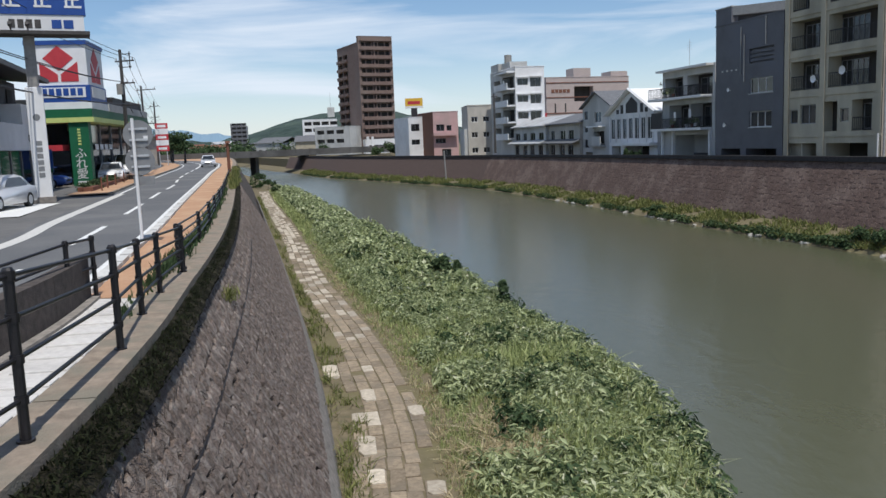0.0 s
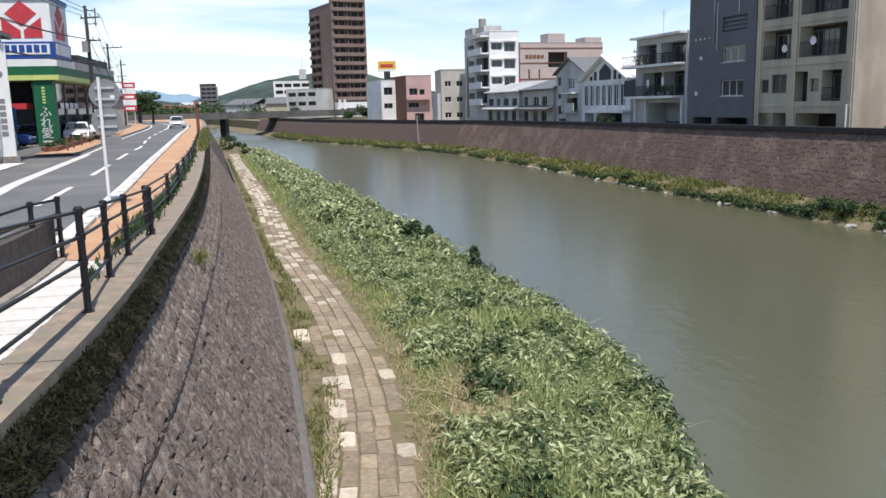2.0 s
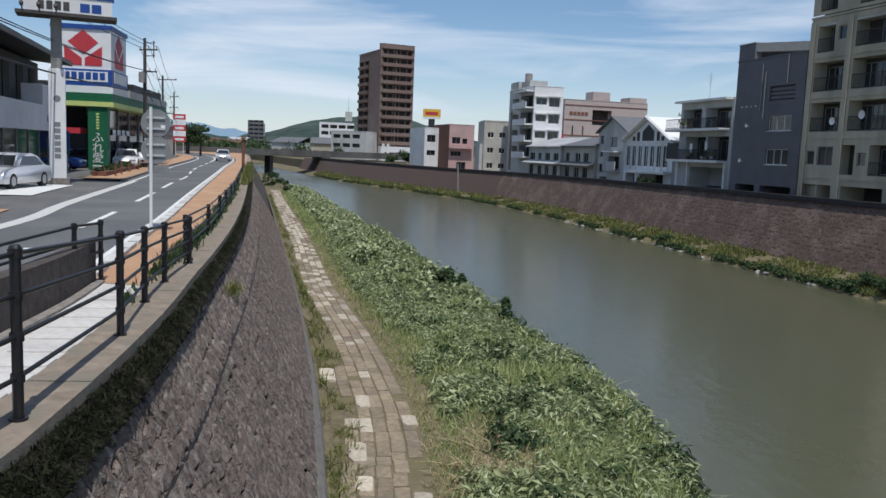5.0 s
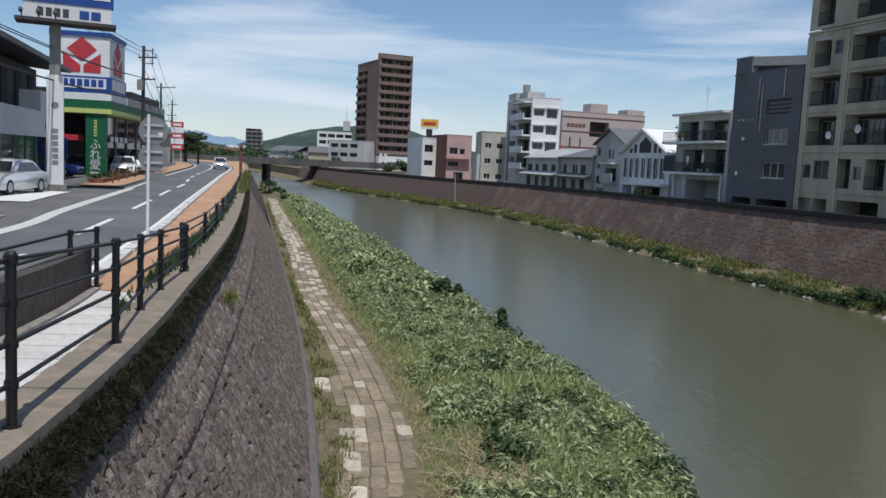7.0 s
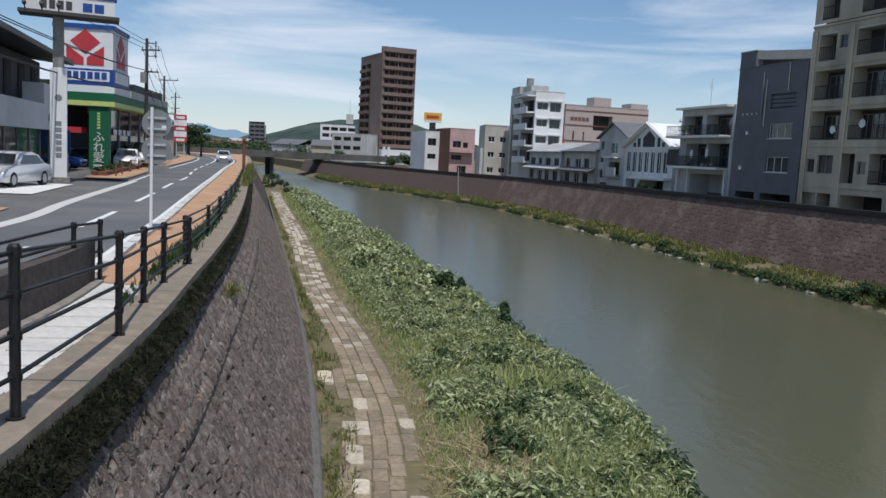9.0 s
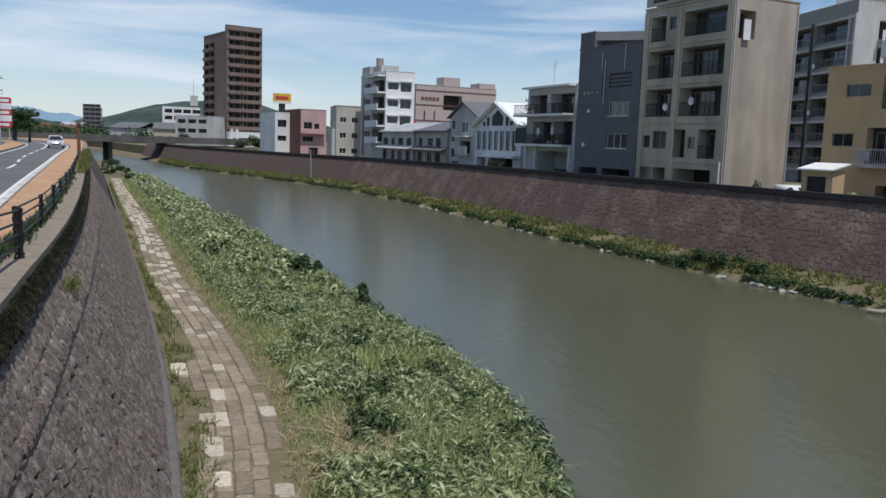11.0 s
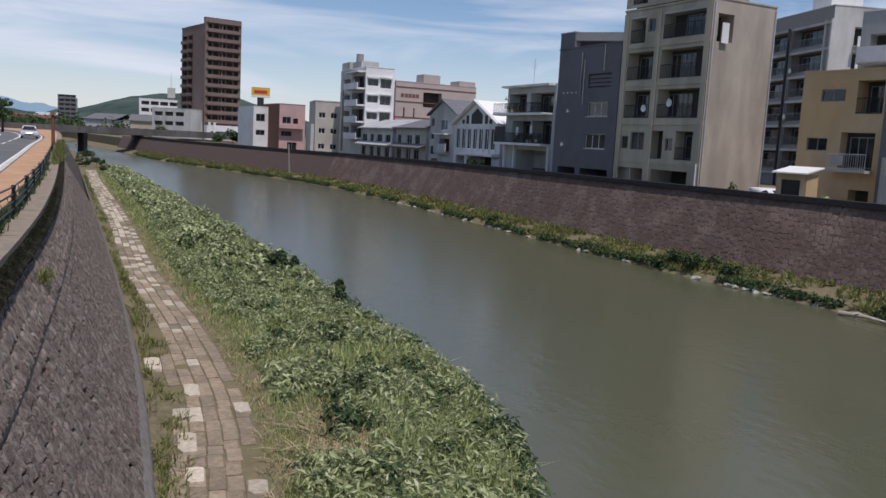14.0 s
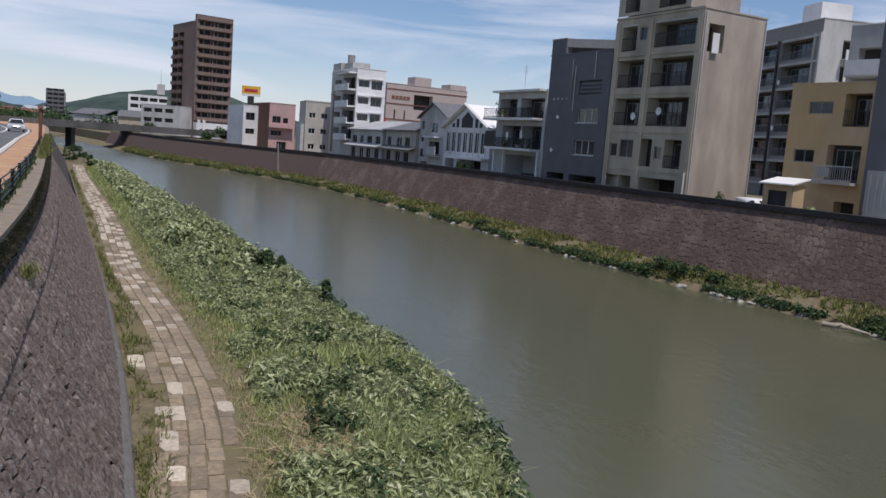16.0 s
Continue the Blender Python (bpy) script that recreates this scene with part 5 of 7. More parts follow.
def low_house(left, right, depth, top, rise, mat, roof_mat, label, seed):
    """A two-storey house with a ridge along the street and a pent roof over the ground floor."""
    r = random.Random(seed)
    u = Vector((right[0] - left[0], right[1] - left[1], 0))
    w, yaw = u.length, math.degrees(math.atan2(u.y, u.x))
    ob = thing("row_house", pose(left[0], left[1], Z_R, 0, 0, yaw), label, "house", "buildings on the far bank")
    h = top - Z_R
    holes = []
    x = 0.7
    while x < w - 2.2:
        holes.append((x, x + r.uniform(1.4, 2.2), h - 2.0, h - 0.8, 0.18))
        holes.append((x - 0.2, x + 1.6, 0.6, 2.1, 0.18))
        x += r.uniform(2.9, 3.6)
    m = Matrix.Identity(4)
    bm = bmesh.new()
    panel(bm, w, 0, h, holes, m)
    part("front_wall", bm, mat, ob)
    for hole in holes:
        window(ob, m, hole[0] + 0.002, hole[1] - 0.002, hole[2] + 0.002, hole[3] - 0.002, 0.12, 2, M_WHITE if r.random() < 0.4 else M_ALU)
        bit("room_shade_back", ob, m, (hole[0] - 0.1, hole[1] + 0.1, 0.8, 0.86, hole[2] - 0.1, hole[3] + 0.1), M_INSIDE)
    ms_ = Matrix.Translation((w, 0, 0)) @ Matrix.Rotation(radians(90), 4, "Z")
    for x in (0.0, w - 0.15):
        bm = bmesh.new()
        prism(bm, [(0.004, 0), (depth, 0), (depth, h), (depth / 2, h + rise - 0.1), (0.004, h)], x, x + 0.15, "x")
        part("end_wall", bm, mat, ob)
    bit("back_wall", ob, m, (0.15, w - 0.15, depth - 0.15, depth, 0, h), mat)
    bm = bmesh.new()
    hip(bm, w, depth, h, rise, 0.5)
    part("roof", bm, roof_mat, ob)
    bm = bmesh.new()
    prism(bm, [(-1.0, 2.25), (0.0, 2.7), (0.0, 2.8), (-1.0, 2.35)], -0.2, w + 0.1, "x")
    bmesh.ops.transform(bm, matrix=Matrix.Identity(4), verts=bm.verts)
    part("pent_roof", bm, roof_mat, ob)
    return ob


M_ROOFGREY = material("pale_sheet_roof", (0.46, 0.47, 0.48), (0.36, 0.37, 0.38), 1.2, 0.6, stain=(0.3, 0.29, 0.28), stain_scale=0.4)
low_house((14.2, 109.8), (16.5, 98.9), 8, 3.6, 1.2, M_CREAM, M_ROOFTILE, "old two-storey house with a grey tiled roof", 1)
low_house((10.7, 123.2), (13.8, 110.2), 8, 3.5, 1.3, M_GREYWALL, M_ROOFGREY, "two-storey house with a pale sheet-metal roof", 2)
# white six-storey block
F = [dict(x=(2.0, 5.5), z=(k * 2.5 + 0.9, k * 2.5 + 2.3), deep=1.2, kind="recess") for k in range(1, 5)] + [dict(x=(6.6, 12.6), z=(k * 2.5 + 0.75, k * 2.5 + 2.5), deep=1.3, kind="recess") for k in range(1, 5)]
S = []
for k in range(1, 5):
    S += [dict(x=(0.35, 2.0), z=(k * 2.5 + 1.0, k * 2.5 + 2.0), panes=2, hood=M_WHITE), dict(x=(2.35, 4.05), z=(k * 2.5 + 0.75, k * 2.5 + 2.1), panes=2, hood=M_WHITE)]
wb, mf, ms = building("apartment_building", (8.3, 137.5), (11.2, 124.5), 4.6, Z_R, 12.6, M_GREYWALL, M_WHITE, F, S, "slim white apartment block with balconies and a rooftop tank", parapet=0.2)
for k in range(1, 6):
    bit("balcony_slab", wb, mf, (6.3, 13.2, -1.3, -0.01, k * 2.5 + 0.4, k * 2.5 + 0.62), M_WHITE)
    if k < 5:
        bit("balcony_front", wb, mf, (6.3, 13.2, -1.3, -1.18, k * 2.5 + 0.62, k * 2.5 + 1.35), M_WHITE)
dish(wb, mf, 12.6, 11.4, -1.5, 0.35)
dish(wb, mf, 12.6, 6.2, -1.5, 0.35)
bit("stair_tower", wb, mf, (4.6, 9.0, 0.6, 3.4, 13.5, 14.9), M_GREYWALL)
bit("roof_room", wb, mf, (0.1, 4.4, 0.1, 4.2, 13.5, 15.0), M_GREYWALL)
bm = bmesh.new()
rod(bm, (4.9, 1.6, 14.9), (4.9, 1.6, 16.3), 0.58, 0.58, 14)
part("water_tank", bm, M_POLE, wb, "grey rooftop water tank")
# broad pink block behind
S = [dict(x=(1.0, 2.0), z=(k * 2.9 + 1.0, k * 2.9 + 2.2), panes=1) for k in range(0)] + [dict(x=(5.5, 9.3), z=(9.3, 12.0), deep=1.5, kind="recess")]
pb, mf, ms = building("hotel_building", (15.5, 160.5), (18.9, 148.8), 16.5, Z_R, 12.5, M_PINK, M_PINK, [], S, "broad pink-beige tiled block with a rooftop storey")
for z in (4.2, 7.2, 10.0, 12.6):
    bit("string_course", pb, ms, (0, 16.5, -0.08, -0.002, z, z + 0.16), M_BRICK)
for k in range(5):
    bit("letter_bar", pb, ms, (1.0 + 0.75 * k, 1.6 + 0.75 * k, -0.06, -0.002, 10.9, 11.5), M_BRICK)
for x in (1.6, 3.6):
    bit("narrow_window", pb, ms, (x, x + 0.25, -0.05, -0.002, 7.4, 9.0), M_GLASS_CAR)
bit("lift_room", pb, ms, (5.8, 9.2, 0.8, 4.0, 13.2, 15.3), M_PINK)
bit("roof_room", pb, ms, (13.0, 16.4, 0.3, 4.0, 13.2, 14.6), M_PINK)
bit("panel_sign", pb, ms, (-0.6, -0.1, -0.4, -0.3, 2.4, 7.4), M_RED)
# cream house and the brown and rose one
S = [dict(x=(0.6, 1.7), z=(k * 2.6 + 0.9, k * 2.6 + 1.8), panes=2, frame=M_WHITE) for k in range(3)] + [dict(x=(2.6, 3.7), z=(k * 2.6 + 0.9, k * 2.6 + 1.8), panes=2, frame=M_WHITE) for k in range(3)]
cr, mf, ms = building("townhouse", (3.55, 146.5), (4.4, 140.0), 5.1, Z_R, 7.7, M_CREAM, M_CREAM, [dict(x=(2, 4), z=(3.4, 4.6), panes=2)], S, "cream three-storey house with small windows")
bit("roof_frame", cr, ms, (0.1, 5.0, 0.3, 5.0, 8.3, 9.0), M_CREAM)
bit("wing", cr, mf, (1.0, 6.0, -0.6, -0.01, 0, 5.0), M_GREYWALL)
S = [dict(x=(0.6, 2.2), z=(5.0, 6.2), panes=2), dict(x=(2.6, 3.6), z=(5.0, 6.0), panes=1), dict(x=(0.4, 2.4), z=(2.7, 3.6), panes=3), dict(x=(1.6, 3.4), z=(0.3, 1.6), panes=2)]
br, mf, ms = building("townhouse", (-4.8, 164.0), (-1.65, 154.0), 4.9, Z_R, 7.4, M_BRICK, M_PINK2, [dict(x=(2, 3.4), z=(3.2, 4.2), panes=2)], S, "three-storey house, brown tiled front and rose-painted end")
bit("balcony_front", br, ms, (-0.2, 4.5, -1.0, -0.9, 4.1, 4.7), M_PINK2)
bit("balcony_slab", br, ms, (-0.2, 4.5, -0.9, -0.004, 4.1, 4.25), M_PINK2)
# shop with a yellow roof sign
S = [dict(x=(0.5, 2.2), z=(5.2, 6.6), panes=2), dict(x=(0.5, 2.2), z=(2.6, 3.6), panes=2)]
sh, mf, ms = building("shop_building", (-10.0, 172), (-6.5, 160), 6.0, Z_R, 6.8, M_WHITE, M_WHITE, [], S, "white shop building under a yellow roof sign")
sg = thing("roof_sign", Matrix.Translation((-5.3, 161, 6.55)) @ pose(0, 0, 0, 0, 0, -2), "yellow rooftop sign on a dark post", "sign")
bit("post", sg, None, (-0.6, 0.6, -0.2, 0.2, -0.1, 2.0), M_DARK)
bit("board", sg, None, (-1.7, 1.7, -0.25, 0.25, 2.0, 3.9), M_YELLOW)
bit("stripe", sg, None, (-1.7, 1.7, -0.27, -0.254, 2.0, 2.4), M_WHITE)
bit("letter_bar", sg, None, (-1.2, 1.2, -0.275, -0.256, 2.75, 3.35), M_RED)
# the tall brown tower: a slab with balconies and a lower wing along the river
st = 2.68
S = []
for k in range(2, 13):
    S += [dict(x=(0.8, 5.0), z=(k * st + 0.75, k * st + 2.05), deep=0.9, kind="recess"), dict(x=(5.4, 10.3), z=(k * st + 0.75, k * st + 2.05), deep=0.9, kind="recess")]
tw, mf, ms = building("apartment_tower", (-25.42, 258.15), (-24.78, 256.81), 11.15, Z_R, 34.8, M_TOWER, M_TOWER, [], S, "tall brown-tiled apartment tower of thirteen storeys", parapet=0.4)
for k in range(2, 14):
    bit("balcony_front", tw, ms, (0.7, 10.4, -0.5, -0.35, k * st - 0.35, k * st + 0.68), M_TOWER)
    bit("slab_edge", tw, ms, (0.2, 10.9, -0.36, -0.002, k * st - 0.45, k * st - 0.3), M_DARK)
    for x in (2.1, 4.2, 6.3, 8.6) if k < 13 else ():
        bit("partition", tw, ms, (x, x + 0.4, 0.25, 0.4, k * st + 0.75, k * st + 2.04), M_TOWER)
bit("base_wing", tw, ms, (-0.3, 11.8, -3.0, -0.6, 0, 4.4), M_WHITE)
bit("base_dark", tw, ms, (0.6, 11.1, -3.1, -3.01, 0.4, 2.6), M_DARK)
for x in (0.0, 1.6, 11.4):
    bit("pier", tw, ms, (x, x + 0.8, -3.3, -3.11, 0, 5.2), M_WHITE)
wing = Matrix.Translation((-20.6, 0.5, 0))
wing_holes = [(x, x + 4.4, k * st + 0.75, k * st + 2.2, 1.0) for k in range(2, 12) for x in (0.4, 5.4)]
bm = bmesh.new()
panel(bm, 20.55, 0, 34.1, wing_holes, wing)
part("wing_wall", bm, M_TOWER, tw)
bit("wing_back", tw, wing, (0.02, 20.5, 1.01, 1.2, 0, 34.0), M_INSIDE)
bit("wing_end", tw, wing, (-0.12, -0.002, 0.0, 9.0, 0, 34.1), M_TOWER)
bit("wing_roof", tw, wing, (-0.15, 20.55, -0.1, 9.0, 34.1, 34.4), M_TOWER)
bit("wing_base", tw, wing, (4.0, 20.5, -2.6, -0.01, 0, 4.9), M_GREYWALL)
for k in range(2, 12):
    for x in (0.4, 5.4):
        bit("wing_balcony", tw, wing, (x, x + 4.4, -0.6, -0.48, k * st - 0.25, k * st + 0.7), M_TOWER)
        bit("wing_slab", tw, wing, (x, x + 4.4, -0.48, -0.003, k * st - 0.25, k * st - 0.1), M_TOWER)
# flats behind the tower
F = [dict(x=(0.8 + 3.4 * j, 3.6 + 3.4 * j), z=(k * 2.6 + 0.7, k * 2.6 + 2.1), deep=0.8, kind="recess") for k in range(5) for j in range(4)]
fl, mf, ms = building("apartment_building", (-55.6, 329), (-42.4, 331), 10, Z_R, 12.3, M_WHITE, M_WHITE, F, [], "distant white flats with open balconies", group="distant buildings")
bit("lift_room", fl, mf, (10.2, 13.0, 1, 5, 14.2, 18.0), M_GREYWALL)
bm = bmesh.new()
rod(bm, (11.5, 3, 18), (11.5, 3, 24), 0.12, 0.04, 6)
part("antenna_mast", bm, M_STEEL, fl)
F = [dict(x=(0.8 + 4 * j, 4.0 + 4 * j), z=(k * 2.8 + 0.9, k * 2.8 + 2.1), deep=0.5, kind="recess") for k in range(3) for j in range(3)]
building("office_building", (-40.5, 262), (-28.5, 254), 8, Z_R, 7.6, M_GREYWALL, M_GREYWALL, F, [], "grey office building beside the brown tower", group="distant buildings")

# ochre house and its neighbours upstream
F = [dict(x=(1.35, 3.0), z=(6.95, 7.7), panes=2), dict(x=(3.75, 5.45), z=(6.2, 8.15), deep=1.1, kind="balcony", panes=2), dict(x=(0.65, 2.1), z=(3.95, 4.75), panes=2), dict(x=(3.0, 5.2), z=(2.9, 5.1), deep=0.7, kind="balcony", panes=3, rail=0.8), dict(x=(3.9, 5.2), z=(0.05, 1.7), deep=0.8, kind="recess")]
oc, mf, ms = building("townhouse", (31.9, 47.4), (33.7, 42.0), 7.0, Z_R, 7.65, M_OCHRE, M_OCHRE, F, [], "ochre-rendered three-storey house with recessed balconies")
bit("balcony_slab", oc, mf, (2.7, 5.3, -0.8, -0.01, 2.72, 2.88), M_CREAM)
bars(oc, mf, 2.75, 5.25, 2.88, 0.95, -0.75, M_STEEL, 0.14)
bit("laundry", oc, mf, (3.0, 3.75, -0.7, -0.66, 3.15, 3.7), M_ROOFGREY, "pale blue-grey cloth hung on the balcony")
bit("air_unit", oc, mf, (2.9, 3.6, -0.5, -0.15, 0.4, 1.0), M_WHITE)
F = [dict(x=(0.8, 2.4), z=(2.2, 3.2), panes=2)]
building("townhouse", (33.4, 41.8), (36.9, 30.6), 8, Z_R, 12.5, M_CHARCOAL, M_CHARCOAL, F, [], "dark grey corrugated house at the riverside street")
garage, mf, ms = building("garage", (32.5, 40.4), (35.7, 29.9), 1.6, Z_R, 2.6, M_GREYWALL, M_GREYWALL, [], [], "pale grey sheet-metal garage before the dark house", parapet=0.0)
for k in range(24):
    bit("rib", garage, mf, (0.2 + 0.4 * k, 0.26 + 0.4 * k, -0.03, -0.002, 0.05, 3.5), M_GREYWALL)
F = [dict(x=(x, x + wd), z=(16.1 - 2.78 * k, 18.2 - 2.78 * k), deep=1.1, kind="balcony", panes=n, rail_mat=M_ALU) for k in range(6) for x, wd, n in ((2.6, 5.6, 4), (8.9, 6.1, 4))]
S = [dict(x=(2.6, 5.4), z=(16.0 - 2.78 * k, 18.0 - 2.78 * k), deep=1.2, kind="recess") for k in range(6)]
ap, mf, ms = building("apartment_building", (58.3, 98.0), (57.7, 81.6), 9, Z_R, 19.0, M_POLE, M_GREYWALL, F, S, "grey flats with rows of railed balconies")
for x in (0.3, 1.9, 8.25, 15.05, 16.1):
    bit("pilaster", ap, mf, (x, x + 0.3, -0.16, -0.002, 0, 18.7), M_GREYWALL)
for k in range(7):
    bit("floor_band", ap, mf, (0.0, 16.4, -0.22, -0.162, 18.22 - 2.78 * k, 18.5 - 2.78 * k), M_GREYWALL)
    if k < 6:
        bit("balcony_front", ap, ms, (2.5, 5.5, -0.9, -0.8, 15.8 - 2.78 * k, 16.9 - 2.78 * k), M_WHITE)
        bit("balcony_slab", ap, ms, (2.5, 5.5, -0.8, -0.003, 15.8 - 2.78 * k, 15.95 - 2.78 * k), M_GREYWALL)
bm = bmesh.new()
rod(bm, (8.6, -0.4, 0), (8.6, -0.4, 18.5), 0.16, n=8)
part("drainpipe", bm, M_DARK, ap)
bit("stair_tower", ap, mf, (6.5, 10.2, 3.5, 7.5, 20.2, 23.2), M_WHITE)
for x, z in ((9.6, 13.6), (9.4, 8.3), (14.0, 10.8)):
    dish(ap, mf, x, z, -0.4, 0.3)
F = [dict(x=(0.7, 4.4), z=(k * 2.8 - 0.6, k * 2.8 + 1.3), deep=1.0, kind="recess") for k in range(1, 5)]
nb, mf, ms = building("apartment_building", (40.5, 54.0), (42.4, 49.4), 8, Z_R, 13.0, M_GREYWALL, M_WHITE, F, [], "pale grey flats beside the taller block")
for k in range(1, 5):
    bit("balcony_front", nb, mf, (0.5, 4.9, -1.2, -1.1, k * 2.8 - 0.8, k * 2.8 + 0.3), M_WHITE)
    bit("balcony_slab", nb, mf, (0.5, 4.9, -1.1, -0.004, k * 2.8 - 0.9, k * 2.8 - 0.8), M_WHITE)
# hut with a white awning
hut = thing("hut", pose(28.35, 43.75, Z_R, 0, 0, -62), "small ochre hut with a white sloping roof", "hut")
bm = bmesh.new()
panel(bm, 1.75, 0, 2.55, [(0.3, 1.45, 0.9, 2.15, 0.15)], Matrix.Identity(4))
part("front_wall", bm, M_OCHRE, hut)
bit("back_box", hut, None, (0.0, 1.75, 0.16, 1.5, 0, 2.5), M_OCHRE)
bit("window", hut, None, (0.31, 1.44, 0.1, 0.155, 0.91, 2.14), M_DARK)
bm = bmesh.new()
prism(bm, [(-0.35, 2.5), (1.7, 2.86), (1.7, 2.94), (-0.35, 2.58)], -0.15, 1.95, "x")
part("roof", bm, M_ROOFWHITE, hut, "white sloping sheet roof")
shrub(30.1, 41.9, Z_R, 0.7, 1.7, M_WEED, 0.16, 90, "leafy green shrub beside the hut", per=120)
shrub(28.1, 48.3, Z_R, 0.4, 1.9, M_BUSH, 0.12, 91, "dark shrub by the concrete end wall", per=80)
for x, y, rad, h, sd in ((-13.6, 174.5, 1.9, 3.0, 92), (-11.2, 174.6, 2.2, 3.9, 93), (-8.6, 174.8, 1.9, 2.8, 94), (-6.4, 176, 1.6, 3.3, 95), (-36, 250, 2.4, 4.5, 96), (19.0, 83.6, 0.7, 2.1, 97), (19.5, 81.4, 0.6, 1.8, 98)):
    shrub(x, y, Z_R, rad, h, M_BUSH, 0.34 if y > 150 else 0.2, sd, "dark green shrubs behind the far wall", per=120)

# ---- far wall: coping, post, stair recess ----
cope_r = strip("coping_right", [[(*WATER_R.off(s, 4.2), wall_r_top(WATER_R.at(s)[1]) - 0.32), (*WATER_R.off(s, 4.2), wall_r_top(WATER_R.at(s)[1])), (*WATER_R.off(s, 4.75), wall_r_top(WATER_R.at(s)[1])), (*WATER_R.off(s, 4.75), wall_r_top(WATER_R.at(s)[1]) - 1.0)] for s in np.linspace(at_y(WATER_R, -25), at_y(WATER_R, 225), 200)], M_COPE_R)
tagged(cope_r, "dark concrete coping along the far river wall", "coping", kind="structure")
mark = thing("marker_post", pose(0.35, 130.4, -4.25), "weathered wooden post before the far wall", "post")
bm = bmesh.new()
rod(bm, (0, 0, 0), (-0.2, 0, 4.75), 0.14, 0.1, 8)
part("shaft", bm, M_POLE, mark)
wall_post = thing("street_post", pose(26.0, 49.2, Z_R), "thin white post behind the far wall", "post")
bm = bmesh.new()
rod(bm, (0, 0, 0), (0, 0, 2.7), 0.05, n=8)
part("shaft", bm, M_WHITE, wall_post)

# ---- shops along the road ----
# two-storey showroom: dark above, white panel, glass below
u = Vector((-25.4 + 19.0, 52.1 - 30.0, 0))
sr = thing("showroom", pose(-19.0, 30.0, 0, 0, 0, math.degrees(math.atan2(u.y, u.x))), "two-storey showroom, dark upper storey over white panels and glass", "building")
W = u.length
bit("upper_storey", sr, None, (0, W, 1.2, 9, 2.6, 6.7), M_DARK)
for k in range(7):
    bit("upper_window", sr, None, (1.2 + 3.2 * k, 2.6 + 3.2 * k, 1.14, 1.196, 3.6, 6.2), M_INSIDE)
bm = bmesh.new()
prism(bm, [(-0.6, 6.75), (9.2, 7.6), (9.2, 7.8), (-0.6, 7.05)], -0.5, W + 1.0, "x")
part("roof", bm, M_DARK, sr, "dark overhanging roof")
bit("fascia", sr, None, (-0.5, W + 1.0, -0.66, -0.602, 6.78, 7.0), M_POLE)
bit("white_panel", sr, None, (0, W - 5.0, 0.0, 1.19, 2.55, 4.0), M_WHITE)
bit("white_panel", sr, None, (W - 5.0, W, 0.0, 1.19, 2.55, 5.2), M_WHITE)
for x in (W - 3.6, W - 1.2):
    bm = bmesh.new()
    rod(bm, (x, -0.06, 3.25), (x, 0.02, 3.25), 0.22, n=14)
    part("round_lamp", bm, M_SIGNBACK, sr, "round grey wall lamp")
for k in range(9):
    bit("mullion", sr, None, (0.1 + (W - 0.3) * k / 8, 0.2 + (W - 0.3) * k / 8, 0.6, 0.72, 0, 2.55), M_ALU)
bit("glass_front", sr, None, (0.05, W - 0.05, 0.66, 0.68, 0.02, 2.55), M_GLASS)
bit("back_wall", sr, None, (0, W, 5.0, 5.2, 0, 2.6), M_INSIDE)
bit("end_wall", sr, None, (W - 0.2, W, 0.74, 9, 0, 2.6), M_WHITE)
bit("plinth", sr, None, (0, W, 0.3, 1.0, -0.02, 0.018), M_KERB)
for k in range(6):
    bit("blind", sr, None, (1.0 + 3.4 * k, 2.6 + 3.4 * k, 0.9, 0.94, 0.1, 2.4), M_CREAM if k % 2 else M_INSIDE)

# advertising column with its board
ad = thing("billboard", pose(-19.15, 39.1, 0, 0, 0, 24), "white advertising column under a blue and white board", "billboard")
bm = bmesh.new()
box(bm, -0.37, 0.37, -0.25, 0.25, 0, 5.4)
bmesh.ops.bevel(bm, geom=list(bm.edges), offset=0.02, segments=1, affect="EDGES")
part("column", bm, M_WHITE, ad)
bit("base", ad, None, (-0.5, 0.5, -0.4, 0.4, -0.02, 0.25), M_FOOT)
bit("shaft", ad, None, (-0.24, 0.24, -0.18, 0.18, 5.4, 8.0), M_POLE)
for k in range(6):
    bit("letter_bar", ad, None, (-0.13, 0.13, -0.262, -0.252, 2.9 - 0.3 * k - 0.22, 2.9 - 0.3 * k), M_SIGNBACK)
bm = bmesh.new()
rod(bm, (0, -0.262, 4.0), (0, -0.252, 4.0), 0.16, n=16)
part("emblem", bm, M_SIGNBACK, ad)
board_at = Matrix.Translation((0.55, 0, 0))
bit("walkway", ad, board_at, (-2.2, 2.1, -1.0, 0.5, 7.75, 7.9), M_POLE_DARK)
for k in range(3):
    bm = bmesh.new()
    rod(bm, (-1.35 + 0.7 * k, -0.9, 7.9), (-1.35 + 0.7 * k, -1.4, 8.1), 0.03, n=6)
    rod(bm, (-1.35 + 0.7 * k, -1.4, 8.05), (-1.35 + 0.7 * k, -1.55, 8.15), 0.09, n=8)
    part("floodlight", bm, M_POLE_DARK, ad)
bit("lower_board", ad, board_at, (-1.9, 1.9, -0.2, 0.2, 7.92, 8.72), M_WHITE)
bit("board", ad, board_at, (-1.95, 2.0, -0.24, 0.24, 8.73, 11.4), M_BLUE)
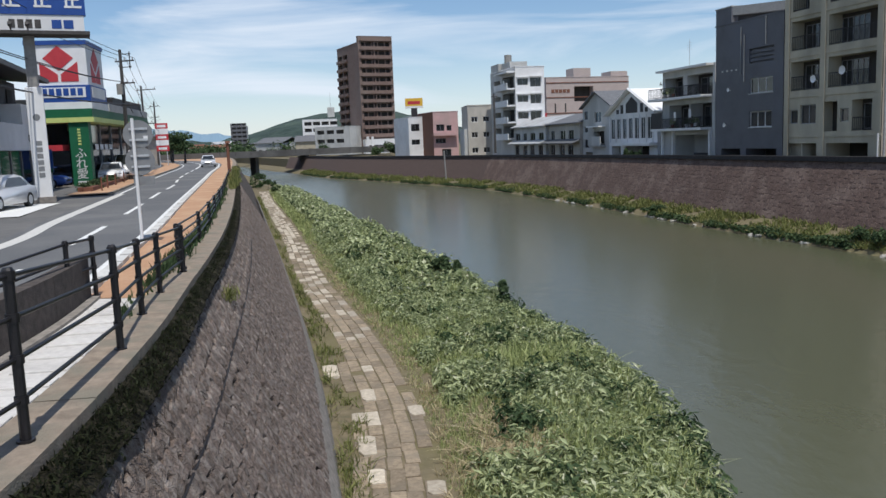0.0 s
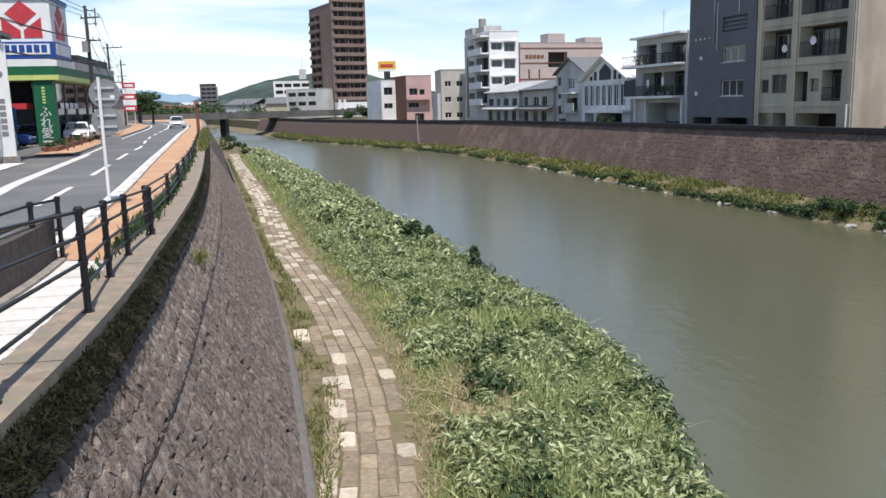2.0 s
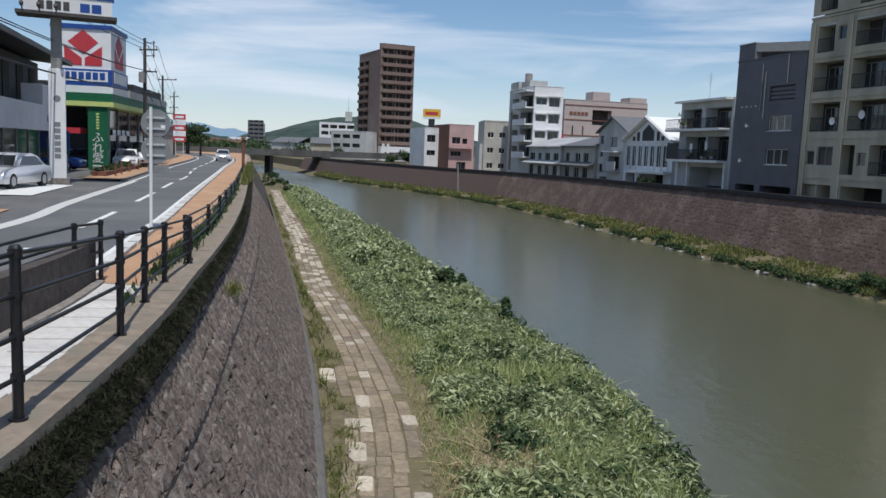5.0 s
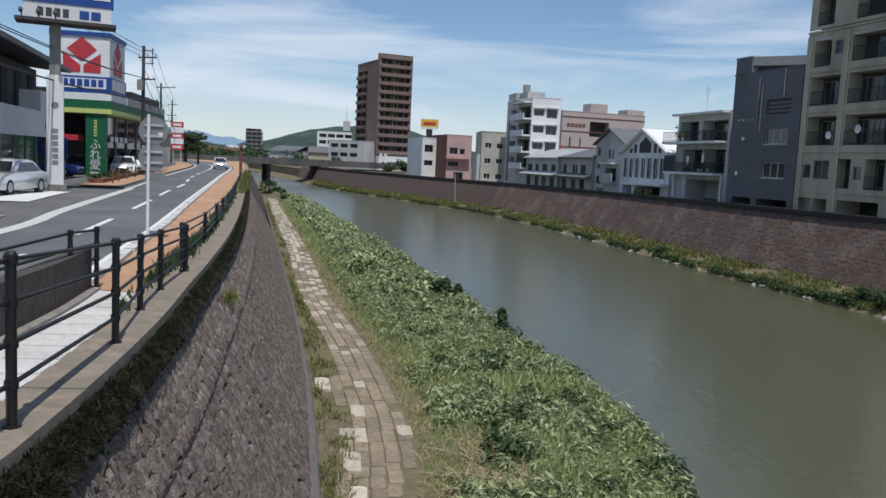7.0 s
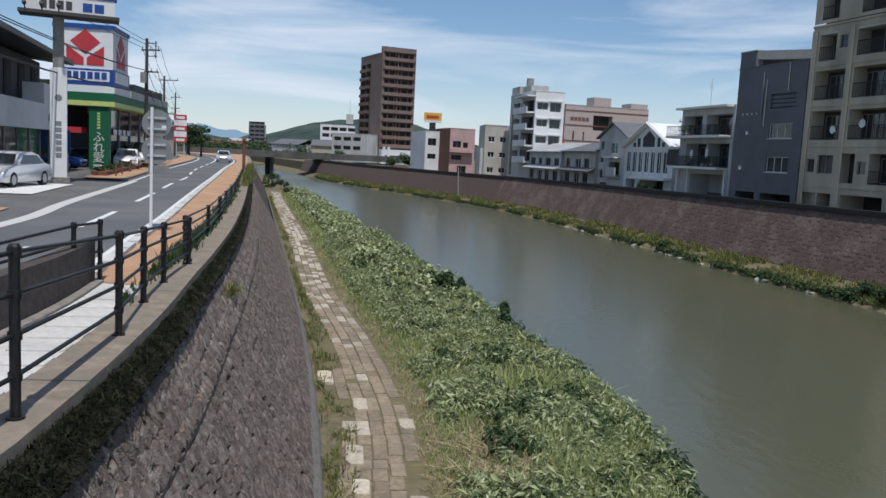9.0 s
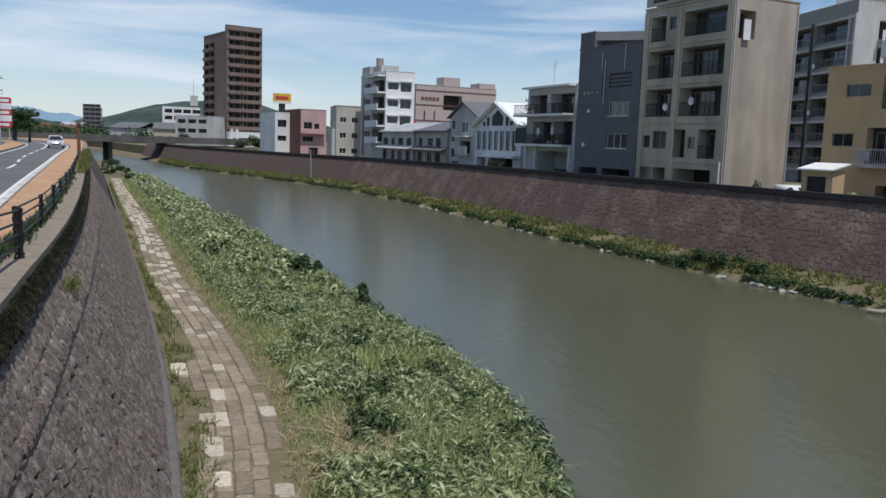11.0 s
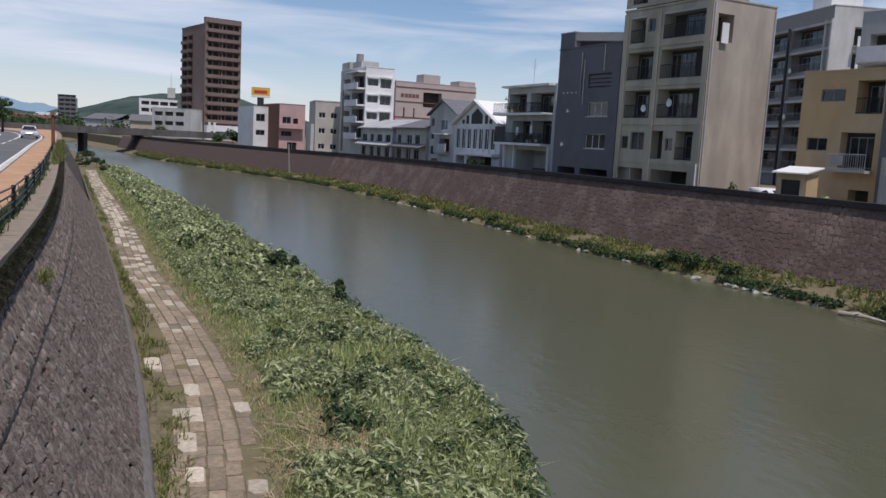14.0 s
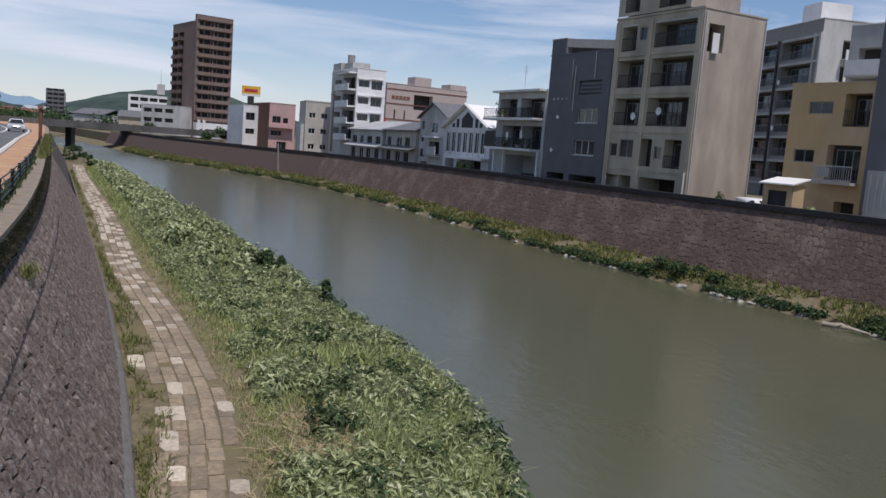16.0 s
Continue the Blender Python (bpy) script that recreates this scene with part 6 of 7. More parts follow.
for k, wd in enumerate((0.26, 0.26, 0.26, 0.26, 0.0, 0.42, 0.42)):
    x = -1.3 + 0.36 * k + (0.15 * (k - 5) if k > 5 else 0)
    if wd:
        bit("letter_bar", ad, board_at, (x, x + wd, -0.215, -0.202, 8.1, 8.5), M_POLE_DARK if k < 5 else M_BLUE)
for x in (-1.5, -0.2, 1.1):
    for a, b, c, d in ((0, 0.75, 9.05, 9.15), (0.1, 0.65, 9.4, 9.48), (0, 0.75, 9.75, 9.85), (0.32, 0.42, 9.05, 10.0), (0.05, 0.15, 9.15, 9.4)):
        bit("letter_bar", ad, board_at, (x + a, x + b, -0.256, -0.242, c, d), M_WHITE)

# shop with a logo box
sv = Vector((0.985, 0.17, 0))
store = thing("store", pose(-24.6 - 7 * 0.985, 58.1 - 7 * 0.17, 0, 0, 0, math.degrees(math.atan2(0.17, 0.985))), "shop with a white and blue logo box over a green canopy", "shop")
bit("logo_box", store, None, (3.1, 7.0, 0.0, 4.6, 5.35, 9.75), M_WHITE)
bit("top_band", store, None, (3.0, 7.1, -0.1, 4.7, 9.75, 10.05), M_BLUE)
bit("lower_band", store, None, (3.0, 7.1, -0.1, 4.7, 5.85, 7.0), M_BLUE)
bit("white_band", store, None, (2.9, 7.15, -0.15, 4.75, 5.36, 5.84), M_WHITE)
bit("name_field", store, None, (3.3, 6.8, -0.13, -0.102, 6.15, 6.85), M_WHITE)
bit("name_field", store, None, (7.102, 7.13, 0.4, 4.2, 6.15, 6.9), M_WHITE)
for k in range(7):
    bit("letter_bar", store, None, (3.45 + 0.47 * k, 3.8 + 0.47 * k, -0.15, -0.132, 6.28, 6.78), M_BLUE)
for m, wd in ((None, 1.0), (Matrix.Translation((7.0, 0, 0)) @ Matrix.Rotation(radians(90), 4, "Z"), 0.0)):
    mm = m or Matrix.Translation((5.15, 0, 0))
    cx = 0.0 if m is None else 2.3
    for outline in ([(cx, 9.7), (cx + 1.0, 8.85), (cx, 8.0), (cx - 1.0, 8.85)], [(cx - 1.25, 8.6), (cx - 0.1, 7.75), (cx - 0.1, 7.25), (cx - 1.25, 7.25)], [(cx + 1.25, 8.6), (cx + 1.25, 7.25), (cx + 0.1, 7.25), (cx + 0.1, 7.75)]):
        bm = bmesh.new()
        prism(bm, outline, -0.03, -0.004, "y", mm)
        part("logo_piece", bm, M_RED, store, "red block of the emblem")
bit("canopy", store, None, (-8, 7.2, -0.6, 20.5, 4.75, 5.34), M_GREEN)
bit("canopy_edge", store, None, (-8, 7.3, -0.7, 20.6, 4.42, 4.749), M_LIME)
bit("canopy_wall", store, None, (6.9, 7.22, 4.8, 20.4, 5.342, 5.9), M_GREYWALL)
bit("green_pillar", store, None, (5.55, 6.85, -0.55, 0.2, 0.0, 4.419), M_GREEN)
bit("glass_front", store, None, (-8, 5.0, 1.2, 1.24, 0.0, 4.4), M_GLASS_CAR)
bit("glass_side", store, None, (6.2, 6.24, 1.24, 20.2, 0.0, 4.4), M_GLASS_CAR)
for k in range(6):
    bit("mullion", store, None, (6.25, 6.35, 1.3 + 3.7 * k, 1.42 + 3.7 * k, 0, 4.4), M_ALU)
bit("inner_wall", store, None, (-8, 6.0, 19.8, 20.2, 0, 4.4), M_INSIDE)
bit("floor_slab", store, None, (-8, 6.9, 0.3, 20.2, -0.02, 0.03), M_FOOT)
bit("rear_roof", store, None, (-7.8, 6.8, 8, 20.0, 5.345, 6.6), M_DARK)
bit("small_awning", store, None, (1.5, 5.0, -0.4, 1.19, 2.5, 2.9), M_RED)
for k, ch_ in enumerate("ふれ愛"):
    tx = bpy.data.curves.new("letter", "FONT")
    tx.body, tx.size, tx.extrude, tx.align_x = ch_, 0.8, 0.008, "CENTER"
    tx.materials.append(M_WHITE)
    to = new("letter", tx)
    to.parent = store
    to.matrix_basis = Matrix.Translation((6.2, -0.57, 2.0 - 0.72 * k)) @ Matrix.Rotation(radians(90), 4, "X")
for k in range(6):
    bit("letter_bar", store, None, (6.1, 6.3, -0.57, -0.552, 3.85 - 0.2 * k, 3.97 - 0.2 * k), M_LIME)
bit("letter_bar", store, None, (5.85, 6.55, -0.57, -0.552, 0.1, 0.34), M_WHITE)
for k in range(4):
    bit("letter_bar", store, None, (6.36, 6.38, 3.0 + 1.5 * k, 4.0 + 1.5 * k, 2.5, 2.9), M_WHITE)
vend = thing("banner_stand", pose(-26.3, 53.5, 0, 0, 0, 10), "blue and green banner board on legs", "banner")
bit("board", vend, None, (-0.8, 0.8, -0.05, 0.05, 1.1, 2.6), M_BLUE)
bit("green_strip", vend, None, (-0.8, 0.8, -0.06, -0.052, 1.1, 1.35), M_GREEN)
bm = bmesh.new()
prism(bm, [(-0.5, 1.8), (-0.3, 2.25), (0.1, 2.35), (0.25, 2.0), (-0.1, 1.85)], -0.07, -0.054, "y")
part("emblem", bm, M_WHITE, vend)
for x in (-0.7, 0.6):
    bit("leg", vend, None, (x, x + 0.1, -0.04, 0.04, 0, 1.1), M_STEEL)


# ---- vehicles ----
def car(name, m, mat, label, length=4.6, width=1.75, height=1.45, van=False):
    """A car: lofted body, glasshouse, wheels with rims, lamps."""
    ob = thing(name, m, label, "car")
    L, w = length, width / 2
    if van:
        low = [(-L / 2, 0.35), (-L / 2, 0.95), (-L / 2 + 0.05, 1.15), (L / 2 - 0.75, 1.15), (L / 2 - 0.1, 0.95), (L / 2, 0.75), (L / 2, 0.35)]
        high = [(-L / 2 + 0.05, 1.15), (-L / 2 + 0.15, height - 0.1), (-L / 2 + 0.35, height), (L / 2 - 1.4, height), (L / 2 - 0.8, 1.15)]
    else:
        low = [(-L / 2, 0.32), (-L / 2, 0.62), (-L / 2 + 0.1, 0.88), (-L / 2 + 0.7, 0.96), (L / 2 - 1.35, 0.9), (L / 2 - 0.35, 0.76), (L / 2, 0.6), (L / 2, 0.32), (L / 2 - 0.2, 0.22), (-L / 2 + 0.2, 0.22)]
        high = [(-L / 2 + 0.45, 0.92), (-L / 2 + 1.0, height - 0.1), (-L / 2 + 1.5, height), (-L / 2 + 2.4, height), (-L / 2 + 2.8, height - 0.07), (L / 2 - 1.25, 0.9)]

    def loft(bm, outline, half_lo, half_hi, z_lo, z_hi):
        rings = []
        for side in (-1, 1):
            for inset in (0.0, 0.06):
                rings.append([bm.verts.new((x * (1 - 0.25 * inset), side * ((half_lo + (half_hi - half_lo) * max(0, min(1, (z - z_lo) / (z_hi - z_lo)))) - (0 if inset else 0.05)), z + (0 if inset else -0.0))) for x, z in outline])
        a, b, c, d = rings[0], rings[1], rings[2], rings[3]
        order = [b, a, c, d]
        n = len(outline)
        for k in range(n):
            j = (k + 1) % n
            bm.faces.new((a[k], a[j], c[j], c[k]))
            bm.faces.new((b[k], b[j], a[j], a[k]))
            bm.faces.new((c[k], c[j], d[j], d[k]))
        bm.faces.new(b)
        bm.faces.new(d[::-1])
    bm = bmesh.new()
    loft(bm, low, w, w, 0.2, 1.0)
    bmesh.ops.recalc_face_normals(bm, faces=bm.faces)
    bmesh.ops.bevel(bm, geom=list(bm.edges), offset=0.045, segments=2, affect="EDGES", clamp_overlap=True)
    part("body", bm, mat, ob, smooth=True)
    bm = bmesh.new()
    loft(bm, high, w - 0.04, w - 0.24, 0.9, height)
    bmesh.ops.recalc_face_normals(bm, faces=bm.faces)
    bmesh.ops.bevel(bm, geom=list(bm.edges), offset=0.04, segments=2, affect="EDGES", clamp_overlap=True)
    cabin = part("cabin", bm, mat, ob, smooth=True)
    for side in (-1, 1):
        bm = bmesh.new()
        zb, zt = (1.2, height - 0.18) if van else (0.96, height - 0.12)
        xa, xb = high[0][0] + (0.3 if van else 0.45), high[-1][0] - 0.3
        yb, yt = w - 0.06, w - 0.19
        prism(bm, [(xa, zb), (xa + 0.35, zt), (xb - 0.6, zt), (xb, zb)], 0.0, 0.02, "y")
        for v in bm.verts:
            v.co.y = side * ((yb + (yt - yb) * (v.co.z - zb) / (zt - zb)) + v.co.y)
        part("side_glass", bm, M_GLASS_CAR, cabin)
    bm = bmesh.new()
    x0, z0, x1, z1 = high[-1][0] + 0.02, high[-1][1] + 0.03, high[-2][0] + 0.04, high[-2][1] - 0.03
    vs = [bm.verts.new(p) for p in ((x0, -w + 0.16, z0), (x0, w - 0.16, z0), (x1, w - 0.3, z1), (x1, -w + 0.3, z1))]
    bm.faces.new(vs)
    bmesh.ops.translate(bm, verts=bm.verts, vec=(0.02, 0, 0.02))
    part("windscreen", bm, M_GLASS_CAR, cabin)
    bm = bmesh.new()
    x0, z0, x1, z1 = high[0][0], high[0][1] + 0.04, high[1][0], high[1][1] - 0.02
    vs = [bm.verts.new(p) for p in ((x0, -w + 0.18, z0), (x0, w - 0.18, z0), (x1, w - 0.3, z1), (x1, -w + 0.3, z1))]
    bm.faces.new(vs)
    bmesh.ops.translate(bm, verts=bm.verts, vec=(-0.02, 0, 0.02))
    part("rear_glass", bm, M_GLASS_CAR, cabin)
    for x in (-L / 2 + 0.85, L / 2 - 0.85):
        for side in (-1, 1):
            bm = bmesh.new()
            rod(bm, (x, side * (w - 0.2), 0.32), (x, side * (w + 0.012), 0.32), 0.32, n=18)
            wh = part("wheel", bm, M_TYRE, ob)
            bm = bmesh.new()
            rod(bm, (x, side * (w + 0.013), 0.32), (x, side * (w + 0.02), 0.32), 0.2, n=14)
            part("rim", bm, M_STEEL, wh)
    for side in (-1, 1):
        bit("headlamp", ob, None, (L / 2 - 0.2, L / 2 + 0.01, side * (w - 0.3) - 0.2, side * (w - 0.3) + 0.2, 0.58, 0.68), M_STEEL)
        bit("tail_lamp", ob, None, (-L / 2 - 0.01, -L / 2 + 0.15, side * (w - 0.25) - 0.18, side * (w - 0.25) + 0.18, 0.66, 0.84), M_LAMPRED)
    bit("grille", ob, None, (L / 2 - 0.02, L / 2 + 0.012, -0.45, 0.45, 0.42, 0.58), M_DARK)
    return ob


bay = tagged(band(Line([(-15.6, 30.2), (-17.3, 36.5), (-17.6, 38.0)]), -2.6, -0.2, 0.0, 7.8, 0.004, M_PAINT, "parking_bay"), "bright white painted parking bay", "road marking", kind="structure")
car("car", pose(-19.1, 34.6, 0.0, 0, 0, -86), M_CARPAINT, "silver saloon car parked before the showroom")
car("van", pose(-25.9, 67.3, 0.06, 0, 0, -78), M_CARWHITE, "white van parked beside the shop", 4.7, 1.75, 2.0, van=True)
car("car", pose(-25.2, 62.3, 0.06, 0, 0, -72), M_CARWHITE, "white hatchback parked beside the shop", 4.1)
car("car", pose(-27.4, 55.6, 0.0, 0, 0, 10), M_BLUE, "dark blue car parked before the shop", 3.6)
car("car", pose(-29.8, 104.0, 0.0, 0, 0, -74), M_CARPAINT, "silver car on the road by the river", 4.3)

car("car", pose(29.9, 47.0, Z_R, 0, 0, 108), M_CARWHITE, "white car parked behind the far wall", 3.6)

# ---- poles and wires ----


def utility_pole(x, y, h, arms, label, transformer=False):
    ob = thing("utility_pole", pose(x, y, 0, 0, 0, -16), label, "utility pole", "poles along the road")
    bm = bmesh.new()
    rod(bm, (0, 0, -0.1), (0, 0, h), 0.19, 0.11, 10)
    part("shaft", bm, M_POLE_DARK, ob)
    for z, xa, xb in arms:
        bm = bmesh.new()
        box(bm, xa, xb, -0.05, 0.05, z - 0.05, z + 0.05)
        arm = part("crossarm", bm, M_POLE_DARK, ob)
        for k in range(3):
            xx = xa + 0.12 + (xb - xa - 0.24) * k / 2
            bm = bmesh.new()
            rod(bm, (xx, 0, z + 0.05), (xx, 0, z + 0.28), 0.05, 0.03, 6)
            part("insulator", bm, M_POLE, arm)
    if transformer:
        bm = bmesh.new()
        rod(bm, (0.0, -0.35, h * 0.66), (0.0, -0.35, h * 0.66 + 0.8), 0.26, n=12)
        part("transformer", bm, M_POLE, ob, "grey pole transformer")
        bm = bmesh.new()
        box(bm, 0.8, 0.86, -0.03, 0.03, h - 1.5, h - 0.2)
        for k in range(3):
            box(bm, 0.1, 0.95, -0.02, 0.02, h - 1.4 + 0.5 * k, h - 1.34 + 0.5 * k)
        part("bracket", bm, M_POLE_DARK, ob)
    return ob


utility_pole(-25.0, 65.4, 10.2, ((9.3, -0.5, 1.2), (5.9, -0.2, 1.4), (7.6, -0.2, 1.1)), "dark utility pole with transformer and crossarms", True)
utility_pole(-36.6, 101.5, 10.2, ((9.7, -0.6, 2.0), (5.6, -0.4, 1.6)), "utility pole beside the road")
utility_pole(-47.5, 137, 10.4, ((9.6, -0.8, 0.8), (7.8, -0.8, 0.8)), "distant utility pole beside the road")
utility_pole(-14.4, 8.0, 10.2, ((9.3, -0.5, 1.2), (5.9, -0.2, 1.4)), "utility pole near the bridge", False)


def wire(name, pts, r, sag, label):
    cu = bpy.data.curves.new(name, "CURVE")
    cu.dimensions, cu.bevel_depth, cu.bevel_resolution = "3D", r, 1
    for a, b in zip(pts, pts[1:]):
        sp = cu.splines.new("POLY")
        sp.points.add(14)
        for k in range(15):
            t = k / 14
            p = Vector(a).lerp(Vector(b), t)
            sp.points[k].co = (p.x, p.y, p.z - 4 * sag * t * (1 - t), 1)
    cu.materials.append(M_WIRE)
    return tagged(new(name, cu), label, "cable", "overhead cables")


for dx, z, r_, sag in ((-0.4, 9.5, 0.014, 0.5), (0.4, 9.55, 0.014, 0.55), (1.1, 9.5, 0.014, 0.5), (0.1, 7.7, 0.02, 0.8), (0.9, 7.6, 0.018, 0.9), (0.3, 6.0, 0.03, 0.7), (1.0, 5.95, 0.025, 0.8)):
    wire("overhead_cable", [(-14.4 + dx, 8.0, z), (-25.0 + dx, 65.4, z), (-36.6 + dx, 101.5, z), (-47.5 + dx, 137, z)], r_ * 1.3, sag, "black overhead cable between utility poles")

utility_pole(8.1, 127.0, 9.0, ((8.5, -0.4, 0.6),), "grey utility pole on the far street")
utility_pole(21.3, 79.2, 7.0, ((6.6, -0.4, 0.8),), "slim utility pole beside the white-edged balconies")

# traffic sign pole, seen from behind
sp_ = thing("road_sign", pose(-7.36, 19.62, 0, 0, 0, 15), "white signpost with two grey round signs seen from behind", "road sign")
bm = bmesh.new()
rod(bm, (0, 0, 0), (0, 0, 3.0), 0.038, n=10)
part("post", bm, M_WHITE, sp_)
for z in (2.62, 1.98):
    bm = bmesh.new()
    rod(bm, (0.1, 0.08, z), (0.1, 0.1, z), 0.34, n=28)
    d_ = part("sign_disc", bm, M_SIGNBACK, sp_, "plain grey back of a round sign")
    for dz in (-0.13, 0.13):
        bit("bracket", d_, None, (-0.1, 0.32, 0.045, 0.079, z + dz - 0.025, z + dz + 0.025), M_STEEL)
bit("sticker", sp_, None, (0.22, 0.32, 0.06, 0.078, 2.5, 2.58), M_WHITE)
bit("plate", sp_, None, (-0.08, 0.4, 0.08, 0.1, 1.4, 1.62), M_SIGNBACK)

# red and white sign tower, priority sign, orange posts of the shop side
rs = thing("sign_tower", pose(-41.5, 122, 0, 0, 0, 18), "red and white roadside sign tower", "sign")
for k, mat in enumerate((M_RED, M_WHITE, M_RED, M_WHITE, M_RED)):
    bit("field", rs, None, (-0.9, 0.9, -0.15, 0.15, 2.2 + 0.82 * k, 3.0 + 0.82 * k), mat)
for x in (-0.6, 0.5):
    bit("leg", rs, None, (x, x + 0.12, -0.06, 0.06, 0, 2.2), M_STEEL)
for k in range(3):
    bit("letter_bar", rs, None, (-0.6, 0.6, -0.165, -0.152, 2.4 + 1.64 * k, 2.75 + 1.64 * k), M_WHITE)
st_ = thing("stop_sign", pose(-22.4, 59.5, 0.06, 0, 0, 10), "red triangular road sign on a steel post", "road sign")
bm = bmesh.new()
rod(bm, (0, 0.04, 0), (0, 0.04, 3.2), 0.035, n=8)
part("post", bm, M_STEEL, st_)
bm = bmesh.new()
prism(bm, [(-0.42, 3.15), (0.42, 3.15), (0, 2.4)], -0.02, 0.0, "y")
part("sign_plate", bm, M_RED, st_)
bit("text_plate", st_, None, (-0.35, 0.35, -0.02, 0.0, 1.95, 2.3), M_WHITE)
bl = thing("bollard", pose(0, 0, 0), "orange bollard on the shop-side footway", "bollard", "bollards")
bm = bmesh.new()
rod(bm, (0, 0, 0), (0, 0, 0.75), 0.05, n=10)
rod(bm, (0, 0, 0.75), (0, 0, 0.8), 0.055, 0.03, 10)
part("shaft", bm, M_BRICK, bl)
bl.matrix_basis = pose(-19.9, 47.5, 0.06)
for x, y in ((-20.9, 50.8), (-22.0, 54.8), (-23.3, 59.6), (-25.0, 66.6)):
    copy_thing(bl, pose(x, y, 0.06))
hedge_pts = []
g = np.random.default_rng(80)
for k in range(60):
    t = g.uniform(0, 1)
    hedge_pts.append((-20.9 - 4.6 * t + g.normal(0, 0.12), 47.5 + 17 * t, 0.1, 0.4, 0.5))
leaf_mesh("hedge", hedge_pts, M_BUSH, "low clipped hedge before the shop", "hedge", 81, 0.13, per=40)
planter = ribbon_box(Line([(-20.6, 47), (-25.3, 64.5)]), -0.45, 0.35, 0, 18, 0.05, 0.3, M_BRICK, "planter", None, 2.0)
tagged(planter, "reddish brick planter edge before the shop", "planter", kind="structure")

# rusty post with a lamp by the wall downstream
rp = thing("warning_post", pose(-20.4, 78.0, 0), "rusty brown post with a lamp on the river wall", "post")
bm = bmesh.new()
rod(bm, (0, 0, -0.1), (0, 0, 2.7), 0.16, 0.14, 10)
part("shaft", bm, M_BRICK, rp)
bm = bmesh.new()
rod(bm, (0, 0, 2.7), (0, 0, 2.9), 0.28, 0.2, 10)
part("lamp_head", bm, M_BRICK, rp)

# ---- bridge downstream ----
bridge = thing("bridge", pose(-104, 172, 0, 0, 0, 33), "low dark concrete road bridge over the river", "bridge")
bit("deck", bridge, None, (0, 112, 0, 9, -0.35, 0.5), M_BRIDGE)
bit("parapet", bridge, None, (0, 112, 0, 0.3, 0.502, 1.25), M_BRIDGE)
bit("parapet", bridge, None, (0, 112, 8.7, 9, 0.502, 1.25), M_BRIDGE)
for x in (61, 68, 82):
    bit("pier", bridge, None, (x, x + 0.9, 2.5, 6.5, -5.6, -0.351), M_BRIDGE)
for k in range(28):
    bit("rail_post", bridge, None, (2 + 4 * k, 2.12 + 4 * k, -0.06, -0.002, 0.3, 1.3), M_POLE_DARK)

# ---- the far town, woods and hills ----
r = random.Random(99)
for k in range(96):
    az = radians(r.uniform(-26, -7.5))
    d = r.uniform(430, 900)
    if k >= 64:
        az, d = radians(r.uniform(-26, -22) if k % 2 else r.uniform(-13.5, -9.5)), r.uniform(290, 430)
    w_, dd, h_ = r.uniform(8, 17), r.uniform(7, 12), r.choice((2.8, 3.2, 4.6, 5.4))
    ob = thing("distant_house", pose(d * math.sin(az), d * math.cos(az), -0.2 if az < radians(-15) else -1.1, 0, 0, r.uniform(-40, 40)), r.choice(("distant pale house with a dark roof", "distant grey house in the town")), "house", "distant houses")
    wall_m = r.choice((M_CREAM, M_TAN, M_GREYWALL, M_TANSIDE))
    bm = bmesh.new()
    rows_ = [(1.0 + 3.2 * i, 2.6 + 3.2 * i, 1.0 + 2.8 * j, 2.2 + 2.8 * j, 0.3) for i in range(int((w_ - 1) / 3.2)) for j in range(max(1, int(h_ / 2.8)))]
    panel(bm, w_, 0, h_, [q for q in rows_ if q[3] < h_ - 0.2], Matrix.Identity(4))
    part("front_wall", bm, wall_m, ob)
    bit("core", ob, None, (0.05, w_ - 0.05, 0.31, dd, 0, h_ - 0.02), M_INSIDE)
    for x0, x1 in ((-0.02, 0.05), (w_ - 0.05, w_ + 0.02)):
        bit("end_wall", ob, None, (x0, x1, 0.004, dd, 0, h_), wall_m)
    bm = bmesh.new()
    hip(bm, w_, dd, h_, r.choice((0.3, 1.6, 2.0)), 0.5)
    part("roof", bm, r.choice((M_ROOFTILE, M_ROOFGREY, M_ROOFTILE, M_BRICK)), ob)
F = [dict(x=(1 + 3.5 * j, 3.8 + 3.5 * j), z=(k * 2.9 + 0.8, k * 2.9 + 2.2), deep=0.6, kind="recess") for k in range(7) for j in range(3)]
building("office_building", (-150, 585), (-139, 586.5), 10, 0, 17.5, M_CHARCOAL, M_GREYWALL, F, [], "distant grey tower block in the town", group="distant buildings")
cl = []
for k in range(320):
    az, d = radians(r.uniform(-26, -8)), r.uniform(240, 800)
    if d < 300 and az > radians(-15):
        continue
    cl.append((d * math.sin(az), d * math.cos(az), -0.5, r.uniform(2.5, 5), r.uniform(3, 6.5)))
leaf_mesh("town_trees", cl, M_BUSH, "dark trees among the distant houses", "trees", 101, 0.9, per=90)


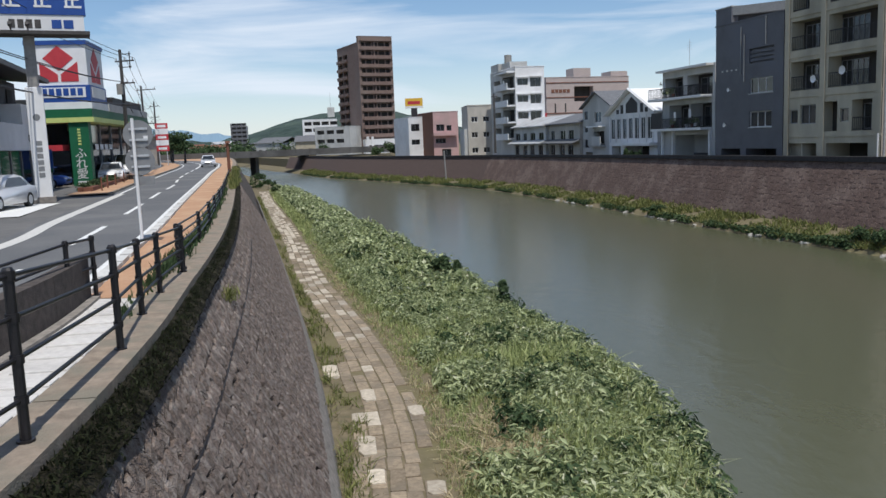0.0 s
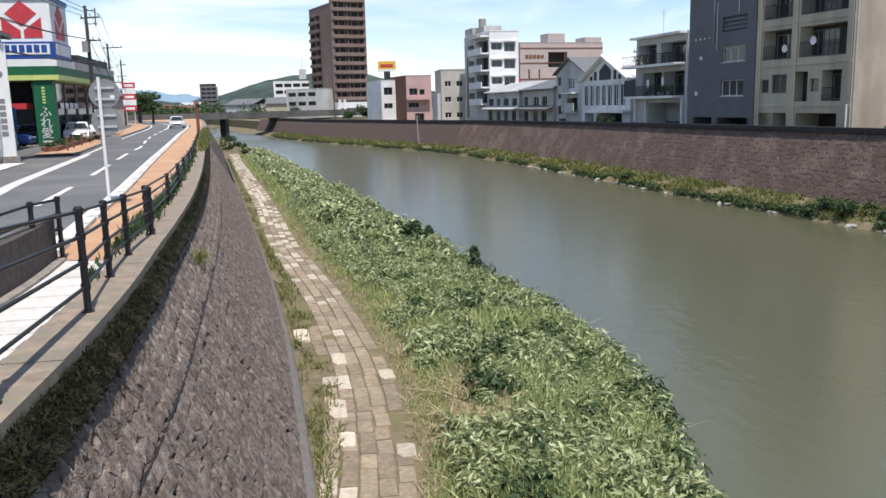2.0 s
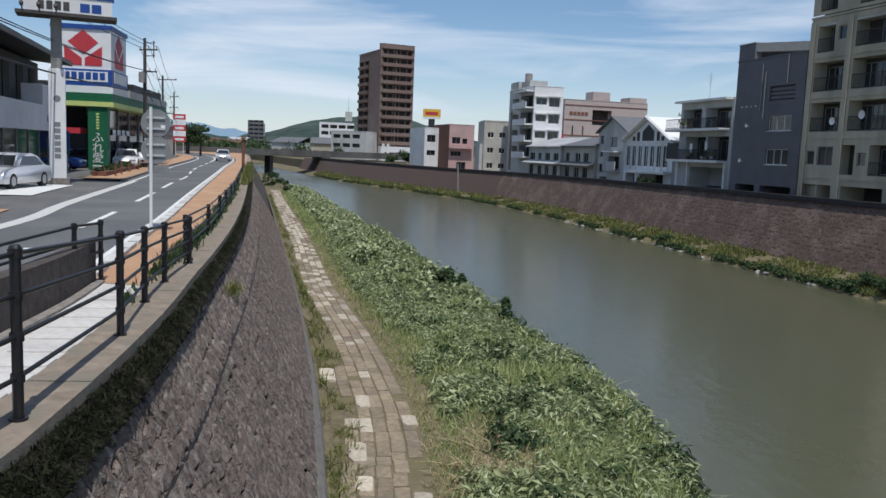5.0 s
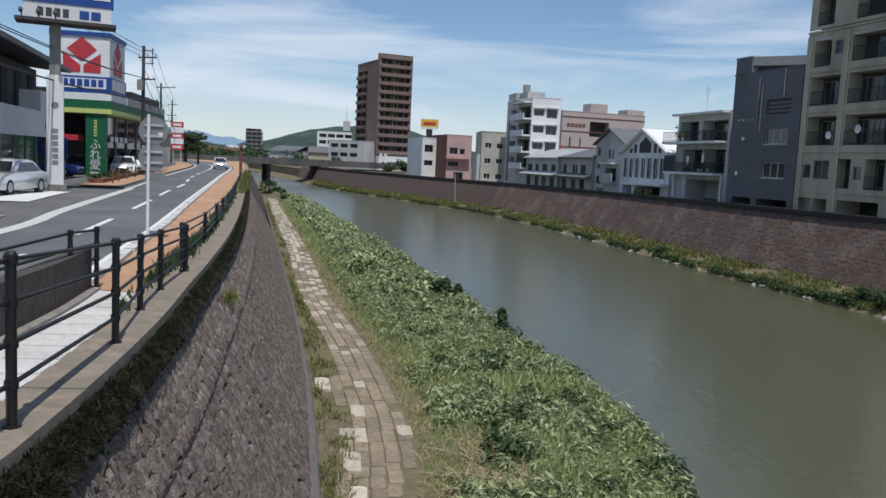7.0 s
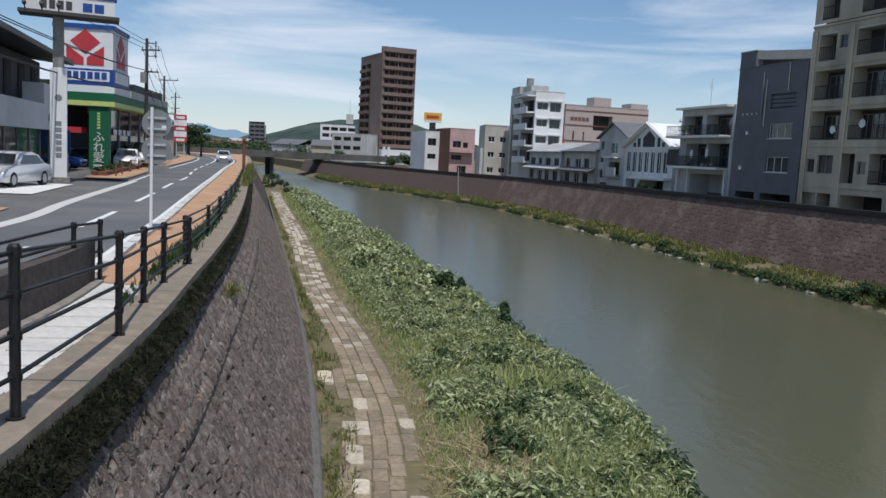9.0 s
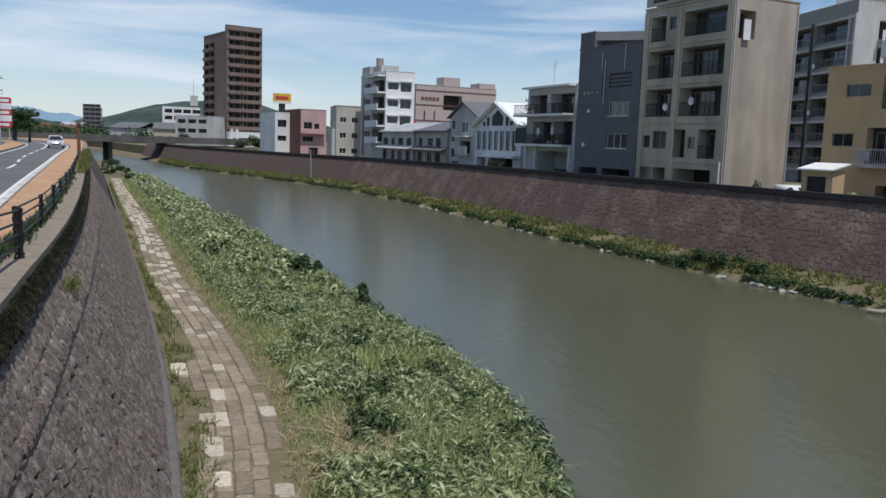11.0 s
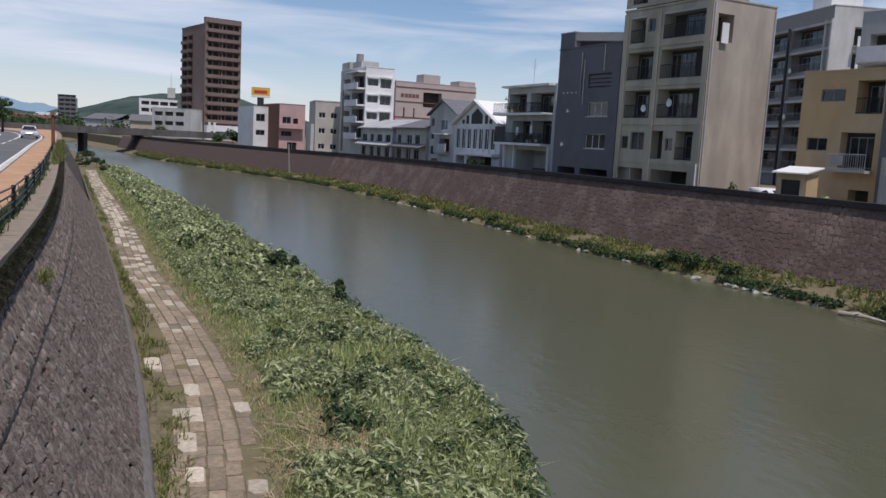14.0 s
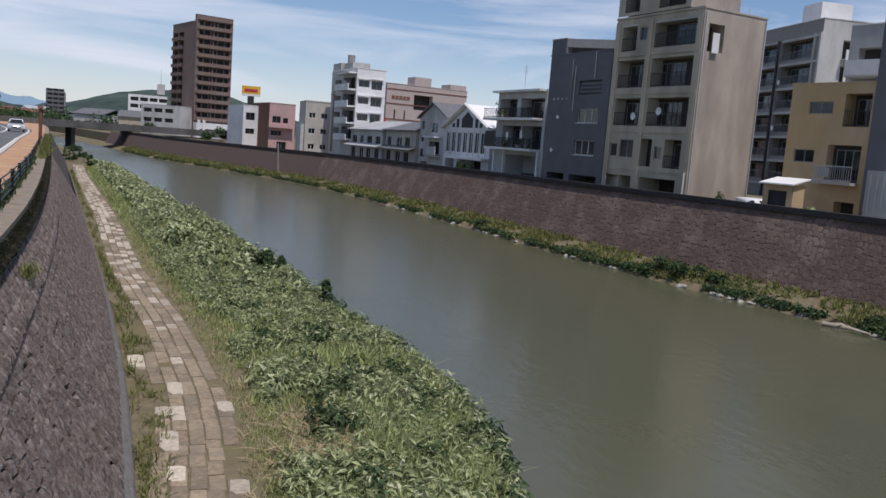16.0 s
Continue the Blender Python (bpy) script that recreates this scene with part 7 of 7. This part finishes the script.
def tree(x, y, h, rad, seed, label):
    rr = random.Random(seed)
    ob = thing("tree", pose(x, y, 0), label, "tree", "trees beside the road")
    bm = bmesh.new()
    rod(bm, (0, 0, -0.1), (0.1, 0, h * 0.55), 0.22, 0.12, 8)
    cl_ = []
    for k in range(9):
        a = rr.uniform(0, 6.28)
        q = (rad * 0.6 * math.cos(a), rad * 0.6 * math.sin(a), h * rr.uniform(0.45, 0.85))
        rod(bm, (0.08, 0, h * rr.uniform(0.3, 0.5)), q, 0.07, 0.02, 6)
        cl_.append((*q, rad * rr.uniform(0.4, 0.6), h * rr.uniform(0.12, 0.2)))
        cl_.append((q[0], q[1], q[2], rad * 0.45, -h * 0.1))
    part("trunk", bm, M_POLE_DARK, ob)
    leaf_mesh("crown", cl_, M_BUSH, "", "", seed, 0.35, "", 90, ob)


for x, y, h, rad, sd in ((-44, 140, 5.5, 2.4, 111), (-50, 152, 6.0, 2.6, 112), (-54, 163, 5.0, 2.2, 113), (-60, 172, 6.5, 2.8, 114)):
    tree(x, y, h, rad, sd, "dark leafy tree beside the road")
for x, y, w_, d_, h_, mat, lb in ((-51.5, 108, 14, 10, 5.6, M_GREYWALL, "grey shop building farther along the road"), (-52, 128, 12, 10, 4.6, M_CREAM, "low cream shop with a dark roof"), (-66, 150, 16, 10, 6.0, M_GREYWALL, "grey two-storey house with a dark roof")):
    ob = thing("roadside_building", pose(x, y, 0, 0, 0, 72), lb, "building", "shops along the road")
    bm = bmesh.new()
    panel(bm, w_, 0, h_, [(1 + 3 * i, 3.2 + 3 * i, 0.6, 2.4, 0.25) for i in range(int((w_ - 1) / 3))], Matrix.Translation((0, 0, 0)))
    part("front_wall", bm, mat, ob)
    bit("core", ob, None, (0.05, w_ - 0.05, 0.26, d_, 0, h_ - 0.02), M_INSIDE)
    for x0, x1 in ((-0.1, 0.04), (w_ - 0.04, w_ + 0.1)):
        bit("end_wall", ob, None, (x0, x1, 0.004, d_, 0, h_), mat)
    bm = bmesh.new()
    hip(bm, w_, d_, h_, 1.0, 0.5)
    part("roof", bm, M_ROOFTILE, ob)


def ridge(name, pts, depth, mat, label, rough, seed):
    """A hill: crest heights by points (x, y, height), falling to the ground before and behind."""
    ln = Line([(x, y) for x, y, h in pts], 8)
    hs = np.interp(ln.s, np.linspace(0, ln.length, len(pts)), [h for x, y, h in pts])
    rows_ = []
    for s_, h in zip(ln.s, hs):
        row = []
        for k in range(9):
            t = k / 8 * 2 - 1
            p = ln.off(s_, t * depth)
            z = max(0, h) * math.cos(t * math.pi / 2) ** 1.3
            row.append((p[0], p[1], z - 2 + rough * (noise.noise((p[0] * 0.02, p[1] * 0.02, seed)) + 0.5 * noise.noise((p[0] * 0.08, p[1] * 0.08, seed))) * (1 - abs(t))))
        rows_.append(row)
    return tagged(strip(name, rows_, mat), label, "hill", kind="structure")


ridge("hill_far", [(-2200, 2300, 112), (-1650, 2550, 122), (-1250, 2700, 118), (-950, 2800, 112), (-720, 2850, 88), (-550, 2880, 46), (-400, 2900, 26), (-100, 2900, 15)], 300, M_HILL_FAR, "hills on the horizon, blue with haze put into their colour", 8, 1.0)
ridge("hill", [(-330, 930, 8), (-262, 940, 9), (-230, 950, 20), (-195, 950, 36), (-160, 950, 43), (-120, 960, 40), (-40, 970, 22), (60, 980, 6)], 110, M_HILL, "green wooded hill behind the town", 4, 2.0)
ridge("hill", [(-700, 1150, 24), (-560, 1200, 32), (-420, 1250, 32), (-330, 1280, 15), (-250, 1290, 8)], 120, M_HILL, "low wooded hill behind the town", 4, 3.0)

# ---- the pieces: stones and tiles, last ----
tile_me = []
for k in range(4):
    bm = bmesh.new()
    box(bm, -0.292, 0.292, -0.142, 0.142, -0.03, 0.0)
    bmesh.ops.bevel(bm, geom=[e for e in bm.edges if all(v.co.z > -0.01 for v in e.verts)], offset=0.006, segments=1, affect="EDGES")
    me = finish(bm)
    me.materials.append(M_TILE)
    tile_me.append(me)
r = random.Random(7)
made = 0
for j in range(42):
    s_ = at_y(CAP, 0.2) + 0.295 * j
    y = CAP.at(s_)[1]
    for i in range(4):
        wdt = CAP.off(s_, -0.87 - 0.6 * i - (0.3 if j % 2 else 0))
        edge = ROAD_R.off(at_y(ROAD_R, wdt[1]), 0.42)
        if wdt[0] > edge[0] + 0.2 and made < 300:
            d = CAP.along(s_)
            ob = new("tile", tile_me[r.randrange(4)])
            ob.parent = footway
            ob.matrix_basis = Matrix.Translation((wdt[0], wdt[1], 0.004 + r.uniform(0, 0.003))) @ Matrix.Rotation(math.atan2(d[1], d[0]) - math.pi / 2, 4, "Z")
            made += 1
# the open joint along the wall between its upper and lower courses
SEAM = ((0.585, -1.178), (0.622, -1.155), (0.632, -1.17), (0.6, -1.195))
SEAM_S = np.linspace(at_y(CAP, 5.2), at_y(CAP, 30), 60)
seam_rows = [[(*CAP.off(s, o)[:2], z) for o, z in SEAM] for s in SEAM_S]
seam_verts = [tuple(float(c) for c in p) for row in seam_rows for p in row]
seam_faces = [(4 * i + k, 4 * i + k + 1, 4 * i + k + 5, 4 * i + k + 4) for i in range(len(seam_rows) - 1) for k in range(3)]
raw("joint", seam_verts, seam_faces, M_DARK, wall_left)
stone_wall(CAP, at_y(CAP, 3.6), at_y(CAP, 62), at_y(CAP, 9.6), 1, lambda s: -0.28, 0.1, 0.58, -1.16, 0.25, 0.19, M_STONE, wall_left, 200, 0.03, limit=70, tilt=0.3, loose=0.14, skip=lambda s, h, j: 0.3 + 0.7 * h < face_drop(s) + 0.1)
stone_wall(CAP, at_y(CAP, 5.6), at_y(CAP, 62), at_y(CAP, 9.0), 1, lambda s: -1.19, 0.6, BATTER - 0.22, PATH_Z + 0.55, 0.26, 0.2, M_STONE, wall_left, 210, 0.038, loose=0.16,
           skip=lambda s, h, j: 13.6 < CAP.at(s)[1] < 13.8 and h > 0.3, limit=230)
stone_wall(WATER_R, at_y(WATER_R, 24), at_y(WATER_R, 120), at_y(WATER_R, 33), -1, lambda s: wall_r_top(WATER_R.at(s)[1]) - 0.3, 4.4, 2.9, -4.1, 0.33, 0.28, M_STONE_R, wall_right, 220, 0.02, loose=0.34)
